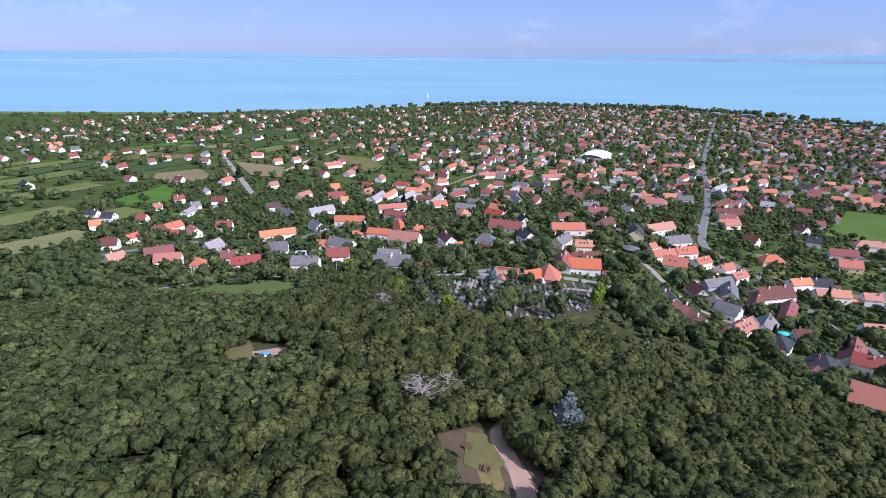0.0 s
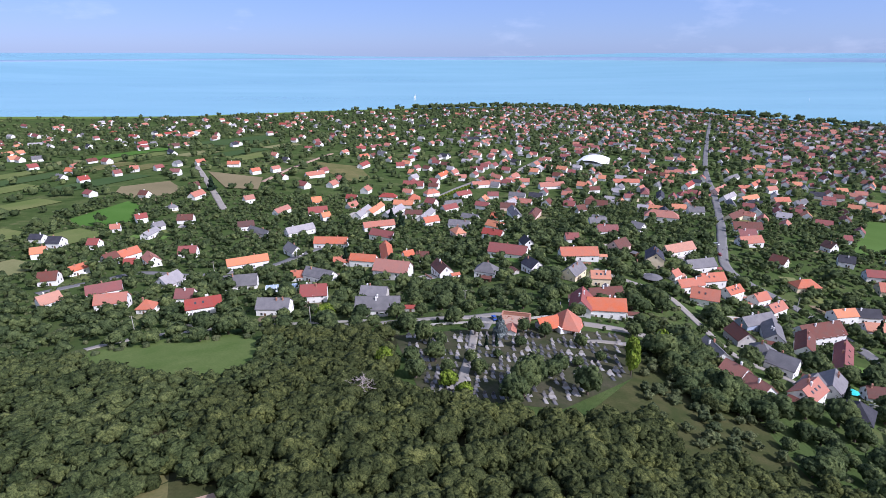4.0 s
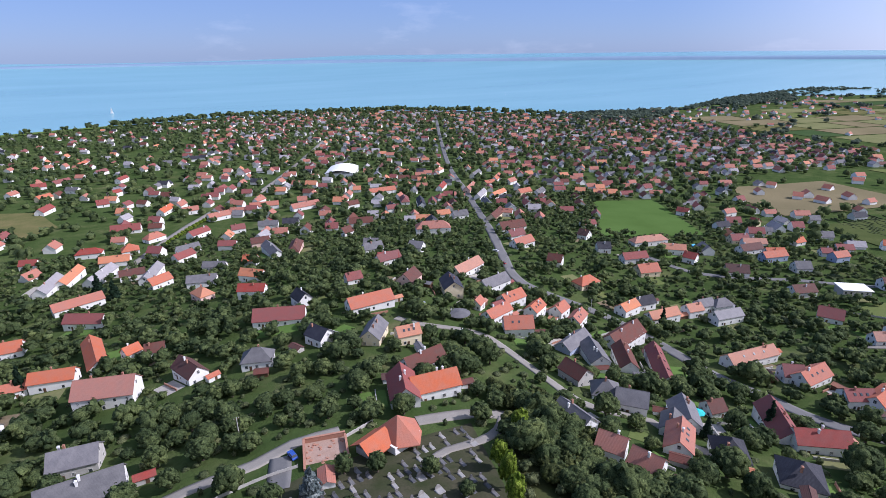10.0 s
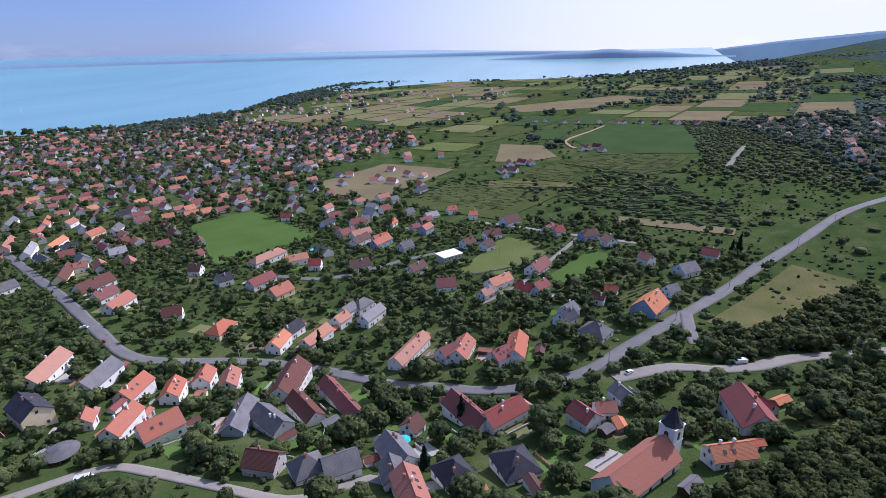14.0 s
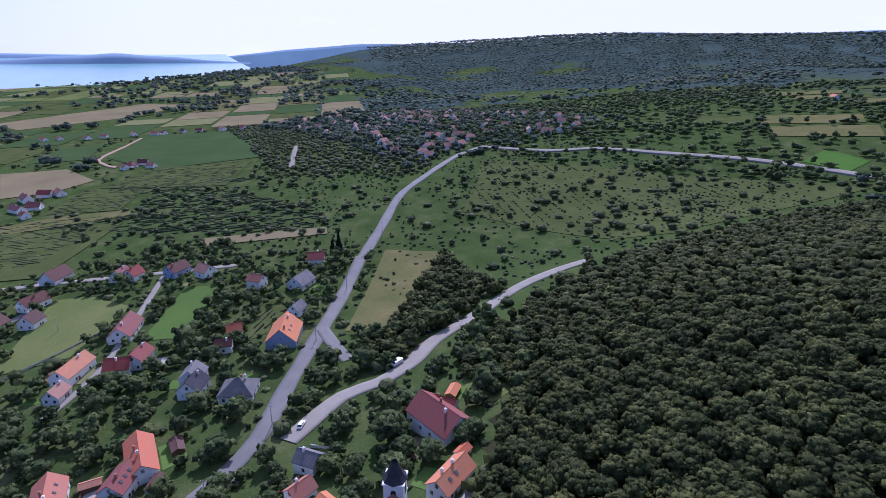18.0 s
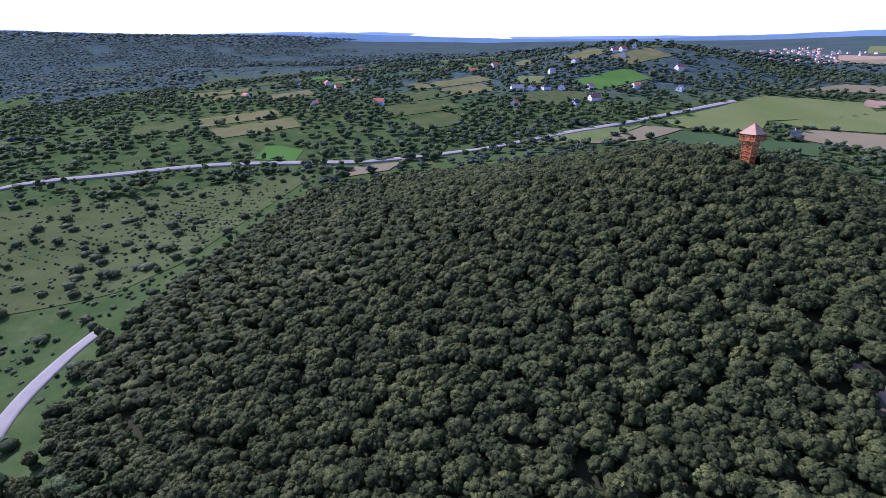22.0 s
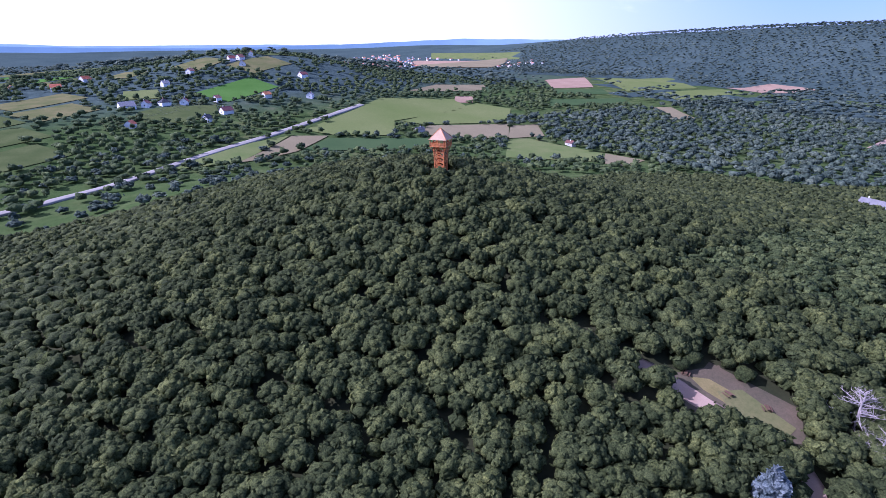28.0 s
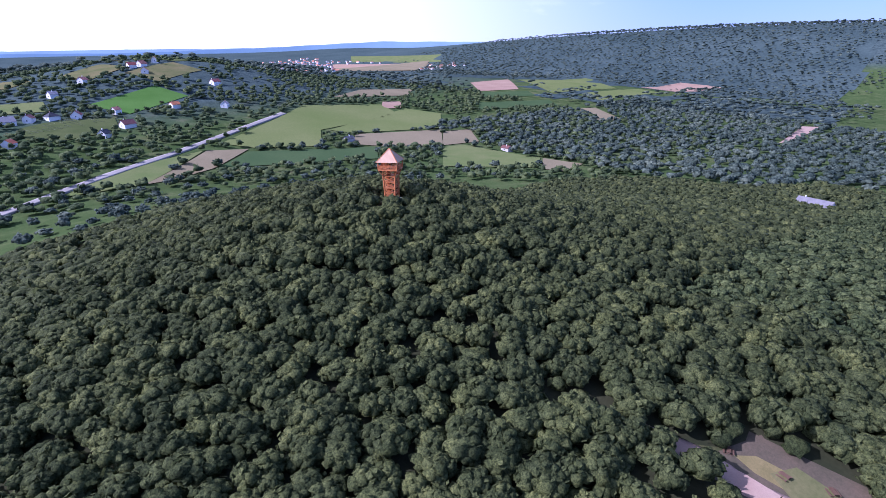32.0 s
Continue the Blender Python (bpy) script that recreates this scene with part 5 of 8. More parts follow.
house(67, 637, -1, 12, 8, 6.8, 'r', 'w', 0)
house(94, 633, -20, 18, 8, 6.8, 'g', 'w', 0)
house(205, 507, -22, 29, 12, 10.0, 'o', 'w', 1)
house(170, 586, -18, 22, 10, 6.8, 'b', 'w', 0)
house(135, 470, 1, 14, 9, 6.8, 'g', 'w', 1)
house(130, 430, -12, 13, 8, 6.8, 'r', 'w', 1)
house(169, 395, 22, 25, 9, 6.8, 'p', 'w', 1)
house(162, 452, -49, 10, 9, 6.8, 'g', 'w', 1)
house(222, 624, -88, 19, 9, 6.8, 'd', 'c', 0)
house(256, 629, 68, 30, 8, 6.8, 'd', 'w', 0)
house(246, 713, -2, 33, 10, 6.8, 'o', 'w', 0)
house(218, 620, -6, 13, 8, 6.8, 'r', 'w', 0)
house(248, 654, 69, 24, 9, 6.8, 'r', 'w', 0)
house(309, 864, 56, 30, 9, 6.8, 'b', 'w', 0)
house(320, 698, 48, 26, 8, 6.8, 'r', 'w', 0)
house(290, 644, -6, 13, 10, 6.8, 'r', 'w', 0)
house(373, 799, 38, 17, 8, 6.8, 'p', 'w', 0)
house(348, 675, 43, 33, 9, 6.8, 'o', 'k', 0)
house(336, 633, 42, 31, 8, 6.8, 'l', 'w', 0)
house(318, 593, 70, 23, 8, 6.8, 'g', 'w', 0)
house(290, 536, 38, 30, 9, 6.8, 'b', 'c', 0)
house(271, 485, -6, 24, 11, 6.8, 'b', 'w', 1)
house(255, 458, -3, 14, 10, 6.8, 'r', 'w', 1)
house(245, 436, 10, 19, 9, 6.8, 'o', 'w', 1)
house(356, 626, 26, 27, 8, 6.8, 'p', 'w', 0)
house(390, 621, 4, 18, 9, 6.8, 'o', 'c', 0)
house(405, 611, 28, 21, 9, 6.8, 'g', 'w', 0)
house(416, 682, 21, 16, 9, 6.8, 'o', 'w', 0)
house(413, 711, 43, 30, 8, 6.8, 'o', 'w', 0)
house(403, 748, 40, 32, 8, 6.8, 'g', 'w', 0)
house(384, 685, 0, 15, 8, 6.8, 'o', 'w', 0)
house(443, 678, 40, 31, 8, 6.8, 'b', 'w', 0)
house(260, 554, -7, 15, 9, 6.8, 'g', 'w', 0)
house(190, 666, 10, 15, 8, 6.8, 'b', 'w', 0)
house(145, 557, 21, 10, 9, 6.8, 'b', 'w', 1)
house(147, 312, -26, 14, 10, 8.0, 'o', 'w', 2)
house(169, 347, 9, 15, 9, 6.8, 'o', 'w', 2)
house(145, 327, 14, 16, 8, 6.8, 'o', 'w', 2)
house(172, 369, 12, 20, 10, 6.8, 'g', 'w', 1)
house(143, 342, 36, 7, 6, 5.2, 'o', 'w', 2)
house(139, 363, 72, 15, 10, 9.0, 'd', 'c', 2)
house(174, 332, 26, 12, 8, 6.8, 'o', 'w', 2)
house(190, 330, 21, 10, 8, 6.8, 'o', 'w', 2)
house(192, 318, 28, 13, 8, 6.8, 'o', 'w', 2)
house(244, 396, -55, 10, 9, 6.8, 'b', 'w', 1)
house(239, 360, 1, 16, 10, 6.8, 'o', 'c', 1)
house(350, 404, -14, 31, 9, 6.8, 'p', 'w', 1)
house(351, 381, -44, 18, 9, 6.8, 'p', 'w', 1)
house(347, 362, -72, 9, 9, 6.8, 'r', 'w', 1)
house(306, 380, -17, 19, 9, 6.8, 'r', 'w', 1)
house(297, 360, -18, 15, 11, 6.8, 'o', 'c', 1)
house(311, 437, -73, 8, 9, 6.8, 'b', 'w', 1)
house(300, 405, -30, 10, 9, 6.8, 'd', 'w', 1)
house(236, 322, 7, 14, 8, 6.8, 'p', 'w', 1)
house(252, 324, -8, 13, 8, 6.8, 'd', 'w', 1)
house(247, 306, -8, 20, 8, 6.8, 'p', 'w', 1)
house(270, 303, -12, 10, 8, 6.8, 'p', 'w', 1)
house(282, 304, -11, 10, 8, 6.8, 'g', 'w', 1)
house(291, 299, -17, 13, 8, 6.8, 'g', 'w', 1)
house(278, 287, -12, 18, 8, 6.8, 'l', 'w', 1)
house(199, 292, 12, 25, 12, 9.0, 'b', 'w', 2)
house(354, 330, -42, 15, 10, 6.8, 'b', 'w', 1)
house(425, 361, -35, 18, 8, 6.8, 'p', 'w', 0)
house(414, 338, -30, 14, 8, 6.8, 'o', 'w', 1)
house(399, 310, -31, 11, 9, 6.8, 'g', 'w', 1)
house(352, 285, -22, 15, 9, 6.8, 'b', 'w', 1)
house(408, 261, -35, 10, 9, 6.8, 'b', 'w', 1)
house(401, 244, -33, 9, 9, 6.8, 'b', 'w', 1)
house(430, 246, -50, 14, 9, 6.8, 'b', 'w', 1)
house(471, 238, -38, 16, 12, 6.8, 'b', 'w', 0)
house(446, 308, -14, 13, 8, 6.8, 'o', 'u', 0)
house(441, 201, -34, 10, 10, 6.8, 'r', 'w', 1)
house(324, 255, -64, 12, 10, 6.8, 'r', 'w', 1)
house(326, 221, -34, 17, 9, 6.8, 'p', 'w', 1)
house(310, 226, -30, 8, 7, 5.2, 'p', 'w', 1)
house(314, 203, 73, 10, 9, 6.8, 'r', 'w', 1)
house(317, 195, -30, 11, 9, 6.8, 'r', 'w', 1)
house(238, 249, -10, 28, 8, 6.8, 'p', 'w', 2)
house(236, 229, -38, 8, 9, 6.8, 'r', 'w', 2)
house(240, 223, -2, 17, 9, 6.8, 'o', 'w', 2)
house(242, 197, 2, 19, 9, 6.8, 'o', 'w', 2)
house(233, 203, -31, 11, 8, 6.8, 'r', 'w', 2)
house(285, 176, -26, 8, 9, 6.8, 'g', 'w', 1)
house(165, 278, 65, 17, 9, 6.8, 'g', 'w', 2)
house(164, 291, 17, 19, 8, 6.8, 'g', 'u', 2)
house(177, 271, 56, 19, 8, 6.8, 'b', 'w', 2)
house(190, 262, 52, 30, 7, 5.2, 'r', 'w', 2)
house(138, 262, -86, 11, 8, 6.8, 'b', 's', 2)
house(139, 247, -41, 10, 9, 6.8, 'g', 'w', 2)
house(142, 237, -49, 11, 9, 6.8, 'g', 'w', 2)
house(109, 232, -87, 13, 9, 6.8, 'g', 'w', 2)
house(152, 222, 50, 14, 9, 6.8, 'g', 'w', 2)
house(134, 211, 35, 13, 8, 6.2, 'o', 'w', 2)
house(141, 219, 35, 9, 7, 5.8, 'g', 'w', 2)
house(172, 224, -14, 6, 7, 5.2, 'b', 'w', 2)
house(145, 201, 46, 11, 10, 6.0, 'd', 'w', 2, True)
house(108, 215, -61, 8, 8, 6.8, 'o', 'w', 2)
house(110, 204, -71, 8, 9, 6.8, 'o', 'w', 2)
house(305, 537, -45, 9, 8, 6.8, 'o', 'w', 0)
house(471, 463, -68, 11, 8, 6.8, 'r', 'w', 0)
house(426, 375, -25, 15, 9, 6.8, 'r', 'c', 1)
house(408, 354, -12, 20, 9, 6.8, 'b', 'w', 1)
house(406, 334, -16, 20, 8, 6.8, 'o', 'u', 1)
house(464, 347, -7, 11, 7, 5.2, 'o', 'w', 0)
house(452, 320, -36, 8, 7, 5.2, 'r', 'w', 1)
house(494, 402, 88, 7, 8, 6.8, 'r', 'c', 0)
house(510, 439, -7, 14, 8, 6.8, 'o', 'w', 0)
house(476, 380, -46, 8, 7, 5.2, 'g', 'w', 0)
house(510, 302, -52, 9, 8, 6.8, 'o', 'w', 0)
house(490, 276, -67, 7, 8, 6.8, 'p', 'w', 0)
house(437, 194, -50, 8, 9, 6.8, 'r', 'w', 1)
house(425, 170, -55, 13, 10, 6.8, 'b', 'u', 1)
house(409, 155, 28, 10, 9, 6.8, 'p', 'w', 1)
house(371, 132, 42, 9, 8, 6.8, 'o', 'w', 1)
house(384, 92, 69, 10, 9, 6.8, 'r', 'w', 1)
house(357, 110, -51, 13, 11, 6.8, 'g', 'w', 1)
house(323, 122, -48, 8, 7, 5.2, 'g', 'w', 1)
house(298, 135, -26, 18, 13, 9.0, 'p', 'u', 2)
house(317, 154, 77, 6, 7, 5.2, 'o', 'w', 1)
house(304, 161, 72, 7, 6, 5.2, 'b', 'w', 1)
house(354, 200, -20, 19, 10, 6.8, 'r', 'w', 1)
house(277, 177, -33, 10, 9, 6.8, 'd', 'w', 2)
house(263, 162, 64, 13, 11, 6.8, 'g', 'w', 2)
house(183, 193, -37, 17, 9, 6.8, 'r', 'w', 2)
house(183, 206, 50, 21, 9, 6.8, 'r', 'w', 2)
house(153, 184, 37, 12, 11, 6.0, 'd', 'w', 2, True)
house(203, 152, 39, 7, 6, 5.2, 'g', 'w', 2)
house(184, 165, 50, 9, 8, 6.8, 'r', 'w', 2)
house(191, 158, -70, 7, 6, 5.2, 'o', 'w', 2)
house(191, 113, 12, 18, 12, 8.0, 'r', 'w', 2)
house(166, 124, -66, 13, 7, 5.2, 'p', 'w', 2)

# red-roofed farms on the plain
for x, y, rz, L, W, rc in ((741, 283, 20, 16, 10, "r"), (748, 267, 60, 14, 9, "r"), (743, 254, 20, 13, 9, "o"), (702, 286, 30, 18, 9, "r"), (701, 272, 70, 12, 9, "r"), (672, 277, 20, 9, 8, "r"), (846, 184, 30, 13, 9, "r"), (850, 171, 70, 12, 9, "b"), (836, 192, 20, 10, 8, "o"), (817, 163, 40, 11, 8, "p"),
                           (1208, 244, 20, 14, 10, "o"), (1210, 219, 60, 13, 9, "p"), (1240, 311, 30, 14, 10, "p"), (1235, 287, 20, 12, 9, "o"), (1194, 172, 20, 12, 9, "p"), (1174, 139, 60, 13, 9, "o"), (1175, 124, 20, 12, 9, "r"), (1171, 92, 30, 12, 9, "b"), (1158, 66, 60, 12, 9, "r"), (1143, 28, 30, 12, 9, "p"), (1132, -7, 20, 12, 9, "r")):
    house(x, y, rz, L, W, 6.0, rc, "w", 0)
# the far vineyard hill and the valley behind the wood
for x, y, rz, L, W, rc in ((42, -571, 10, 16, 11, "l"), (22, -575, 60, 10, 8, "r"), (3, -576, 20, 11, 9, "d"), (-18, -574, 70, 12, 9, "r"), (-55, -576, 30, 8, 7, "o"), (-50, -523, 20, 13, 9, "r"), (-22, -496, 40, 9, 8, "d"),
                           (-117, -580, 15, 10, 8, "p"), (-172, -572, 50, 9, 8, "l"), (-202, -664, 20, 12, 9, "r"), (-139, -746, 30, 11, 9, "o"), (-132, -714, 70, 11, 9, "p"), (-125, -742, 10, 10, 8, "r"), (-57, -703, 40, 10, 8, "o"), (-16, -662, 20, 9, 8, "l"), (-165, -770, 60, 10, 8, "p")):
    house(x, y, rz, L, W, 6.0, rc, "w", 0)
house(-309, 17, 73, 22, 9, 4.2, "g", "w", 0, False, "long low white building with a grey slate roof")
house(-351, -279, 80, 12, 6, 4.2, "b", "s", 0, False, "low brown-roofed farm shed in the valley")
house(-226, -395, 20, 14, 6, 4.0, "g", "s", 0, False, "low grey farm shed beside a pasture")

# ---- yards, lawns and beds beside the houses ----
plot_rng = random.Random(8)
YARDS = 0
for sx0, sy0, _, hl, hwid, hrz in list(SITES):
    if not (-320 < sx0 < 480 and 60 < sy0 < 620) or plot_rng.random() < 0.22:
        continue
    for side in plot_rng.sample((-1, 1), 2):
        a = plot_rng.uniform(7, 13)
        b = plot_rng.uniform(hl * 0.45, hl * 0.9)
        off = hwid / 2 + a / 2 + 0.8
        c, s = math.cos(radians(hrz)), math.sin(radians(hrz))
        quad = [(sx0 + u * c - (side * off + v) * s, sy0 + u * s + (side * off + v) * c) for u, v in ((-b / 2, -a / 2), (b / 2, -a / 2 * plot_rng.uniform(0.8, 1)), (b / 2 * plot_rng.uniform(0.7, 1), a / 2), (-b / 2, a / 2 * plot_rng.uniform(0.8, 1.1)))]
        q = np.array(quad)
        if free(q[:, 0], q[:, 1], 0.4).all() and bool(free(q[:, :1].mean(0), q[:, 1:].mean(0), 1.5)[0]):
            mat, words = plot_rng.choice(((M_LAWN, "small green garden lawn beside a house"), (M_LAWN, "small green garden lawn beside a house"), (M_BED, "dug vegetable bed beside a house"), (M_YARD, "pale gravel yard beside a house"), (M_HAY, "dry grass garden plot beside a house"), (M_MOWN, "yellow-green garden plot beside a house")))
            field(quad, mat, words, 0.1 + 0.12 * plot_rng.random(), mat in (M_LAWN, M_YARD, M_HAY), "garden_plot")
            YARDS += 1
            if YARDS % 3:
                break

# sheds and low walls in the yards of the nearer houses
SHEDS, WALLS_BUILT = 0, 0
for sx0, sy0, _, hl, hwid, hrz in sorted(SITES, key=lambda q: math.hypot(q[0] - 120, q[1] - 240)):
    if SHEDS >= 44 and WALLS_BUILT >= 44:
        break
    c, s = math.cos(radians(hrz)), math.sin(radians(hrz))
    for u, v in ((hl / 2 + 4.5, plot_rng.uniform(-2, 4)), (plot_rng.uniform(-3, 3), -hwid / 2 - 6.5), (-hl / 2 - 4.5, plot_rng.uniform(-4, 2))):
        x, y = sx0 + u * c - v * s, sy0 + u * s + v * c
        if SHEDS < 44 and plot_rng.random() < 0.6 and bool(free(np.array([x]), np.array([y]), 2.6, False)[0]):
            L, W = plot_rng.uniform(4, 7.5), plot_rng.uniform(3, 4.2)
            k = plot_rng.choice("rbpgpo")
            e = root("shed", x, y, hrz + plot_rng.choice((0, 90)), hgt(x, y), f"small garden shed with a {ROOF_WORDS[k]}", "shed", "garden sheds")
            child("wall", wall_mesh(L, W, 2.2, 0.9, False, plot_rng.choice((M_STONEWALL, M_WHITE, M_WOODDARK))), e)
            child("roof", roof_mesh(L, W, 2.2, 0.9, False, ROOFS[k], 0.25, 0.12), e)
            child("door", DOOR, e, pose(0.6, -W / 2, 0.05, 0, 0, 180))
            SITES.append((x, y, 4, L, W, hrz))
            SHEDS += 1
            break
    v = plot_rng.choice((-1, 1)) * (hwid / 2 + plot_rng.uniform(3.5, 5.5))
    x, y = sx0 - v * s, sy0 + v * c
    if WALLS_BUILT < 44 and bool(free(np.array([x, x + 4 * c, x - 4 * c]), np.array([y, y + 4 * s, y - 4 * s]), 1.0, False).all()):
        bm = bmesh.new()
        for i in range(6):
            px, py = x + (i - 2.5) * 1.8 * c, y + (i - 2.5) * 1.8 * s
            cube(bm, ((i - 2.5) * 1.8, 0, hgt(px, py) - hgt(x, y) + 0.1), (1.78, 0.28, 1.9 + 0.12 * (i % 2)))
        me = bpy.data.meshes.new("garden_wall")
        bm.to_mesh(me)
        bm.free()
        me.materials.append(plot_rng.choice((M_STONEWALL, M_CONCRETE, M_BRICK)))
        ob = new("garden_wall", me)
        ob.matrix_world = pose(x, y, hgt(x, y), 0, 0, hrz)
        tagged(ob, "low weathered garden wall beside a house", "wall", "garden walls")
        WALLS_BUILT += 1


# ---- vegetation ----
nr = np.random.default_rng(11)


def lump(seed, n=2):
    """A small uneven ball of quads."""
    r = np.random.default_rng(seed)
    bm = bmesh.new()
    bmesh.ops.create_cube(bm, size=2)
    bmesh.ops.subdivide_edges(bm, edges=bm.edges[:], cuts=n - 1, use_grid_fill=True)
    bm.verts.ensure_lookup_table()
    v = np.array([q.co[:] for q in bm.verts])
    f = np.array([[q.index for q in p.verts] for p in bm.faces])
    bm.free()
    v /= np.linalg.norm(v, axis=1)[:, None]
    f = f[v[f].mean(1)[:, 2] > -0.55]
    v *= (1 + r.uniform(-0.22, 0.22, len(v)))[:, None]
    return v, f


def dome(seed):
    """A coarse uneven ball for the far trees."""
    r = np.random.default_rng(seed)
    v = [(q * math.cos(1.047 * k + o), q * math.sin(1.047 * k + o), z) for q, z, o in ((0.85, -0.5, 0), (0.95, 0.3, 0.5), (0.45, 0.88, 0.2)) for k in range(6)]
    f = [(6 * j + k, 6 * j + (k + 1) % 6, 6 * j + 6 + (k + 1) % 6, 6 * j + 6 + k) for j in range(2) for k in range(6)] + [(12, 13, 14, 15), (12, 15, 16, 17)]
    return np.array(v) * (1 + r.uniform(-0.2, 0.2, len(v)))[:, None], np.array(f)


def crown(seed, lumps, cards, card=0.2, tall=1.0, cone=False, coarse=False):
    """Leaf masses and loose leaf sprays of a tree of unit radius, its foot at z = 0."""
    r = np.random.default_rng(seed)
    V, F, n = [], [], 0
    centres = []
    for i in range(lumps):
        v, f = dome(seed * 31 + i) if coarse else lump(seed * 31 + i)
        if cone:
            t = (i + 0.5) / lumps
            rad = 1.0 * (1 - t) + 0.12
            a = i * 2.4
            c = np.array([0.35 * rad * np.cos(a), 0.35 * rad * np.sin(a), 0.2 + 2.4 * tall * t])
            s = np.array([rad * 0.8, rad * 0.8, 0.5 * tall])
        elif lumps == 1:
            c, s = np.array([0, 0, 1.0 * tall]), np.array([0.92, 0.92, 0.85 * tall])
        else:
            a, q = r.uniform(0, 6.28) if i else 0, 0.5 * (i > 0)
            up = r.uniform(-0.35, 0.55) if i else 0.45
            c = np.array([q * np.cos(a + i), q * np.sin(a + i), (1.05 + up * 0.8) * tall])
            k = r.uniform(0.42, 0.62)
            s = np.array([k, k, k * 0.85])
        V.append(v * s + c)
        F.append(f + n)
        n += len(v)
        centres.append((c, s))
    for i in range(cards):
        c, s = centres[i % len(centres)]
        d = r.normal(size=3)
        d[2] = abs(d[2]) * 0.9 - 0.15
        d /= np.linalg.norm(d)
        p = c + d * s * r.uniform(0.95, 1.18)
        u = np.cross(d, r.normal(size=3))
        u /= np.linalg.norm(u)
        w = np.cross(d + 0.7 * r.normal(size=3), u)
        w /= np.linalg.norm(w) + 1e-9
        k = card * r.uniform(0.6, 1.25)
        V.append(np.array([p - k * u - k * w * 0.8, p + k * u - k * w * 0.6, p + 0.8 * k * u + k * w, p - 0.9 * k * u + 0.8 * k * w]) + r.normal(size=(4, 3)) * card * 0.18)
        F.append(np.array([[0, 1, 2, 3]]) + n)
        n += 4
    return np.concatenate(V), np.concatenate(F)


def clumped(seed, clumps, cards, card=0.16, tall=1.0, core=True):
    """A crown of many rounded leaf clumps about a core, of unit radius, its foot at z = 0."""
    r = np.random.default_rng(seed)
    V, F, n = [], [], 0
    hub = np.array([0, 0, 1.05 * tall])
    if core:
        v, f = dome(seed * 17)
        V.append(v * np.array([0.72, 0.72, 0.7 * tall]) + hub)
        F.append(f)
        n = len(v)
    ring = [(q * math.cos(1.047 * k + o), q * math.sin(1.047 * k + o), z) for q, z, o in ((0.98, -0.2, 0), (0.72, 0.6, 0.5)) for k in range(6)]
    cap = np.array([(k, (k + 1) % 6, 6 + (k + 1) % 6, 6 + k) for k in range(6)] + [(6, 7, 8, 9), (6, 9, 10, 11)])
    spots = []
    for i in range(clumps):
        z = 1 - 1.22 * (i + 0.5) / clumps
        a = 2.4 * i + seed + r.uniform(-0.3, 0.3)
        d = np.array([math.cos(a) * math.sqrt(max(0.0, 1 - z * z)), math.sin(a) * math.sqrt(max(0.0, 1 - z * z)), z])
        u = np.cross(d, (0.3, 0.9, 0.1))
        u /= np.linalg.norm(u)
        turn = np.stack([u, np.cross(d, u), d], 0)
        k = r.uniform(0.24, 0.42)
        c = hub + d * np.array([0.68, 0.68, 0.62 * tall]) * r.uniform(0.82, 1.12)
        V.append((np.array(ring) * (1 + r.uniform(-0.22, 0.22, 12))[:, None]) @ turn * k + c)
        F.append(cap + n)
        n += 12
        spots.append((c, d, k))
    for i in range(cards):
        c, d, k = spots[i % len(spots)]
        e = d + 0.8 * r.normal(size=3)
        e /= np.linalg.norm(e)
        p = c + e * k * r.uniform(0.85, 1.25)
        u = np.cross(e, r.normal(size=3))
        u /= np.linalg.norm(u)
        w = np.cross(e + 0.6 * r.normal(size=3), u)
        w /= np.linalg.norm(w) + 1e-9
        q = card * r.uniform(0.6, 1.3)
        V.append(np.array([p - q * u - q * w * 0.8, p + q * u - q * w * 0.6, p + 0.8 * q * u + q * w, p - 0.9 * q * u + 0.8 * q * w]))
        F.append(np.array([[0, 1, 2, 3]]) + n)
        n += 4
    return np.concatenate(V), np.concatenate(F)


def thicket(name, x, y, rad, tall, templates, mat, label, category="trees", sink=0.35):
    """Many trees or bushes grown as one mass."""
    x, y, rad, tall = (np.asarray(a, float) for a in (x, y, rad, tall))
    z = height(x, y)
    V, F, n = [], [], 0
    pick = nr.integers(0, len(templates), len(x))
    for k, (tv, tf) in enumerate(templates):
        sel = np.where(pick == k)[0]
        if not len(sel):
            continue
        a = nr.uniform(0, 6.283, len(sel))
        c, s = np.cos(a), np.sin(a)
        vx = (tv[None, :, 0] * c[:, None] - tv[None, :, 1] * s[:, None]) * rad[sel, None] + x[sel, None]
        vy = (tv[None, :, 0] * s[:, None] + tv[None, :, 1] * c[:, None]) * rad[sel, None] + y[sel, None]
        vz = tv[None, :, 2] * (tall[sel] / 2.0)[:, None] + (z[sel] - sink)[:, None]
        V.append(np.stack([vx, vy, vz], -1).reshape(-1, 3))
        F.append((tf[None] + (np.arange(len(sel)) * len(tv))[:, None, None] + n).reshape(-1, 4))
        n += len(sel) * len(tv)
    ob = mesh_object(name, np.concatenate(V), np.concatenate(F), mat)
    return tagged(ob, label, category, kind="stuff")


def scatter(lo, hi, gap):
    """Jittered spots over a rectangle."""
    xs, ys = np.arange(lo[0], hi[0], gap), np.arange(lo[1], hi[1], gap)
    x, y = (a.ravel() for a in np.meshgrid(xs, ys))
    return x + nr.uniform(-0.42, 0.42, len(x)) * gap, y + nr.uniform(-0.42, 0.42, len(x)) * gap


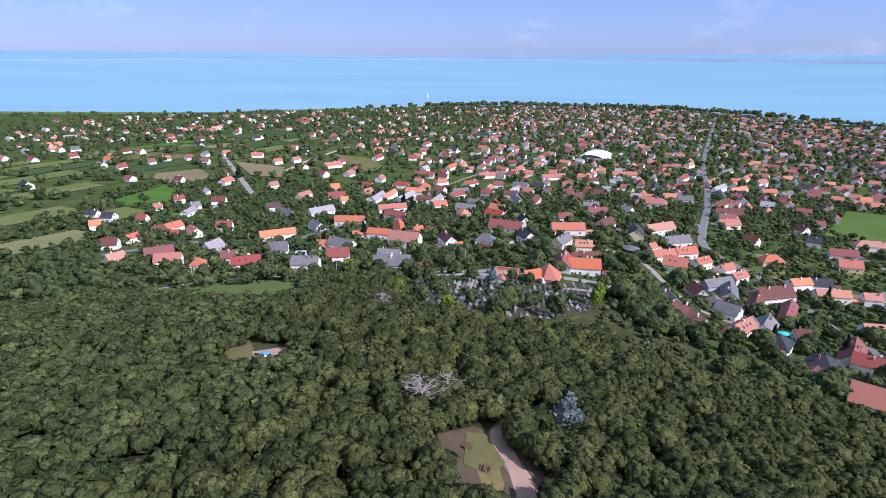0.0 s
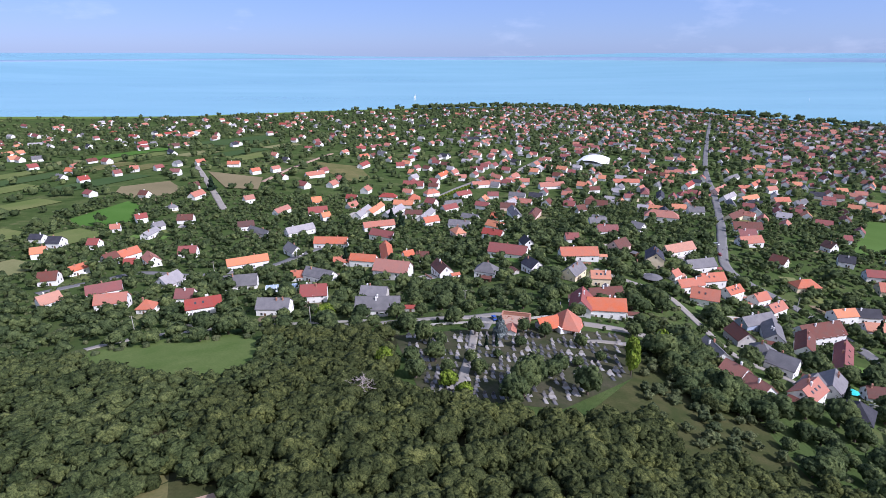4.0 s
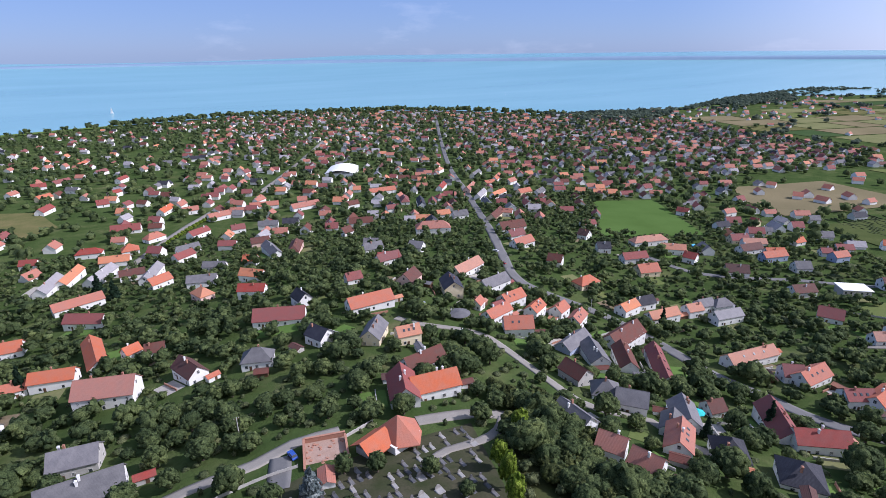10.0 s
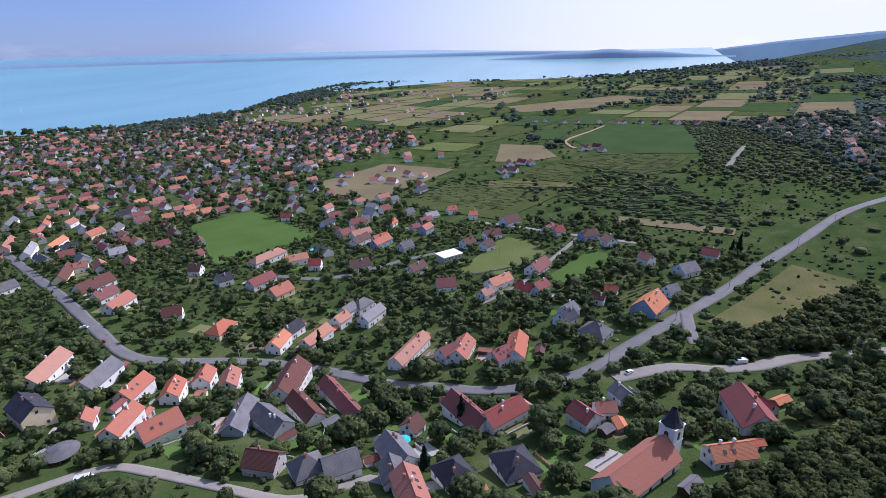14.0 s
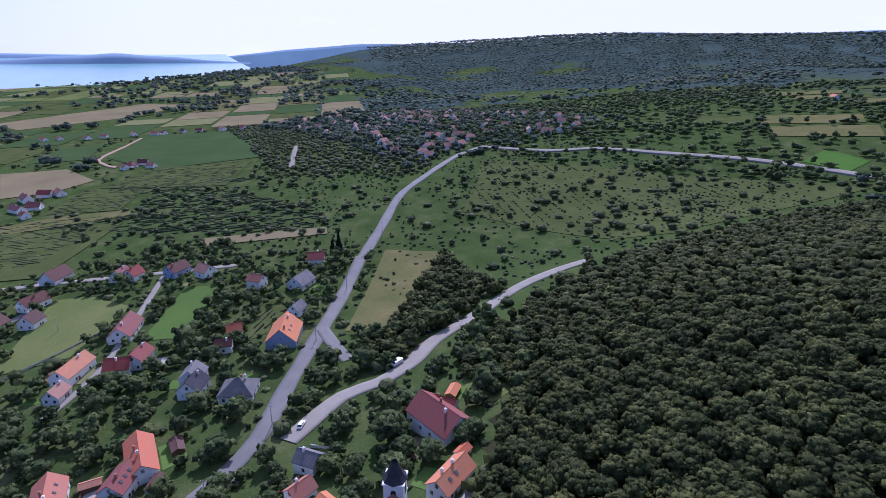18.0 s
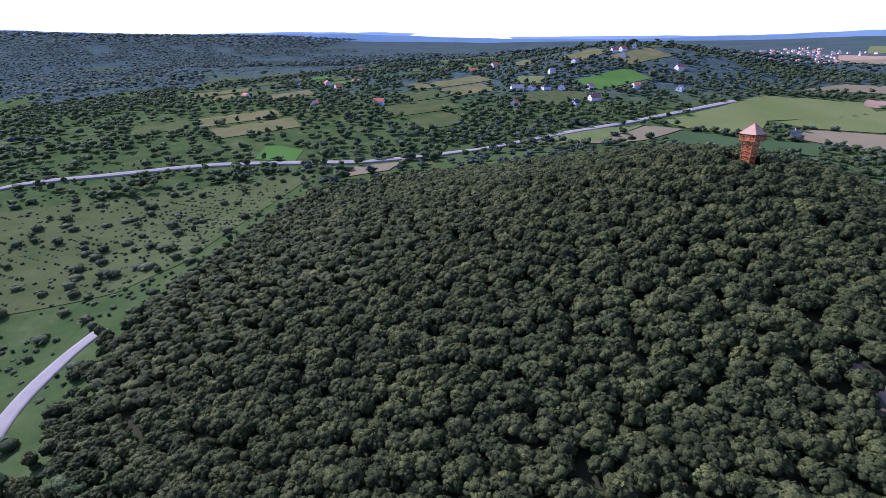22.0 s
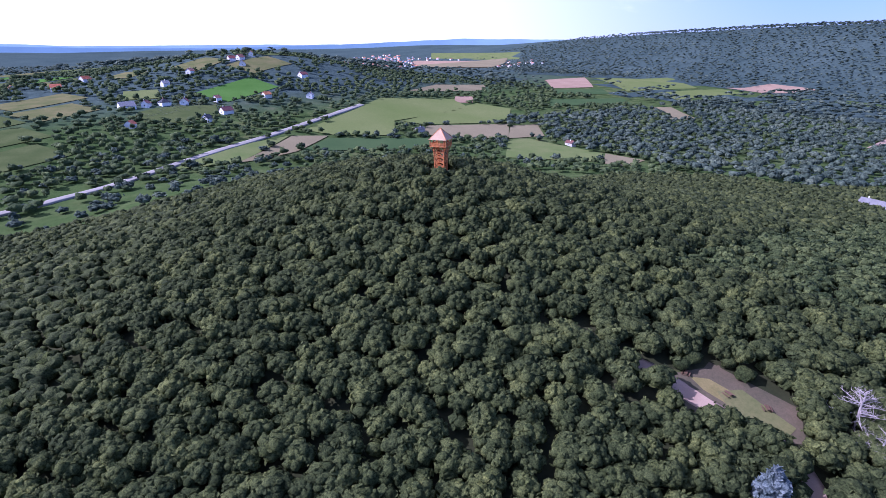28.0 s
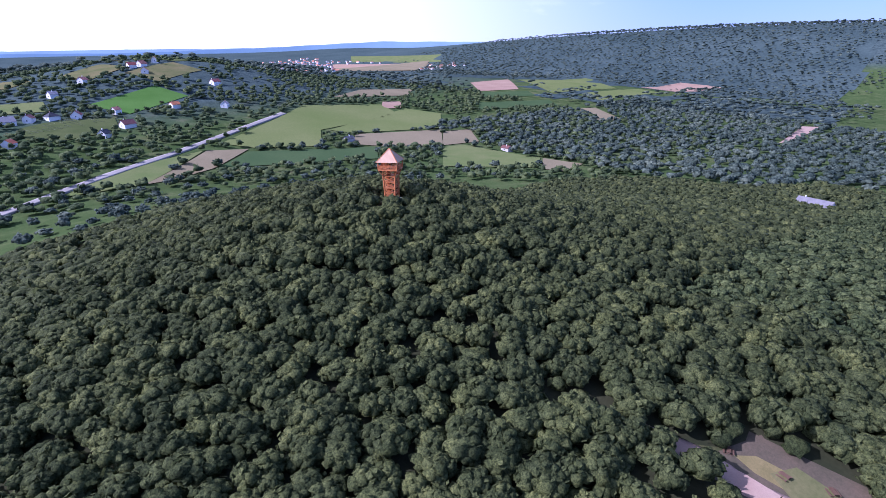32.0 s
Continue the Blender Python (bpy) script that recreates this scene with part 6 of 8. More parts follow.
NEAR = [clumped(s, 18, 26, 0.13) for s in (1, 2, 3, 4, 5, 6)]
MID = [clumped(s, 8, 12, 0.2) for s in (11, 12, 13, 14)]
LEAN = [crown(s, 2, 14, 0.3, coarse=True) for s in (18, 19, 20)]
TUFT = [crown(s, 1, 4, 0.4, coarse=True) for s in (34, 35, 36)]
SLOPE = [clumped(s, 5, 3, 0.22) for s in (15, 16, 17)]
FARC = [crown(s, 1, 5, 0.42, coarse=True) for s in (21, 22, 23)]
FULL = [clumped(s, 3, 4, 0.24) for s in (25, 26, 27, 28)]
RIDGE = [clumped(s, 2, 0, core=False) for s in (21, 22, 23, 24)]
for _v, _f in RIDGE:
    _v *= np.array([1.6, 1.6, 1.15])
CONE = [crown(s, 5, 60, 0.22, 1.0, True) for s in (41, 42)]

WOOD = [(-420, 140), (-210, 212), (-138, 226), (-60, 238), (-20, 232), (-14, 178), (28, 166), (58, 176), (66, 158), (92, 150), (122, 146), (150, 128), (174, 104),
        (184, 84), (200, 60), (238, 16), (256, -32), (243, -75), (215, -200), (150, -225), (60, -180), (-60, -150), (-180, -140), (-255, -150), (-330, -110), (-345, -40), (-420, 0)]
MEADOW = [(-136, 232), (-111, 246), (-88, 247), (-68, 230), (-59, 199), (-67, 187), (-95, 194), (-128, 214)]
CLEARING = [(18, 64), (14, 62), (8, 69), (5, 80), (6, 88), (10, 91), (15, 88), (17, 78)]
HOLLOW = [(-1, 88), (7, 93), (14, 88), (20, 78), (18, 71), (2, 69)]
PICNIC = [(15, 65), (1, 71), (7, 78), (5, 89), (11, 91), (17, 81), (21, 73)]
GLADE = [(-62, 126), (-55, 134), (-45, 132), (-40, 120), (-45, 112), (-56, 115)]
gx0, gy0 = scatter((-420, -390), (270, 260), 4.9)
dist = np.min([np.hypot(gx0 - px, gy0 - py) for px, py in ((0, 0), (0, 60), (5, 115), (40, 165), (90, 175), (118, 140), (105, 110))], axis=0)
keep = inside(WOOD, gx0, gy0) & ~inside(MEADOW, gx0, gy0) & ~inside(HOLLOW, gx0, gy0) & ~inside(PICNIC, gx0, gy0) & ~inside(CLEARING, gx0, gy0) & ~inside(GLADE, gx0, gy0) & (np.hypot(gx0 + 3, gy0 + 45) > 7.5) & free(gx0, gy0, 0.9, False)
near = keep & (dist < 125)
far = keep & (dist >= 125) & (nr.random(len(gx0)) < 0.9)
size = nr.uniform(2.7, 4.3, len(gx0))
tallness = nr.uniform(5.0, 7.2, len(gx0))
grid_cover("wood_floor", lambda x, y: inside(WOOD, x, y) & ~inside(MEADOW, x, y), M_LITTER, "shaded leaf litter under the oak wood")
field(MEADOW, M_MEADOW, "green hillside meadow below the wood", 0.12, False, "meadow")
field(HOLLOW, M_TRODDEN, "bare trodden earth in the clearing", 0.13, False, "clearing_earth")
field(PICNIC, M_TRODDEN, "bare trodden earth beside the picnic tables", 0.14, False, "clearing_earth")
field([(9, 75), (4, 78), (5, 90), (9, 90), (12, 80)], M_DRY, "dry yellow grass at the edge of the clearing", 0.2, False, "clearing_grass")
field(CLEARING, M_WILDGRASS, "dry grassy clearing in the oak wood", 0.11, False, "clearing_grass")
field(GLADE, M_WILDGRASS, "small grassy glade in the oak wood", 0.11, False, "glade_grass")
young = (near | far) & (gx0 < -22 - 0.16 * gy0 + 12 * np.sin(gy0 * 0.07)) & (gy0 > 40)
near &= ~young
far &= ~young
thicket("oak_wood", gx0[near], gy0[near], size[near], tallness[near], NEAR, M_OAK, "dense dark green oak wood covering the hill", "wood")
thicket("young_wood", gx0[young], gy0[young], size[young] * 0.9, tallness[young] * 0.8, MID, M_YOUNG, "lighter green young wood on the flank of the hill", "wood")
thicket("oak_wood_slope", gx0[far], gy0[far], size[far] * 1.08, tallness[far], SLOPE, M_OAK, "dark green oak wood on the back of the hill", "wood")

under = (dist < 110) & inside(WOOD, gx0, gy0) & ~inside(MEADOW, gx0 + 2.3, gy0 + 2.3) & ~inside(HOLLOW, gx0 + 2.3, gy0 + 2.3) & ~inside(PICNIC, gx0 + 2.3, gy0 + 2.3) & ~inside(CLEARING, gx0, gy0) & ~inside(GLADE, gx0, gy0) & (nr.random(len(gx0)) < 0.7) & free(gx0 + 2.3, gy0 + 2.3, 0.3, False)
thicket("undergrowth", gx0[under] + 2.3, gy0[under] + 2.3, nr.uniform(1.8, 2.8, under.sum()), nr.uniform(3.0, 4.6, under.sum()), TUFT, M_OAK, "leafy undergrowth filling the gaps between the oaks", "undergrowth")

# the ragged edge of the wood along the parking lane
EDGE = [(266, -30), (238, 2), (207, 53), (185, 90), (220, 94), (244, 36)]
ex, ey = scatter((min(q[0] for q in EDGE), min(q[1] for q in EDGE)), (max(q[0] for q in EDGE), max(q[1] for q in EDGE)), 4.8)
ok = inside(EDGE, ex, ey) & ~inside(WOOD, ex, ey) & free(ex, ey, 2.2, False) & (nr.random(len(ex)) < 0.85)
thicket("wood_edge", ex[ok], ey[ok], nr.uniform(2.2, 3.8, ok.sum()), nr.uniform(4.0, 6.5, ok.sum()), NEAR, M_OAK, "ragged leafy edge of the wood along a lane", "wood")

# gardens and street trees of the village; the nearest stand as single trees
tx, ty = scatter((-330, 64), (480, 620), 7.2)
ok = free(tx, ty, 3.0) & ~inside(WOOD, tx, ty) & (nr.random(len(tx)) < 0.66) & ((ty > 225) | (tx > 96)) & ~((ty < 130) & (tx > 395))
CEM = [(-18, 236), (27, 248), (80, 248), (66, 205), (34, 172), (-8, 172)]
ok &= ~inside(CEM, tx, ty)
ORCH = [(60, 180), (72, 160), (92, 158), (97, 190), (88, 224), (74, 218)]
ok &= ~inside(ORCH, tx, ty)
tx, ty = tx[ok], ty[ok]
extra_x, extra_y = scatter((84, 120), (150, 250), 4.6)
BELT = [(99, 266), (101, 244), (107, 214), (108, 189), (79, 186), (83, 217), (82, 241)]
eok = inside(BELT, extra_x, extra_y) & free(extra_x, extra_y, 2.5, False)
tx, ty = np.concatenate([tx, extra_x[eok]]), np.concatenate([ty, extra_y[eok]])
ts = np.where(inside(BELT, tx, ty), nr.uniform(3.0, 4.6, len(tx)), nr.uniform(2.2, 4.6, len(tx))) * np.where(nr.random(len(tx)) < 0.15, 1.35, 1.0)
d0 = np.minimum(np.hypot(tx - 60, ty - 170), np.hypot(tx - 0, ty - 140))
order = np.argsort(d0)


def crown_data(name, template, mat):
    v, f = template
    ob = mesh_object(name, v, f, mat)
    me = ob.data
    bpy.data.objects.remove(ob)
    return me


def trunk_mesh(name="trunk"):
    bm = bmesh.new()
    tube(bm, (0, 0, -0.6), (0.03, 0.02, 0.75), 0.13, 0.08, 7)
    for k in range(3):
        a = 2.1 * k + 0.4
        tube(bm, (0.03, 0.02, 0.6), (0.42 * math.cos(a), 0.42 * math.sin(a), 1.15), 0.06, 0.02, 5)
    me = bpy.data.meshes.new(name)
    bm.to_mesh(me)
    bm.free()
    me.materials.append(M_BARK)
    return me


TRUNK = trunk_mesh()
GARDEN = [crown_data("crown", clumped(s, 26, 60, 0.13), M_GARDEN) for s in (51, 52, 53, 54, 55)]
YELLOW = [crown_data("crown", clumped(s, 26, 80, 0.13), M_YELLOWLEAF) for s in (61, 62)]
BLUE = [crown_data("crown", crown(71, 9, 420, 0.15, 1.0, True), M_SPRUCE)]
DARKC = [crown_data("crown", crown(72, 8, 120, 0.16, 1.3, True), M_CONIFER)]


def tree(x, y, rad, tall, crowns, label, group="garden trees", name="tree"):
    ob = root(name, x, y, rng.uniform(0, 360), hgt(x, y) - 0.2, label, "tree", group)
    m = Matrix.Diagonal((rad, rad, tall / 2.0, 1))
    child("trunk", TRUNK, ob, m)
    child("crown", rng.choice(crowns), ob, m)
    return ob


for i in order[:270]:
    tree(tx[i], ty[i], ts[i], ts[i] * rng.uniform(1.5, 2.1), GARDEN, "broad leafy green garden tree between village houses")
for rest, kinds in ((order[270:1100], MID), (order[1100:], LEAN)):
    thicket("garden_trees", tx[rest], ty[rest], ts[rest], ts[rest] * nr.uniform(1.4, 2.0, len(rest)), kinds, M_GARDEN, "green garden and street trees among the houses")

# the dark belt of trees between the cemetery slope and the old street
BELT_LOW = [(97, 250), (114, 254), (108, 220), (99, 197), (80, 205), (84, 226)]
qx, qy = scatter((70, 140), (150, 275), 4.4)
ok = (inside(BELT, qx, qy) | inside(BELT_LOW, qx, qy)) & free(qx, qy, 1.6, False) & ~inside(CEM, qx, qy)
thicket("belt_trees", qx[ok], qy[ok], nr.uniform(2.4, 3.8, ok.sum()), nr.uniform(4.5, 7.0, ok.sum()), NEAR, M_OAK, "dense dark belt of trees beside the old street", "trees")

# single trees that stand out
for x, y, r, h in ((66, 207, 2.6, 11), (69, 214, 2.4, 12), (72, 222, 2.6, 10), (88, 234, 3.0, 10), (85, 228, 2.6, 8)):
    tree(x, y, r, h, YELLOW, "tall yellow-green tree beside the cemetery", "yellow-green trees")
for x, y, r, h in ((-18, 194, 3.2, 9), (-50, 262, 4.5, 8), (6, 178, 2.6, 5), (2, 184, 3.0, 6)):
    tree(x, y, r, h, YELLOW, "round light green tree at the wood edge", "yellow-green trees")
for x, y, r, h in ((24, 182, 5.0, 13), (28, 190, 4.6, 12), (20, 176, 4.2, 10), (45, 188, 4.6, 11), (14, 236, 3.2, 8), (34, 240, 2.8, 7), (42, 236, 2.8, 7), (-6, 226, 4, 9), (-2, 205, 3.6, 8), (54, 228, 2.6, 6), (-8, 190, 3.6, 7), (2, 196, 2.6, 5), (10, 206, 2.4, 5), (0, 222, 2.8, 6), (12, 196, 3, 6), (40, 204, 3.4, 7), (30, 224, 2.4, 5), (58, 216, 2.4, 4.5), (48, 210, 2.2, 4), (20, 212, 1.8, 3.5), (-10, 204, 3.2, 6), (36, 198, 3.6, 7)):
    tree(x, y, r, h, GARDEN, "big leafy tree among the graves", "cemetery trees")
for x, y, h in ((17, 222, 5), (21, 224, 5), (-4, 214, 6), (-1, 214, 6)):
    tree(x, y, 0.9, h * 0.6, DARKC, "slim clipped cypress beside graves", "cypresses")
tree(24, 236, 2.8, 6, BLUE, "blue-grey spruce in the cemetery", "blue spruces", "spruce_tree")
tree(27, 95, 4.6, 7.0, BLUE, "large silvery blue spruce at the clearing", "blue spruces", "spruce_tree")
tree(150, 212, 2.0, 5, DARKC, "dark pointed conifer between houses", "conifers")
for x, y, r, h in ((392, 74, 2.6, 14), (396, 77, 2.0, 9), (181, 208, 2.4, 11), (240, 300, 2.4, 11), (-60, 380, 3, 12), (-40, 520, 4, 13), (-30, 500, 4, 12), (-250, 640, 5, 14)):
    tree(x, y, r, h * 0.62, DARKC, "tall dark conifer standing by the road", "conifers")
line = smooth_line([(-14, 599), (20, 667), (65, 740)], 7)
for x, y in line[::1]:
    tree(x + 5, y - 3, 2.6, 4.6, YELLOW, "clipped yellow-green street tree in a row", "street trees")


def bare_tree(x, y, h, seed, label):
    r = random.Random(seed)
    ob = root("dead_tree", x, y, 0, hgt(x, y), label, "tree", "dead trees")
    bm = bmesh.new()
    tube(bm, (0, 0, -0.5), (0.3, 0.1, h * 0.55), 0.32, 0.2, 8)
    tube(bm, (0.3, 0.1, h * 0.55), (0.1, 0.4, h), 0.2, 0.05, 7)
    part("trunk", bm, M_DEADWOOD, ob)
    for i in range(34):
        z = h * r.uniform(0.22, 0.97)
        a, l = r.uniform(0, 6.28), (h * 1.05 - z) * r.uniform(0.5, 0.9) + 0.8
        p, q = Vector((0.25, 0.2, z)), Vector((l * math.cos(a), l * math.sin(a), z + l * r.uniform(-0.05, 0.5)))
        bm = bmesh.new()
        tube(bm, p, q, 0.09, 0.03, 5)
        for _ in range(9):
            s = p.lerp(q, r.uniform(0.3, 1.0))
            tube(bm, s, s + Vector((r.uniform(-1, 1), r.uniform(-1, 1), r.uniform(-0.1, 0.9))) * l * 0.32, 0.035, 0.012, 4)
        part("branch", bm, M_DEADWOOD, ob)


M_DEADWOOD = two_scale("bleached_wood", (0.3, 0.26, 0.24), (0.42, 0.37, 0.34), (0.2, 0.17, 0.15), 0.8, 6, 0.85)
bare_tree(-5, 97, 9.5, 3, "bleached bare tree at the edge of the clearing")
bare_tree(1, 103, 7.5, 4, "half-dead grey tree by the clearing")
bare_tree(-22, 172, 7.5, 5, "bare grey tree standing out of the wood")

# orchard below the cemetery, bushes, hedges, roadside scrub
ox, oy = scatter((60, 128), (122, 236), 6.0)
ok = inside(ORCH, ox, oy) & (nr.random(len(ox)) < 0.85)
thicket("orchard", ox[ok], oy[ok], nr.uniform(1.6, 2.8, ok.sum()), nr.uniform(2.6, 4.2, ok.sum()), MID, M_SHRUB, "grey-green old orchard trees on dry grass", "orchard")
bx, by = scatter((-340, 64), (480, 640), 5.4)
ok = free(bx, by, 1.2, True) & ~inside(CEM, bx, by) & ~inside(WOOD, bx, by) & ((by > 225) | (bx > 96)) & (nr.random(len(bx)) < 0.5)
thicket("garden_bushes", bx[ok], by[ok], nr.uniform(0.8, 2.0, ok.sum()), nr.uniform(1.2, 2.6, ok.sum()), TUFT, M_SHRUB, "garden bushes, hedges and vegetable beds", "bushes")
SCRUB = [(430, 60), (500, 30), (640, 60), (660, 260), (560, 240), (470, 160)]
SCRUB2 = [(512, -46), (600, -150), (1090, -150), (1180, 20), (900, 30), (640, 60)]
VINE = [(507, -120), (225, -256), (259, -89), (279, -59), (395, -26)]
sx, sy = scatter((225, -260), (1180, 320), 8.5)
dens = np.where(inside(SCRUB, sx, sy), 0.3, np.where(inside(SCRUB2, sx, sy), 0.95, np.where(inside(VINE, sx, sy), 0.25, 0.12)))
side = inside([(270, 20), (345, 20), (308, 60), (262, 110), (252, 96), (262, 50)], sx, sy)
dens = np.where(side, 1.0, dens)
ok = (nr.random(len(sx)) < dens) & free(sx, sy, 2.0, False) & (free(sx, sy, 2.0) | side | inside(VINE, sx, sy) | inside(SCRUB, sx, sy) | inside(SCRUB2, sx, sy))
thicket("roadside_scrub", sx[ok], sy[ok], nr.uniform(2.0, 4.4, ok.sum()), nr.uniform(2.4, 5.0, ok.sum()), MID[:1] + TUFT + TUFT, M_SHRUB, "grey-green scrub and young trees between fields", "scrub")


mx0, my0 = scatter((215, -270), (700, 70), 5.2)
patchy = np.sin(mx0 * 0.05 + 2 * np.sin(my0 * 0.03)) * np.cos(my0 * 0.06 - mx0 * 0.02)
ok = (nr.random(len(mx0)) < 0.3 + 0.36 * patchy) & free(mx0, my0, 1.5, False) & ~inside(WOOD, mx0, my0)
thicket("meadow_scrub", mx0[ok], my0[ok], nr.uniform(0.7, 1.8, ok.sum()), nr.uniform(0.9, 2.2, ok.sum()), TUFT, M_SHRUB, "low bushes and tall weeds in the old vineyard", "bushes")


hx0, hy0 = scatter((240, 5), (350, 120), 6.0)
ok = inside([(262, 30), (345, 20), (318, 52), (285, 84), (262, 112), (246, 100), (256, 60)], hx0, hy0) & free(hx0, hy0, 2.5, False)
thicket("roadside_trees", hx0[ok], hy0[ok], nr.uniform(2.8, 5.0, ok.sum()), nr.uniform(5, 8.5, ok.sum()), MID, M_OAK, "dark dense trees along the parking lane", "trees")


# rows of vines
def vine_rows(poly, bearing, gap, label, high=1.0, step=4.0):
    p = np.array(poly, float)
    c, s = math.cos(radians(bearing)), math.sin(radians(bearing))
    u, v = p[:, 0] * c + p[:, 1] * s, -p[:, 0] * s + p[:, 1] * c
    V, F, n = [], [], 0
    for row in np.arange(v.min(), v.max(), gap):
        t = np.arange(u.min(), u.max(), step)
        x, y = t * c - row * s, t * s + row * c
        good = inside(poly, x, y) & (nr.random(len(x)) < 0.72)
        if good.sum() < 2:
            continue
        x, y = x + nr.normal(0, 0.12, len(x)), y + nr.normal(0, 0.12, len(x))
        z = height(x, y)
        w = 0.2 * gap * nr.uniform(0.6, 1.1, len(x))
        h = high * nr.uniform(0.75, 1.15, len(x))
        ring = np.stack([np.stack([x + s * w, y - c * w, z], -1), np.stack([x + s * w * 0.6, y - c * w * 0.6, z + h], -1),
                         np.stack([x - s * w * 0.6, y + c * w * 0.6, z + h * 0.95], -1), np.stack([x - s * w, y + c * w, z], -1)], 1)
        for i in np.where(good[:-1] & good[1:])[0]:
            V.append(ring[i:i + 2].reshape(-1, 3))
            F.append(np.array([[0, 4, 5, 1], [1, 5, 6, 2], [2, 6, 7, 3]]) + n)
            n += 8
    if V:
        tagged(mesh_object("vines", np.concatenate(V), np.concatenate(F), M_SHRUB, False), label, "vineyard", kind="stuff")


vc, vs = math.cos(radians(-18)), math.sin(radians(-18))
vu, vv = (a.ravel() for a in np.meshgrid(np.arange(150, 620, 3.4), np.arange(-280, 160, 6.2)))
vu = vu + nr.normal(0, 0.5, len(vu))
vpx, vpy = vu * vc - vv * vs, vu * vs + vv * vc
ok = inside(VINE, vpx, vpy) & (nr.random(len(vpx)) < 0.35 + 0.3 * np.sin(vpx * 0.03) * np.cos(vpy * 0.04)) & free(vpx, vpy, 1.5, False)
thicket("vines", vpx[ok], vpy[ok], nr.uniform(0.7, 1.2, ok.sum()), nr.uniform(1.0, 1.9, ok.sum()), TUFT, M_SHRUB, "overgrown vines in broken rows on the slope", "vineyard")
vine_rows([(578, 386), (681, 350), (619, 199), (514, 253)], 66, 4.0, "dense green vine rows beside the gardens")
vine_rows([(83, -518), (-60, -607), (-51, -551), (71, -512)], -62, 5.0, "short vine rows on the far hill")
vine_rows([(744, 218), (645, 104), (740, 58), (806, 156)], 66, 4.5, "green crop rows beyond the road")
vine_rows([(669, 261), (633, 201), (699, 176), (748, 231)], 66, 4.5, "green vine rows beside a track")
vine_rows([(306, 153), (310, 140), (335, 121), (342, 137)], 140, 3.0, "short vine rows in a garden")
vine_rows([(574, 214), (480, 132), (448, 70), (494, 55), (628, 104), (690, 165), (624, 189)], 66, 4.0, "overgrown vine rows in the scrub")
vine_rows([(680, 180), (740, 215), (670, 85), (640, 70)], 66, 4.5, "old vine rows running down to the thicket")

# far woods and hedges: closed stands with open ground between
ix, iy = scatter((-700, -1000), (1000, -120), 11)
ir = np.hypot(ix, iy)
tufty = np.sin(ix * 0.013 + 1.7 * np.sin(iy * 0.011)) * np.cos(iy * 0.015 - ix * 0.006) + 0.3 * np.sin(ix * 0.06 + iy * 0.04)
ok = (nr.random(len(ix)) < np.where(tufty > -0.1, 0.9, 0.4)) & free(ix, iy, 2.5) & ~inside(WOOD, ix, iy) & ~inside(VINE, ix, iy) & (ir > 300) & (ir < 1000) & (np.abs(np.degrees(np.arctan2(ix, iy))) > 105)
thicket("slope_trees", ix[ok], iy[ok], nr.uniform(3.0, 6.5, ok.sum()), nr.uniform(4.5, 9.0, ok.sum()), FULL, M_GARDEN, "leafy trees between the plots of the far slope", "trees")
wx, wy = scatter((-2700, -2700), (2900, 60), 23)
az, rr = np.degrees(np.arctan2(wx, wy)), np.hypot(wx, wy)
stand = np.sin(wx * 0.009 + 1.3 * np.sin(wy * 0.006)) * np.cos(wy * 0.008 + 0.8 + 1.1 * np.sin(wx * 0.004)) + 0.35 * np.sin(wx * 0.031 + wy * 0.022)
stand += np.where((az < -97) & (az > -136) & (rr > 1350), 2.0, 0)
stand += np.where((az > 112) & (az < 152) & (rr > 1500), 0.7, 0) + np.where((az < -150) & (az > -175) & (rr > 620) & (rr < 1500), 1.2, 0)
stand += np.where((az > 150) | (az < -170), 0.12, 0) - np.where((az > -159) & (az < -139) & (rr > 1250), 3.0, 0) - np.where((az > -150) & (az < -116) & (rr < 1350), 0.6, 0)
shut = stand > 0.02


def in_stand(x, y):
    a, r = np.degrees(np.arctan2(x, y)), np.hypot(x, y)
    s = np.sin(x * 0.009 + 1.3 * np.sin(y * 0.006)) * np.cos(y * 0.008 + 0.8 + 1.1 * np.sin(x * 0.004)) + 0.35 * np.sin(x * 0.031 + y * 0.022)
    s += np.where((a < -97) & (a > -136) & (r > 1350), 2.0, 0) + np.where((a > 112) & (a < 152) & (r > 1500), 0.7, 0)
    s += np.where((a < -150) & (a > -175) & (r > 620) & (r < 1500), 1.2, 0) - np.where((a > -159) & (a < -139) & (r > 1250), 3.0, 0) - np.where((a > -150) & (a < -116) & (r < 1350), 0.6, 0) + np.where((a > 150) | (a < -170), 0.12, 0)
    return ((s > 0.02) & (r > 950) | (r > 2500) & (np.abs(a) > 108)) & (np.abs(a) > 96) & ~((x > 560) & (y > -170) & (r < 1500))


grid_cover("far_wood_floor", in_stand, M_FARFLOOR_HAZE, "dark forest covering the far hills, haze blue painted in", 0.4)
ok = np.where(shut, nr.random(len(wx)) < 0.9, nr.random(len(wx)) < 0.1) & free(wx, wy, 4) & ~inside(WOOD, wx, wy) & ~inside(VINE, wx, wy) & (rr < np.where(az < -97, 2650, 2900)) & (rr > np.where(az > 0, 980, 900)) & (np.abs(az) > 94)
ok &= ~((wx > 560) & (wy > -170) & (rr < 1500))
big = nr.uniform(7.5, 14, len(wx)) * np.where(shut, 1.0, 0.75) * np.where(rr > 1350, 0.85, 1.0)
thicket("far_woods", wx[ok], wy[ok], big[ok], big[ok] * 1.15, RIDGE, M_FARLEAF_HAZE, "distant woods and hedges with haze blue painted in", "woods")
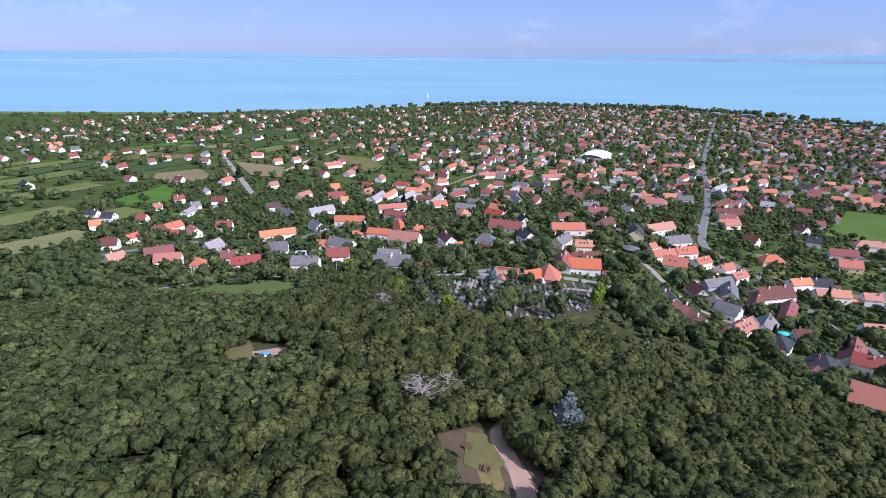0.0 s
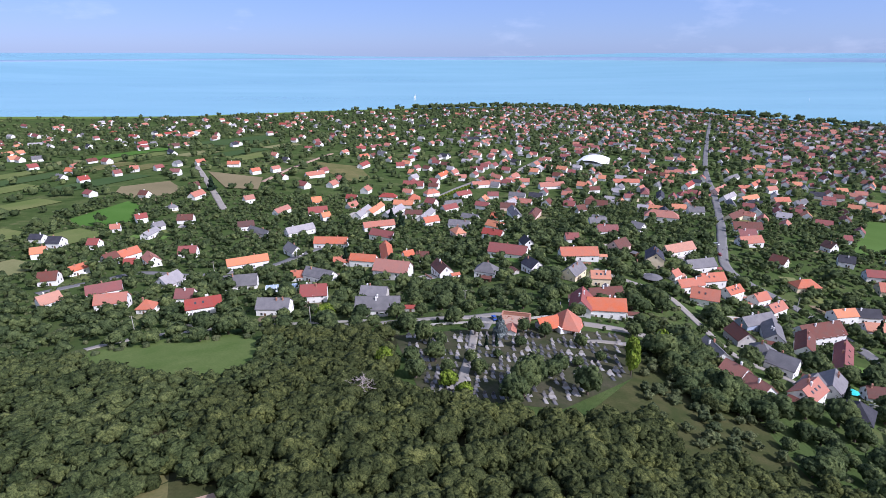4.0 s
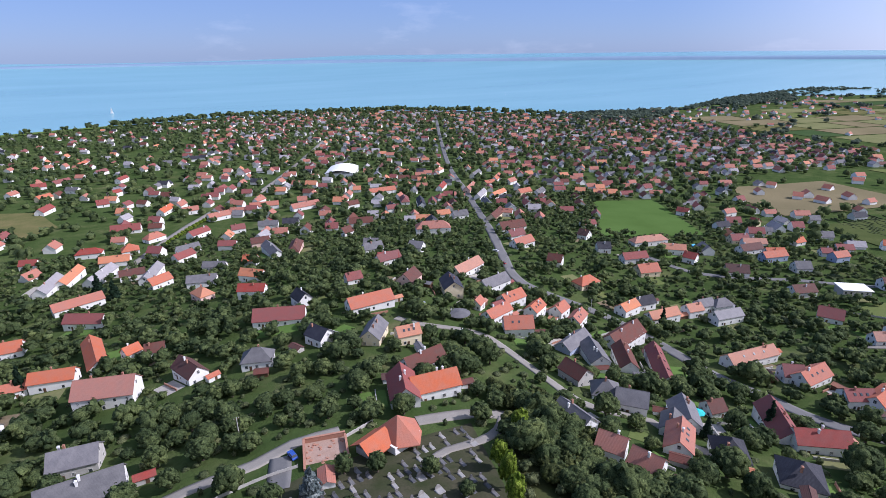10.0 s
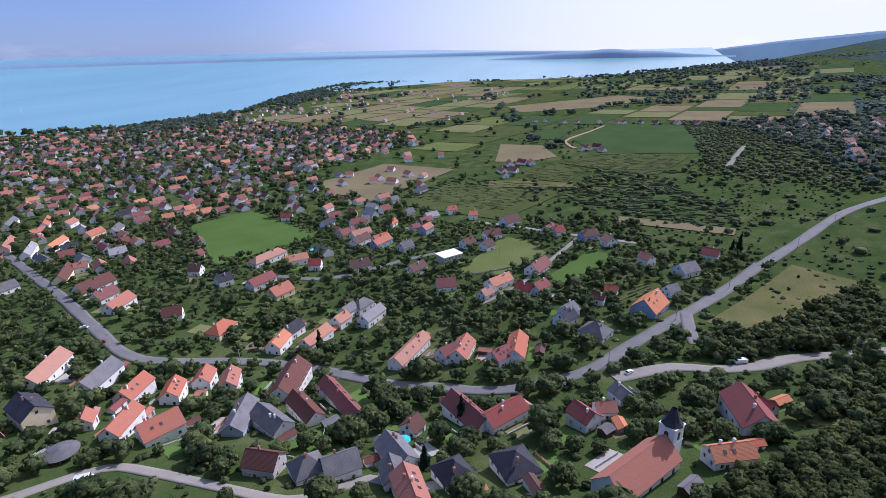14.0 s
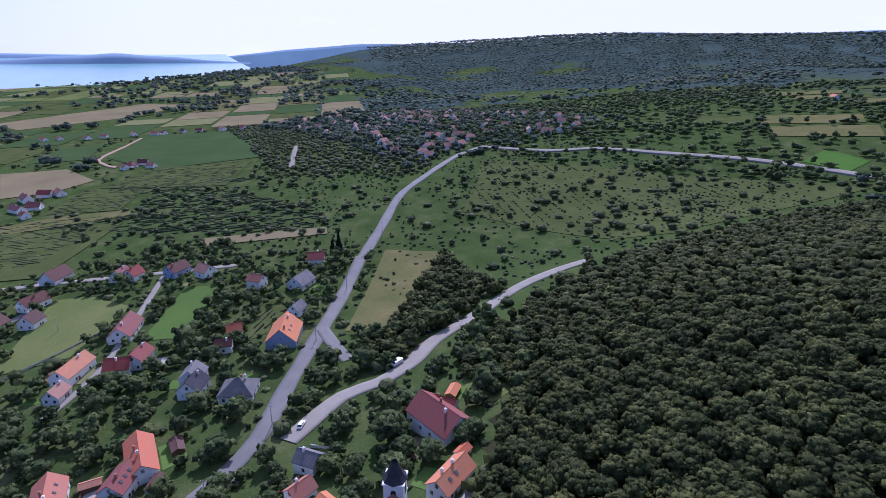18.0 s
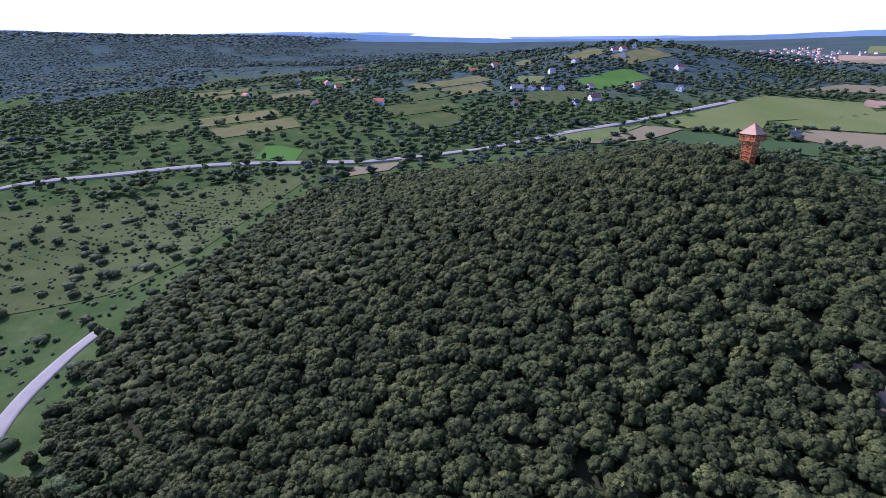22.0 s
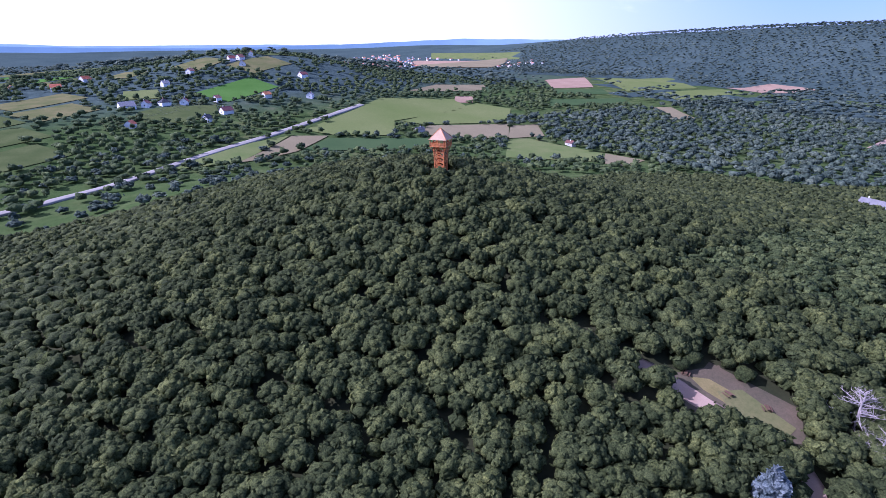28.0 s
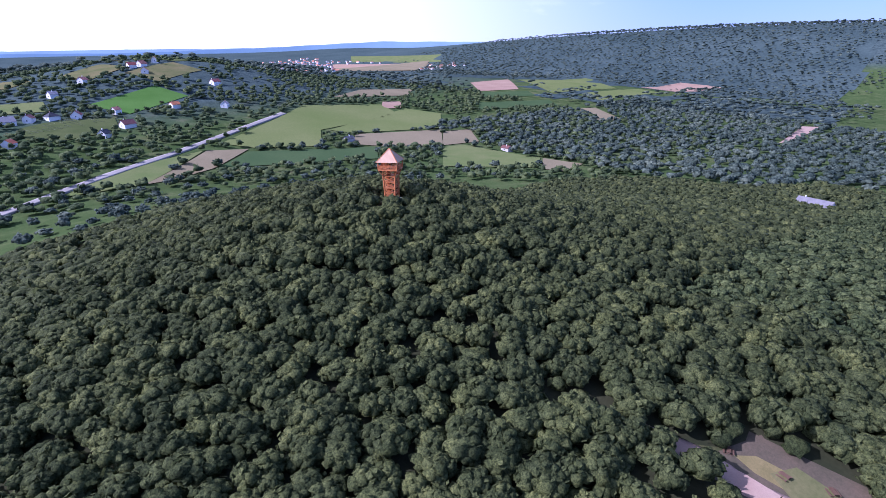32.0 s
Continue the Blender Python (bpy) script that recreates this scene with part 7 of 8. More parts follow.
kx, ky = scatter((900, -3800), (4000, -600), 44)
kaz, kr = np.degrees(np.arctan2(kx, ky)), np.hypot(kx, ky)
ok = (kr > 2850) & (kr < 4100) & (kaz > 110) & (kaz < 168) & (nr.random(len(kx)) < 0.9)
thicket("ridge_woods", kx[ok], ky[ok], nr.uniform(15, 26, ok.sum()), nr.uniform(14, 20, ok.sum()), RIDGE, M_FARLEAF_HAZE, "dark woods clothing the long ridge, tinted as by haze", "woods")
mx, my = scatter((-420, -420), (240, -200), 16)
g = free(mx, my, 3) & ~inside(WOOD, mx, my) & ~inside(VINE, mx, my) & (nr.random(len(mx)) < 0.6)
thicket("valley_trees", mx[g], my[g], nr.uniform(3, 5.5, g.sum()), nr.uniform(4, 8, g.sum()), MID, M_FARLEAF_HAZE, "hedgerow trees in the valley", "trees")
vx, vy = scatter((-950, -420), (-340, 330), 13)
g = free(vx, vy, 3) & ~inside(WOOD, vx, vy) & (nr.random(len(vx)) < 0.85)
thicket("valley_woods", vx[g], vy[g], nr.uniform(4.5, 8, g.sum()), nr.uniform(6, 10, g.sum()), FULL, M_FARLEAF_HAZE, "broad green woods on the far valley side", "woods")

# ---- the far quarters of the village down to the lake ----
LOW = [(-900, 640), (-330, 430), (-300, 600), (200, 560), (330, 420), (470, 250), (700, 420), (700, 560), (940, 484), (1110, 566), (1260, 1060), (1040, 1370), (780, 1680), (240, 1840), (-260, 1700), (-740, 1540), (-900, 1400)]
hx, hy = scatter((-900, 240), (1300, 1860), 25)
grid = inside([(463, 560), (449, 774), (776, 1389), (1060, 1330), (1246, 1089), (1093, 566), (938, 484)], hx, hy)
east = hx > 0.24 * (hy - 640) - 60
p = np.where(grid, 0.95, np.where(east, 0.66, 0.22))
p = np.where((hx < -100) & (hy < 1000), 0.1, p)
ok = inside(LOW, hx, hy) & (nr.random(len(hx)) < p) & free(hx, hy, 7)
hx, hy = hx[ok], hy[ok]
walls, roofs, wn, rn = ([], []), {k: ([], []) for k in "orbpgld"}, 0, {k: 0 for k in "orbpgld"}
for x, y in zip(hx, hy):
    L, W = nr.uniform(9, 15), nr.uniform(7.5, 10)
    hw, hr = nr.uniform(2.8, 5), nr.uniform(2.8, 4.2)
    ang = radians(62 + (90 if nr.random() < 0.5 else 0) + nr.normal(0, 8))
    m = Matrix.Translation((x, y, hgt(x, y))) @ Matrix.Rotation(ang, 4, "Z")
    SITES.append((x, y, 7, L, W, math.degrees(ang)))
    a, b = L / 2, W / 2
    v = [(-a, -b, -1.5), (a, -b, -1.5), (a, b, -1.5), (-a, b, -1.5), (-a, -b, hw), (a, -b, hw), (a, b, hw), (-a, b, hw), (-a, 0, hw + hr), (a, 0, hw + hr)]
    f = [(0, 1, 5, 4), (2, 3, 7, 6), (1, 2, 6, 5), (3, 0, 4, 7), (5, 6, 9), (7, 4, 8)]
    walls[0].extend((m @ Vector(q))[:] for q in v)
    walls[1].extend(tuple(i + wn for i in q) for q in f)
    wn += len(v)
    c = nr.choice(list("ooorrrbpgld"))
    e, zz = 0.6, hw - 0.4
    v = [(-a - 0.5, -b - e, zz), (a + 0.5, -b - e, zz), (a + 0.5, 0, hw + hr + 0.1), (-a - 0.5, 0, hw + hr + 0.1), (-a - 0.5, b + e, zz), (a + 0.5, b + e, zz),
         (-a - 0.5, -b - e, zz - 0.25), (a + 0.5, -b - e, zz - 0.25), (a + 0.5, b + e, zz - 0.25), (-a - 0.5, b + e, zz - 0.25), (a * 0.4, 0.3, hw + hr + 1), (a * 0.4 + 0.7, 0.3, hw + hr + 1), (a * 0.4 + 0.7, -0.3, hw + hr + 1), (a * 0.4, -0.3, hw + hr + 1), (a * 0.4, 0.3, hw + hr - 1), (a * 0.4 + 0.7, 0.3, hw + hr - 1), (a * 0.4 + 0.7, -0.3, hw + hr - 1), (a * 0.4, -0.3, hw + hr - 1)]
    f = [(0, 1, 2, 3), (3, 2, 5, 4), (0, 6, 7, 1), (4, 5, 8, 9), (13, 12, 11, 10), (10, 11, 15, 14), (12, 13, 17, 16), (11, 12, 16, 15), (13, 10, 14, 17)]
    roofs[c][0].extend((m @ Vector(q))[:] for q in v)
    roofs[c][1].extend(tuple(i + rn[c] for i in q) for q in f)
    rn[c] += len(v)
far_quarter = tagged(new("far_houses"), "white houses with red and grey roofs spread towards the lake", "houses", kind="stuff")
child("walls", raw("walls", walls[0], walls[1], M_WHITE), far_quarter)
for c in "orbpgld":
    if roofs[c][0]:
        child("roofs", raw("roofs", roofs[c][0], roofs[c][1], ROOFS[c]), far_quarter, None, ROOF_WORDS[c] + "s of far houses")

fx, fy = scatter((-1400, 330), (1400, 1950), 17)
d = np.interp(fx, SHORE_X, SHORE_Y) - fy
inn = inside(LOW, fx, fy)
prob = np.where(inn, np.where(fx > 150, 0.85, 0.55), np.where(fx < 0, 0.22, 0.06))
prob = np.where((fx < -330) & (fy < 900), 0.36, prob)
prob = np.where((d < 75) & (d > 18) & (fx > -300) & (fx < 1090), 1.0, prob)
g = (nr.random(len(fx)) < prob) & free(fx, fy, 2.2) & (d > 14) & ~((fx > -330) & (fx < 480) & (fy < 620))
sz = np.where((d < 75) & (fx > -300), nr.uniform(6, 10, len(fx)), nr.uniform(3.4, 6.4, len(fx)))
thicket("lakeside_trees", fx[g], fy[g], sz[g], sz[g] * nr.uniform(1.4, 2.1, g.sum()), FARC, M_GARDEN, "dark green trees among far houses and along the shore")
ux, uy = scatter((900, -560), (3300, 1500), 42)
d = np.interp(ux, SHORE_X, SHORE_Y) - uy
belt = (np.abs(np.sin(ux * 0.006 + uy * 0.004)) < 0.16) | (np.abs(np.sin(uy * 0.007 - ux * 0.002)) < 0.12) | ((d < 180) & (ux > 1500))
farw = (ux > 1500) & (uy < 250)
for _ in range(2):
    g = (belt | farw) & (nr.random(len(ux)) < 0.85) & (d > 30)
    ax, ay = ux[g] + nr.normal(0, 12, g.sum()), uy[g] + nr.normal(0, 12, g.sum())
    q = free(ax, ay, 3)
    thicket("plain_trees", ax[q], ay[q], nr.uniform(6, 11, q.sum()), nr.uniform(8, 15, q.sum()), FARC, M_FARLEAF_HAZE, "hedges and copses on the lakeside plain", "woods")

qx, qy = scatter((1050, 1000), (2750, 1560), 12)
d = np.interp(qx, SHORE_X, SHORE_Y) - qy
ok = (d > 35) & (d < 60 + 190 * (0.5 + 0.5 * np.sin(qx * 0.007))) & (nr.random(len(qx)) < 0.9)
thicket("cape_trees", qx[ok], qy[ok], nr.uniform(5, 9, ok.sum()), nr.uniform(7, 13, ok.sum()), FARC, M_FARLEAF_HAZE, "dark belt of trees along the cape", "woods")

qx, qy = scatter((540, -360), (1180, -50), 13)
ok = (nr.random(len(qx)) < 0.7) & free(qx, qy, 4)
thicket("hamlet_trees", qx[ok], qy[ok], nr.uniform(3.5, 6.5, ok.sum()), nr.uniform(5, 9, ok.sum()), FARC, M_FARLEAF_HAZE, "dark garden trees round a hamlet", "trees")

# far villages on the plain and on the opposite hill
for k, (lo, hi, gap, pr, words) in enumerate((((560, -330), (1150, -60), 30, 0.5, "hamlet among trees beyond the fields"), ((0, -900), (420, -420), 46, 0.2, "scattered white houses on the far vineyard hill"),
                                              ((-1500, -2600), (-480, -1350), 34, 0.42, "distant village in the hazy valley"), ((1300, 500), (2300, 1300), 34, 0.4, "far lakeside holiday houses"), ((640, 380), (820, 520), 34, 0.4, "new houses on bare plots"))):
    x, y = scatter(lo, hi, gap)
    g = (nr.random(len(x)) < pr) & free(x, y, 5, k != 4)
    V, F, R, RF = [], [], [], []
    for px, py in zip(x[g], y[g]):
        m = Matrix.Translation((px, py, hgt(px, py))) @ Matrix.Rotation(nr.uniform(0, 3.1), 4, "Z")
        a, b, h = nr.uniform(4.5, 7.5), nr.uniform(3.8, 5), nr.uniform(3, 5)
        n = len(V)
        V += [(m @ Vector(q))[:] for q in ((-a, -b, -2), (a, -b, -2), (a, b, -2), (-a, b, -2), (-a, -b, h), (a, -b, h), (a, b, h), (-a, b, h), (-a, 0, h + b * 0.8), (a, 0, h + b * 0.8))]
        F += [tuple(i + n for i in q) for q in ((0, 1, 5, 4), (2, 3, 7, 6), (1, 2, 6, 5), (3, 0, 4, 7), (5, 6, 9), (7, 4, 8))]
        n = len(R)
        R += [(m @ Vector(q))[:] for q in ((-a - 0.4, -b - 0.5, h - 0.3), (a + 0.4, -b - 0.5, h - 0.3), (a + 0.4, 0, h + b * 0.8 + 0.1), (-a - 0.4, 0, h + b * 0.8 + 0.1), (-a - 0.4, b + 0.5, h - 0.3), (a + 0.4, b + 0.5, h - 0.3))]
        RF += [tuple(i + n for i in q) for q in ((0, 1, 2, 3), (3, 2, 5, 4))]
    if V:
        e = tagged(new("far_hamlet"), words, "houses", kind="stuff")
        child("walls", raw("walls", V, F, M_WHITE), e)
        child("roofs", raw("roofs", R, RF, M_ORANGE if k != 2 else M_PALE), e, None, "orange and pale tile roofs")

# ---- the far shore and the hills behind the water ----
# blue base colour stands in for the haze over the far shore
M_FARHILL_HAZE = two_scale("far_shore_painted_haze", (0.14, 0.21, 0.3), (0.18, 0.25, 0.34), (0.2, 0.27, 0.35), 0.002, 0.02, 0.95, bumps=0)


# a faint blue glow adds to the painted haze
M_FARHILL_HAZE.node_tree.nodes["Principled BSDF"].inputs["Emission Color"].default_value = (0.2, 0.28, 0.38, 1)
M_FARHILL_HAZE.node_tree.nodes["Principled BSDF"].inputs["Emission Strength"].default_value = 0.15


def far_shore(a0, a1, r, base_el, top, label):
    V, F = [], []
    n = 160
    for i in range(n + 1):
        az1 = a0 + (a1 - a0) * i / n
        a = radians(az1)
        t = 0.5 + 0.5 * math.sin(i * 0.13) * math.sin(i * 0.047 + 1)
        t = top(az1) * (0.8 + 0.3 * t) + 0.9 * noise.noise((i * 0.5, 0, 0))
        zb = 178 + r * math.tan(radians(base_el)) - 12
        for dr, z in ((0, zb), (30, zb + 12 + 0.45 * t), (75, zb + 12 + t), (110, zb)):
            V.append(((r + dr) * math.sin(a), (r + dr) * math.cos(a), z))
    for i in range(n):
        for k in range(3):
            F.append((4 * i + k, 4 * i + 4 + k, 4 * i + 5 + k, 4 * i + 1 + k)[::-1])
    tagged(mesh_object("backdrop", V, F, M_FARHILL_HAZE), label, "hills", kind="structure")


far_shore(-75, 92, 4720, -0.87, lambda a: (11 + 15 * max(0, min(1, (a + 20) / 60))) * max(0, min(1, (92 - a) / 12)), "low hills along the far lake shore, painted haze-blue")
far_shore(76, 99, 4380, -1.27, lambda a: 56 * math.sin(max(0.0, min(1.0, (a - 76) / 23)) * math.pi) ** 1.4 - 4, "wooded peninsula across the water, painted haze-blue")


def painted_haze_ridge(r, bearings, tops, colour, label):
    """A range of hills so far off that only its outline shows; blue colour and glow paint its haze."""
    m, nt, b = material("painted_haze_hills", 1.0, 0, 0)
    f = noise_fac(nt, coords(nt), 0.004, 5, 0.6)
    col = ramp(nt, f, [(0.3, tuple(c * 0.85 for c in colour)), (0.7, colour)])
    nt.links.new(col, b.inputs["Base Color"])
    # the hills glow in their own colour to look veiled by haze
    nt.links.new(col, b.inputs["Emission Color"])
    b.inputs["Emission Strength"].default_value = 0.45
    V, F = [], []
    for i, az1 in enumerate(np.arange(bearings[0], bearings[-1] + 0.01, 0.4)):
        el = float(np.interp(az1, bearings, tops)) + 0.06 * noise.noise((az1 * 0.35, r * 0.01, 0)) + 0.02 * noise.noise((az1 * 1.9, r * 0.01, 3))
        a = radians(az1)
        for z, dr in ((0, 0), (178 + r * math.tan(radians(el)), 40)):
            V.append(((r + dr) * math.sin(a), (r + dr) * math.cos(a), z))
        if i:
            F.append((2 * i - 2, 2 * i - 1, 2 * i + 1, 2 * i))
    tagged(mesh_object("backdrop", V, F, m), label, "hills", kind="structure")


painted_haze_ridge(4980, (97, 102, 108, 113, 120, 130, 140, 150, 158, 166, 175, 185, 195, 208, 218, 228, 236), (-0.9, -0.35, 0.15, 0.45, 0.7, 1.0, 1.2, 1.5, 1.75, 1.85, 1.6, 1.35, 1.3, 1.6, 1.9, 1.6, 1.0), (0.24, 0.35, 0.43), "wooded hills beyond the valley, painted haze-blue")
painted_haze_ridge(5200, (96, 103, 110, 116, 130, 138, 150, 160, 170, 182, 195, 206, 222, 232), (-0.9, -0.1, 0.5, 0.5, 1.1, 1.75, 1.6, 1.95, 2.0, 1.55, 1.6, 1.5, 1.7, 1.2), (0.36, 0.46, 0.56), "pale hills on the horizon, haze painted into the colour")


# ---- graves ----
M_GRANITE = two_scale("polished_granite", (0.13, 0.125, 0.125), (0.2, 0.19, 0.185), (0.09, 0.088, 0.088), 0.7, 8, 0.35, bumps=0)
M_MARBLE = two_scale("white_stone", (0.27, 0.255, 0.235), (0.38, 0.36, 0.335), (0.18, 0.17, 0.16), 0.7, 8, 0.5, bumps=0.1)
M_DARKSTONE = two_scale("dark_granite", (0.07, 0.07, 0.075), (0.12, 0.12, 0.12), (0.05, 0.05, 0.05), 0.7, 8, 0.3, bumps=0)
GRAVES = []
for mat, lab in ((M_GRANITE, "grey granite grave with an upright headstone"), (M_MARBLE, "pale stone grave with a low headstone"), (M_DARKSTONE, "dark polished granite grave with a headstone"), (M_MARBLE, "weathered white stone double grave")):
    wide = 2.3 if "double" in lab else 1.25
    e = root("grave", 0, 0, 0, 0, lab, "grave", "graves in the cemetery")
    bm = block((0, 0, 0.05), (wide, 2.2, 0.5), bevel=0.05)
    cube(bm, (0, -0.05, 0.36), (wide - 0.34, 1.75, 0.14))
    part("slab", bm, mat, e)
    bm = bmesh.new()
    cube(bm, (0, 1.0, 0.5), (wide * 0.72, 0.18, 0.9))
    tube(bm, (0, 0.92, 0.93), (0, 1.08, 0.93), wide * 0.28, n=12)
    part("headstone", bm, mat, e)
    GRAVES.append(e)
CEMROWS = [(-14, 232), (8, 236), (27, 243), (76, 243), (63, 206), (32, 178), (-4, 178)]
n_grave = 0
for row in np.arange(176, 244, 3.7):
    for col in np.arange(-16, 78, 2.55):
        if rng.random() < 0.36 or abs((row // 3.7) % 5) < 1 and rng.random() < 0.4:
            continue
        x, y = col + rng.uniform(-0.25, 0.25) + (row - 200) * 0.12, row + rng.uniform(-0.3, 0.3)
        if not bool(inside(CEMROWS, np.array([x]), np.array([y]))[0]) or not bool(free(np.array([x]), np.array([y]), 1.0, False)[0]):
            continue
        k = rng.choice((0, 0, 0, 1, 1, 2, 2, 3))
        m = pose(x, y, hgt(x, y), 0, 0, 8 + rng.uniform(-3, 3))
        if n_grave < 4:
            k = n_grave
            GRAVES[k].matrix_world = m
        else:
            copy_thing(GRAVES[k], m)
        n_grave += 1


# ---- cars ----
def car_paint(name, c):
    m, nt, b = material(name, 0.25, 0.2, 0.6)
    f = noise_fac(nt, coords(nt, world_space=False), 3.0)
    nt.links.new(ramp(nt, f, [(0.3, tuple(v * 0.9 for v in c)), (0.7, c)]), b.inputs["Base Color"])
    b.inputs["Coat Weight"].default_value = 0.5
    return m


M_TYRE = two_scale("tyre_rubber", (0.02, 0.02, 0.02), (0.03, 0.03, 0.03), (0.015, 0.015, 0.015), 2, 10, 0.9)
M_LAMP = two_scale("lamp_glass", (0.6, 0.6, 0.58), (0.7, 0.7, 0.68), (0.5, 0.5, 0.5), 2, 10, 0.2, bumps=0)


def car(x, y, rz, paint, label, van=False):
    ob = root("van" if van else "car", x, y, rz, hgt(x, y) + 0.28, label, "van" if van else "car", "parked vehicles")
    L, W = (5.3, 2.0) if van else (4.3, 1.75)
    prof = [(-0.5, 0.35), (-0.49, 0.75), (-0.42, 0.95), (-0.2, 1.05), (0.3, 1.02), (0.49, 0.85), (0.5, 0.35)] if not van else [(-0.5, 0.35), (-0.5, 2.0), (-0.46, 2.15), (0.3, 2.12), (0.42, 1.3), (0.5, 1.1), (0.5, 0.35)]
    bm = bmesh.new()
    a = [bm.verts.new((p * L, -W / 2, z)) for p, z in prof]
    b = [bm.verts.new((p * L, W / 2, z)) for p, z in prof]
    bm.faces.new(a)
    bm.faces.new(b[::-1])
    for i in range(len(prof)):
        j = (i + 1) % len(prof)
        bm.faces.new((a[j], a[i], b[i], b[j]))
    bmesh.ops.bevel(bm, geom=bm.edges[:], offset=0.06, segments=1, affect="EDGES")
    part("body", bm, paint, ob)
    if not van:
        bm = bmesh.new()
        lo = [bm.verts.new((p * L, s * W * 0.46, 1.0)) for p, s in ((-0.4, -1), (0.22, -1), (0.22, 1), (-0.4, 1))]
        hi = [bm.verts.new((p * L, s * W * 0.36, 1.46)) for p, s in ((-0.28, -1), (0.06, -1), (0.06, 1), (-0.28, 1))]
        for i in range(4):
            bm.faces.new((lo[i], lo[(i + 1) % 4], hi[(i + 1) % 4], hi[i]))
        part("windows", bm, M_GLASS, ob)
        part("roof", block((-0.11 * L, 0, 1.48), (0.34 * L, W * 0.74, 0.06), bevel=0.02), paint, ob)
    else:
        part("windscreen", block((0.37 * L, 0, 1.68), (0.08, W * 0.86, 0.7), Matrix.Rotation(radians(-28), 4, "Y")), M_GLASS, ob)
    for px in (-0.31, 0.31):
        for s in (-1, 1):
            w = part("wheel", pole_bm((px * L, s * W * 0.4, 0.05), (px * L, s * W * 0.52, 0.05), 0.32, n=14), M_TYRE, ob)
            part("rim", pole_bm((px * L, s * W * 0.5, 0.05), (px * L, s * W * 0.53, 0.05), 0.2, n=10), M_FRAME, w)
    for s in (-1, 1):
        part("headlight", block((0.495 * L, s * W * 0.36, 0.72), (0.06, 0.3, 0.16)), M_LAMP, ob)


P_BLUE, P_WHITE, P_DARK, P_RED, P_SILVER = car_paint("blue_paint", (0.04, 0.1, 0.4)), car_paint("white_paint", (0.78, 0.78, 0.78)), car_paint("black_paint", (0.02, 0.02, 0.025)), car_paint("red_paint", (0.4, 0.03, 0.03)), car_paint("silver_paint", (0.4, 0.41, 0.43))
car(24, 256, 100, P_BLUE, "blue hatchback parked beside the cemetery yard")
car(117, 312, -52, P_WHITE, "white van parked on the narrow lane", True)
car(114, 248, 160, P_DARK, "dark car parked by a lane")
car(115, 350, 70, P_SILVER, "silver car on a house forecourt")
car(241, 104, 110, P_WHITE, "white van on the parking lane", True)
car(259, 80, 60, P_DARK, "black car in the parking lot shade")
car(-129, 284, 60, P_DARK, "dark car in a house driveway")
car(-162, 361, 10, P_WHITE, "white car parked by a street")
car(216, 430, 115, P_WHITE, "white car parked at the kerb")
car(205, 405, 115, P_RED, "red car driving side of the main road")
car(226, 148, -40, P_WHITE, "white car parked beside the junction")
car(212, 172, -40, P_SILVER, "silver car standing at the roadside")


# ---- power poles ----
def power_pole(x, y, rz=0, h=8.5):
    ob = root("utility_pole", x, y, rz, hgt(x, y) - 0.5, "grey concrete utility pole with a short crossarm", "pole", "utility poles")
    part("pole", pole_bm((0, 0, 0), (0, 0, h + 0.5), 0.19, 0.11, 8), M_CONCRETE, ob)
    part("crossarm", block((0, 0, h), (1.7, 0.12, 0.12)), M_WOODDARK, ob)
    for dx in (-0.7, 0, 0.7):
        part("insulator", pole_bm((dx, 0, h + 0.05), (dx, 0, h + 0.3), 0.06), M_FRAME, ob)


for x, y, r in ((284, 123, 50), (197, 396, 100), (-147, 368, 10), (-136, 256, 20), (205, 181, 50), (230, 156, 50), (334, 89, 50), (379, 231, 20), (366, 60, 50), (402, 36, 50), (440, 4, 50), (-60, 256, 10), (8, 276, 5), (210, 330, 90), (206, 290, 90), (-100, 392, 10)):
    power_pole(x + 4.5, y, r)


# ---- the picnic clearing ----
def picnic_table(x, y, rz):
    ob = root("picnic_table", x, y, rz, hgt(x, y), "weathered wooden picnic table with two benches", "table", "picnic tables")
    for i in range(4):
        part("board", block((0, -0.3 + 0.2 * i, 0.75), (1.9, 0.18, 0.05)), M_WOODDARK, ob)
    for s in (-1, 1):
        part("bench", block((0, s * 0.8, 0.45), (1.9, 0.3, 0.06)), M_WOODDARK, ob)
        part("leg", beam((s * 0.75, -0.7, 0), (s * 0.75, 0.3, 0.74), 0.09, 0.09), M_WOODDARK, ob)
        part("leg", beam((s * 0.75, 0.7, 0), (s * 0.75, -0.3, 0.74), 0.09, 0.09), M_WOODDARK, ob)


for x, y, r in ((10, 68, 20), (8, 77, 70), (5, 84, 40)):
    picnic_table(x, y, r)
M_DRYWEED = two_scale("dry_weeds", (0.17, 0.14, 0.055), (0.23, 0.18, 0.075), (0.11, 0.1, 0.04), 0.3, 2.5, 0.95, bumps=0.7)
field([(7, 72), (6, 80), (7, 87), (9, 89), (10, 84), (11, 73), (10, 69)], M_DRYWEED, "dry yellow weeds in the picnic clearing", 0.15, False)
field([(16, 66), (14, 64), (12.5, 72), (12, 84), (12, 89), (13.5, 89), (14.5, 84), (15.5, 74)], M_TRACK, "bare reddish earth in the picnic clearing", 0.17, False)
field([(-52, 126), (-44, 130), (-38, 118), (-46, 112)], M_TRACK, "bare soil cover of a buried water tank", 0.15, False)
field([(-66, 128), (-57, 138), (-52, 127), (-47, 112), (-58, 112)], M_DRY, "small dry lawn in a forest glade", 0.12, False)


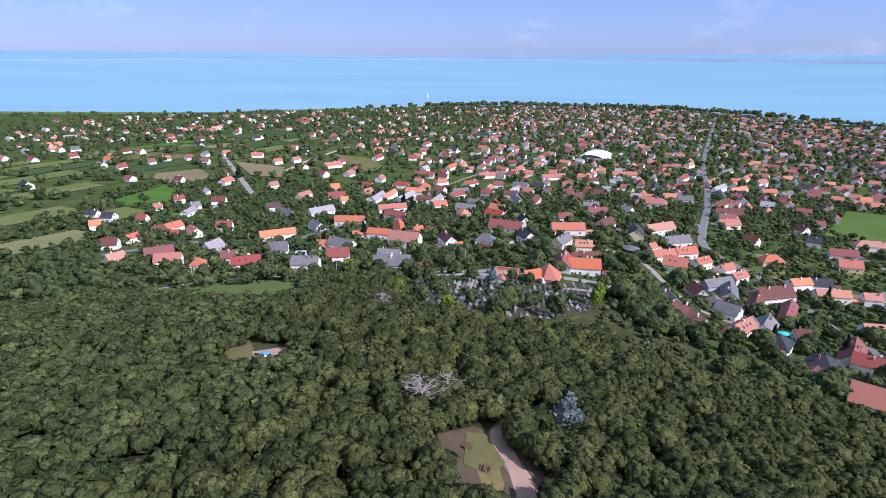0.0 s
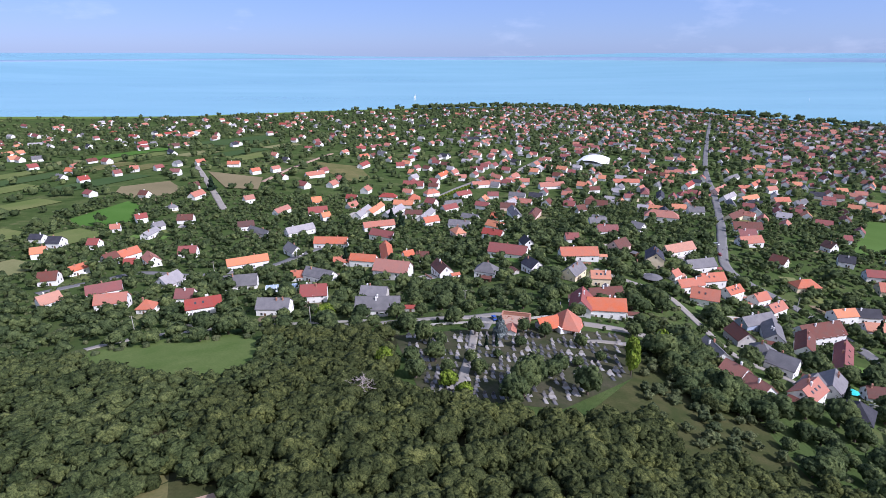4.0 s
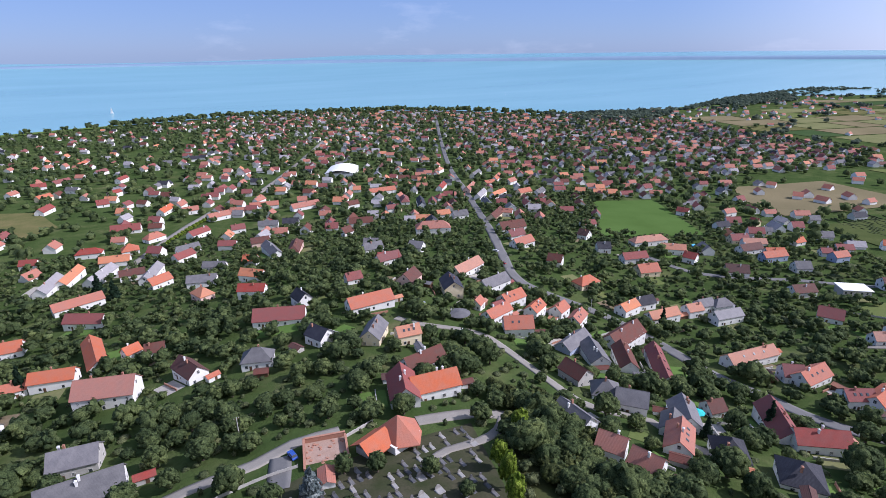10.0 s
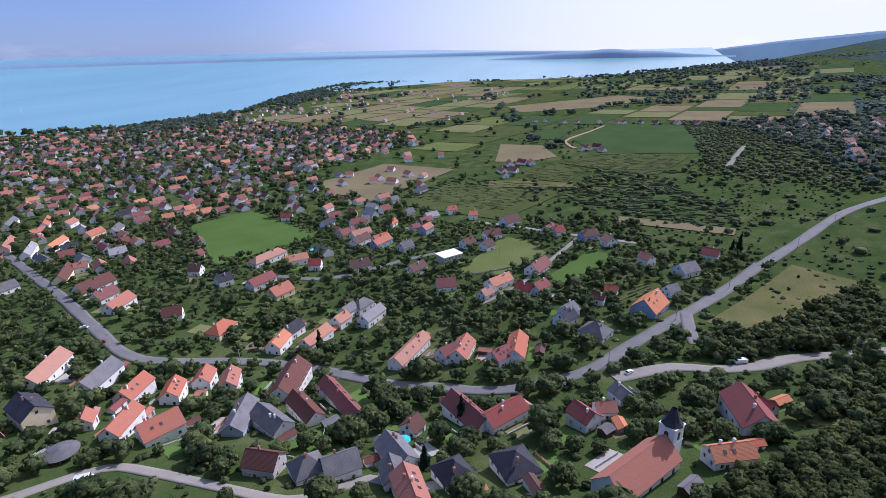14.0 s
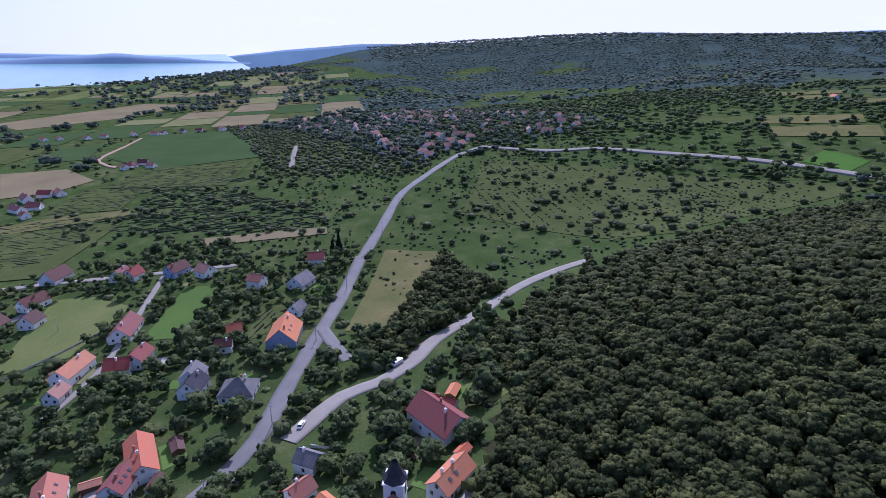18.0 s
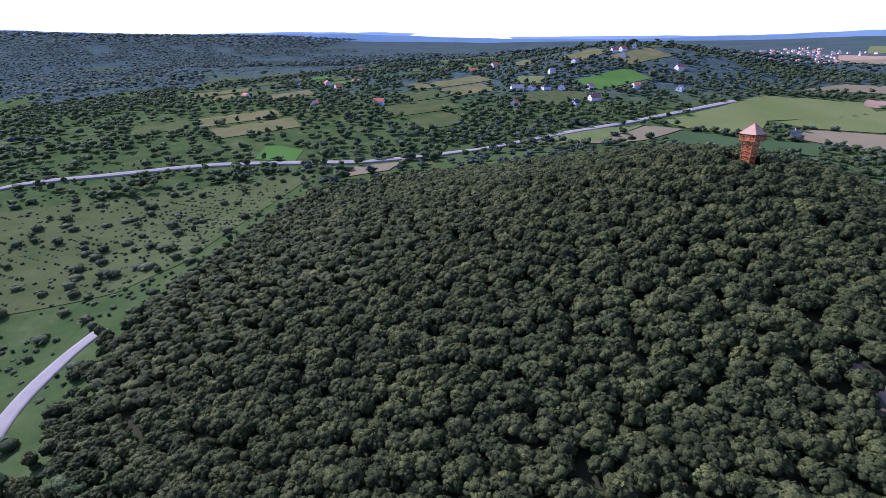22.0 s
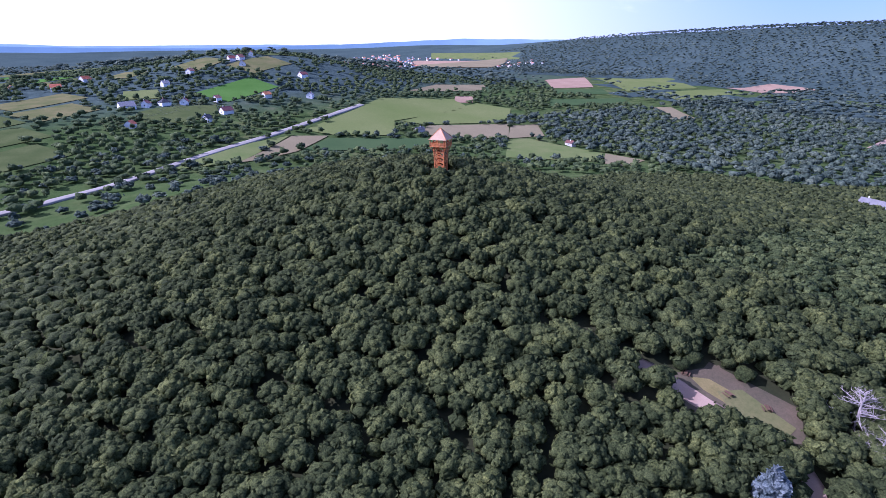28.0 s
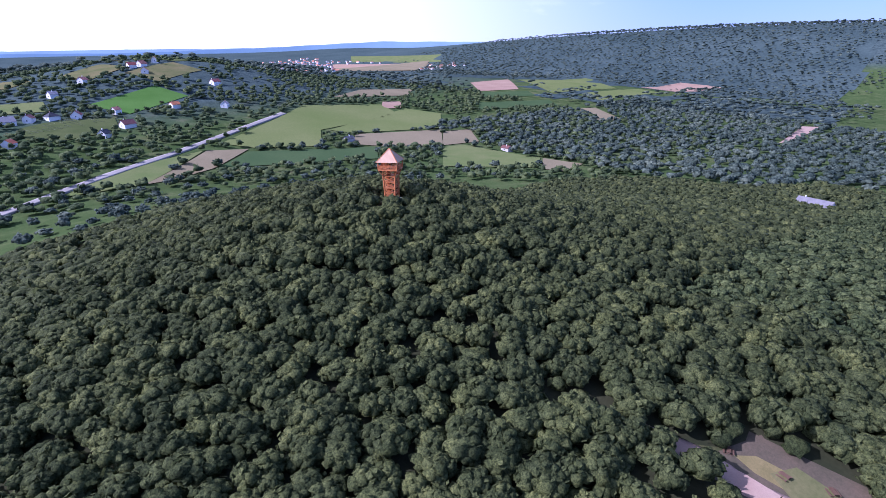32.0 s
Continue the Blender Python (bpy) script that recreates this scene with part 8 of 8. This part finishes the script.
def hatch(x, y, rz):
    ob = root("water_tank_hatch", x, y, rz, hgt(x, y), "low white box with a bright blue lid", "hatch", "water tank hatches")
    part("box", block((0, 0, 0.35), (2.2, 1.6, 0.9), bevel=0.04), M_WHITE, ob)
    bm = bmesh.new()
    lo = [bm.verts.new(p) for p in ((-1.3, -1.0, 0.8), (1.3, -1.0, 0.8), (1.3, 1.0, 0.8), (-1.3, 1.0, 0.8))]
    t = [bm.verts.new(p) for p in ((-0.6, 0, 1.25), (0.6, 0, 1.25))]
    for q in ((lo[0], lo[1], t[1], t[0]), (lo[1], lo[2], t[1]), (lo[2], lo[3], t[0], t[1]), (lo[3], lo[0], t[0]), lo[::-1]):
        bm.faces.new(q)
    part("lid", bm, two_scale("blue_sheet", (0.1, 0.25, 0.75), (0.14, 0.3, 0.8), (0.08, 0.2, 0.6), 1, 6, 0.4), ob, "bright blue sheet lid")


hatch(-47.5, 123, 30)
hatch(-43.5, 121, 30)


# ---- garden things: parasol, pools, sheds, fences ----
def parasol(x, y):
    ob = root("parasol", x, y, 0, hgt(x, y), "large turquoise garden parasol beside a shed", "parasol")
    part("pole", pole_bm((0, 0, -0.5), (0, 0, 2.8), 0.05), M_FRAME, ob)
    part("canopy", pole_bm((0, 0, 2.2), (0, 0, 3.1), 2.6, 0.05, 8), two_scale("turquoise_canvas", (0.03, 0.42, 0.4), (0.05, 0.5, 0.46), (0.03, 0.35, 0.33), 1, 8, 0.8), ob, "turquoise canvas canopy")


parasol(163, 224)


def pool(x, y, r):
    ob = root("swimming_pool", x, y, 0, hgt(x, y), "round blue garden pool on a lawn", "pool")
    part("rim", pole_bm((0, 0, -0.3), (0, 0, 1.0), r, n=24), two_scale("pool_liner", (0.1, 0.3, 0.6), (0.14, 0.36, 0.66), (0.08, 0.25, 0.5), 1, 6, 0.5), ob)
    part("water", pole_bm((0, 0, 1.0), (0, 0, 1.04), r * 0.95, n=24), two_scale("pool_water", (0.12, 0.45, 0.65), (0.16, 0.52, 0.72), (0.1, 0.4, 0.6), 1, 4, 0.1), ob)


pool(384, 384, 3.4)


def fence(pts, label, high=1.3):
    line = smooth_line(pts, 2.6)
    ob = root("fence", line[0][0], line[0][1], 0, hgt(*line[0]), label, "fence")
    o = Vector(ob.location)
    P = [Vector((x, y, hgt(x, y))) - o for x, y in line]
    for p, q in zip(P, P[1:]):
        part("panel", beam(p + Vector((0, 0, high * 0.5)), q + Vector((0, 0, high * 0.5)), 0.06, high * 0.8), M_CONCRETE, ob)
    for p in P:
        part("post", pole_bm(p - Vector((0, 0, 0.4)), p + Vector((0, 0, high)), 0.08, n=5), M_CONCRETE, ob)


fence([(150, 250), (176, 262), (192, 280)], "low pale garden wall along the street")
fence([(-10, 246), (12, 250), (24, 250)], "low stone cemetery wall beside the lane")
fence([(-112, 262), (-70, 256), (-30, 256)], "grey fence along the concrete lane")
fence([(340, 262), (352, 232), (368, 205)], "pale fence beside the garden meadow")
field([(140, 262), (160, 268), (172, 256), (150, 240)], M_PITCH, "bright clipped garden lawn by the street", 0.15, False)
field([(188, 100), (212, 92), (206, 72), (190, 78)], M_MOWN, "grassy yard behind a red-roofed house", 0.15, False)


# ---- on the water: sailing boats and the harbour mole ----
def sail_boat(x, y, rz, h, label):
    ob = root("sailing_boat", x, y, rz, 0.1, label, "boat", "sailing boats")
    bm = bmesh.new()
    top = [bm.verts.new(p) for p in ((-4, -1.3, 1.0), (2, -1.4, 1.0), (5.2, 0, 1.2), (2, 1.4, 1.0), (-4, 1.3, 1.0))]
    low = [bm.verts.new((p.co.x * 0.85, p.co.y * 0.5, -0.3)) for p in top]
    bm.faces.new(top)
    for i in range(5):
        bm.faces.new((top[i], low[i], low[(i + 1) % 5], top[(i + 1) % 5]))
    part("hull", bm, P_WHITE, ob)
    part("mast", pole_bm((0.6, 0, 0.5), (0.6, 0, h), 0.1), M_FRAME, ob)
    for name, pts in (("mainsail", ((0.5, 0.05, 1.8), (-3.8, 0.9, 1.9), (0.5, 0.05, h))), ("jib", ((0.8, 0, 1.6), (5.0, 0, 1.4), (0.8, 0, h * 0.85)))):
        bm = bmesh.new()
        v = [bm.verts.new(p) for p in pts]
        bm.faces.new(v)
        bmesh.ops.solidify(bm, geom=bm.faces[:], thickness=0.05)
        part(name, bm, M_WHITE, ob)


sail_boat(-65, 2215, 30, 22, "white sailing boat far out on the lake")
sail_boat(1412, 2075, 60, 15, "small white sailing boat on the lake")
line = smooth_line([(740, 1800), (785, 1806), (880, 1730), (935, 1668)], 12)
V, F = [], []
for i, (x, y) in enumerate(line):
    for dx, z in ((-5, -1), (-4, 1.6), (4, 1.6), (5, -1)):
        V.append((x + dx * 0.7, y + dx * 0.7, z + 0.2 * math.sin(i * 1.7)))
for i in range(len(line) - 1):
    for k in range(3):
        F.append((4 * i + k, 4 * i + k + 1, 4 * i + k + 5, 4 * i + k + 4))
tagged(new("harbour_mole", raw("harbour_mole", V, F, M_CONCRETE)), "pale stone harbour mole in the lake", "mole", kind="structure")
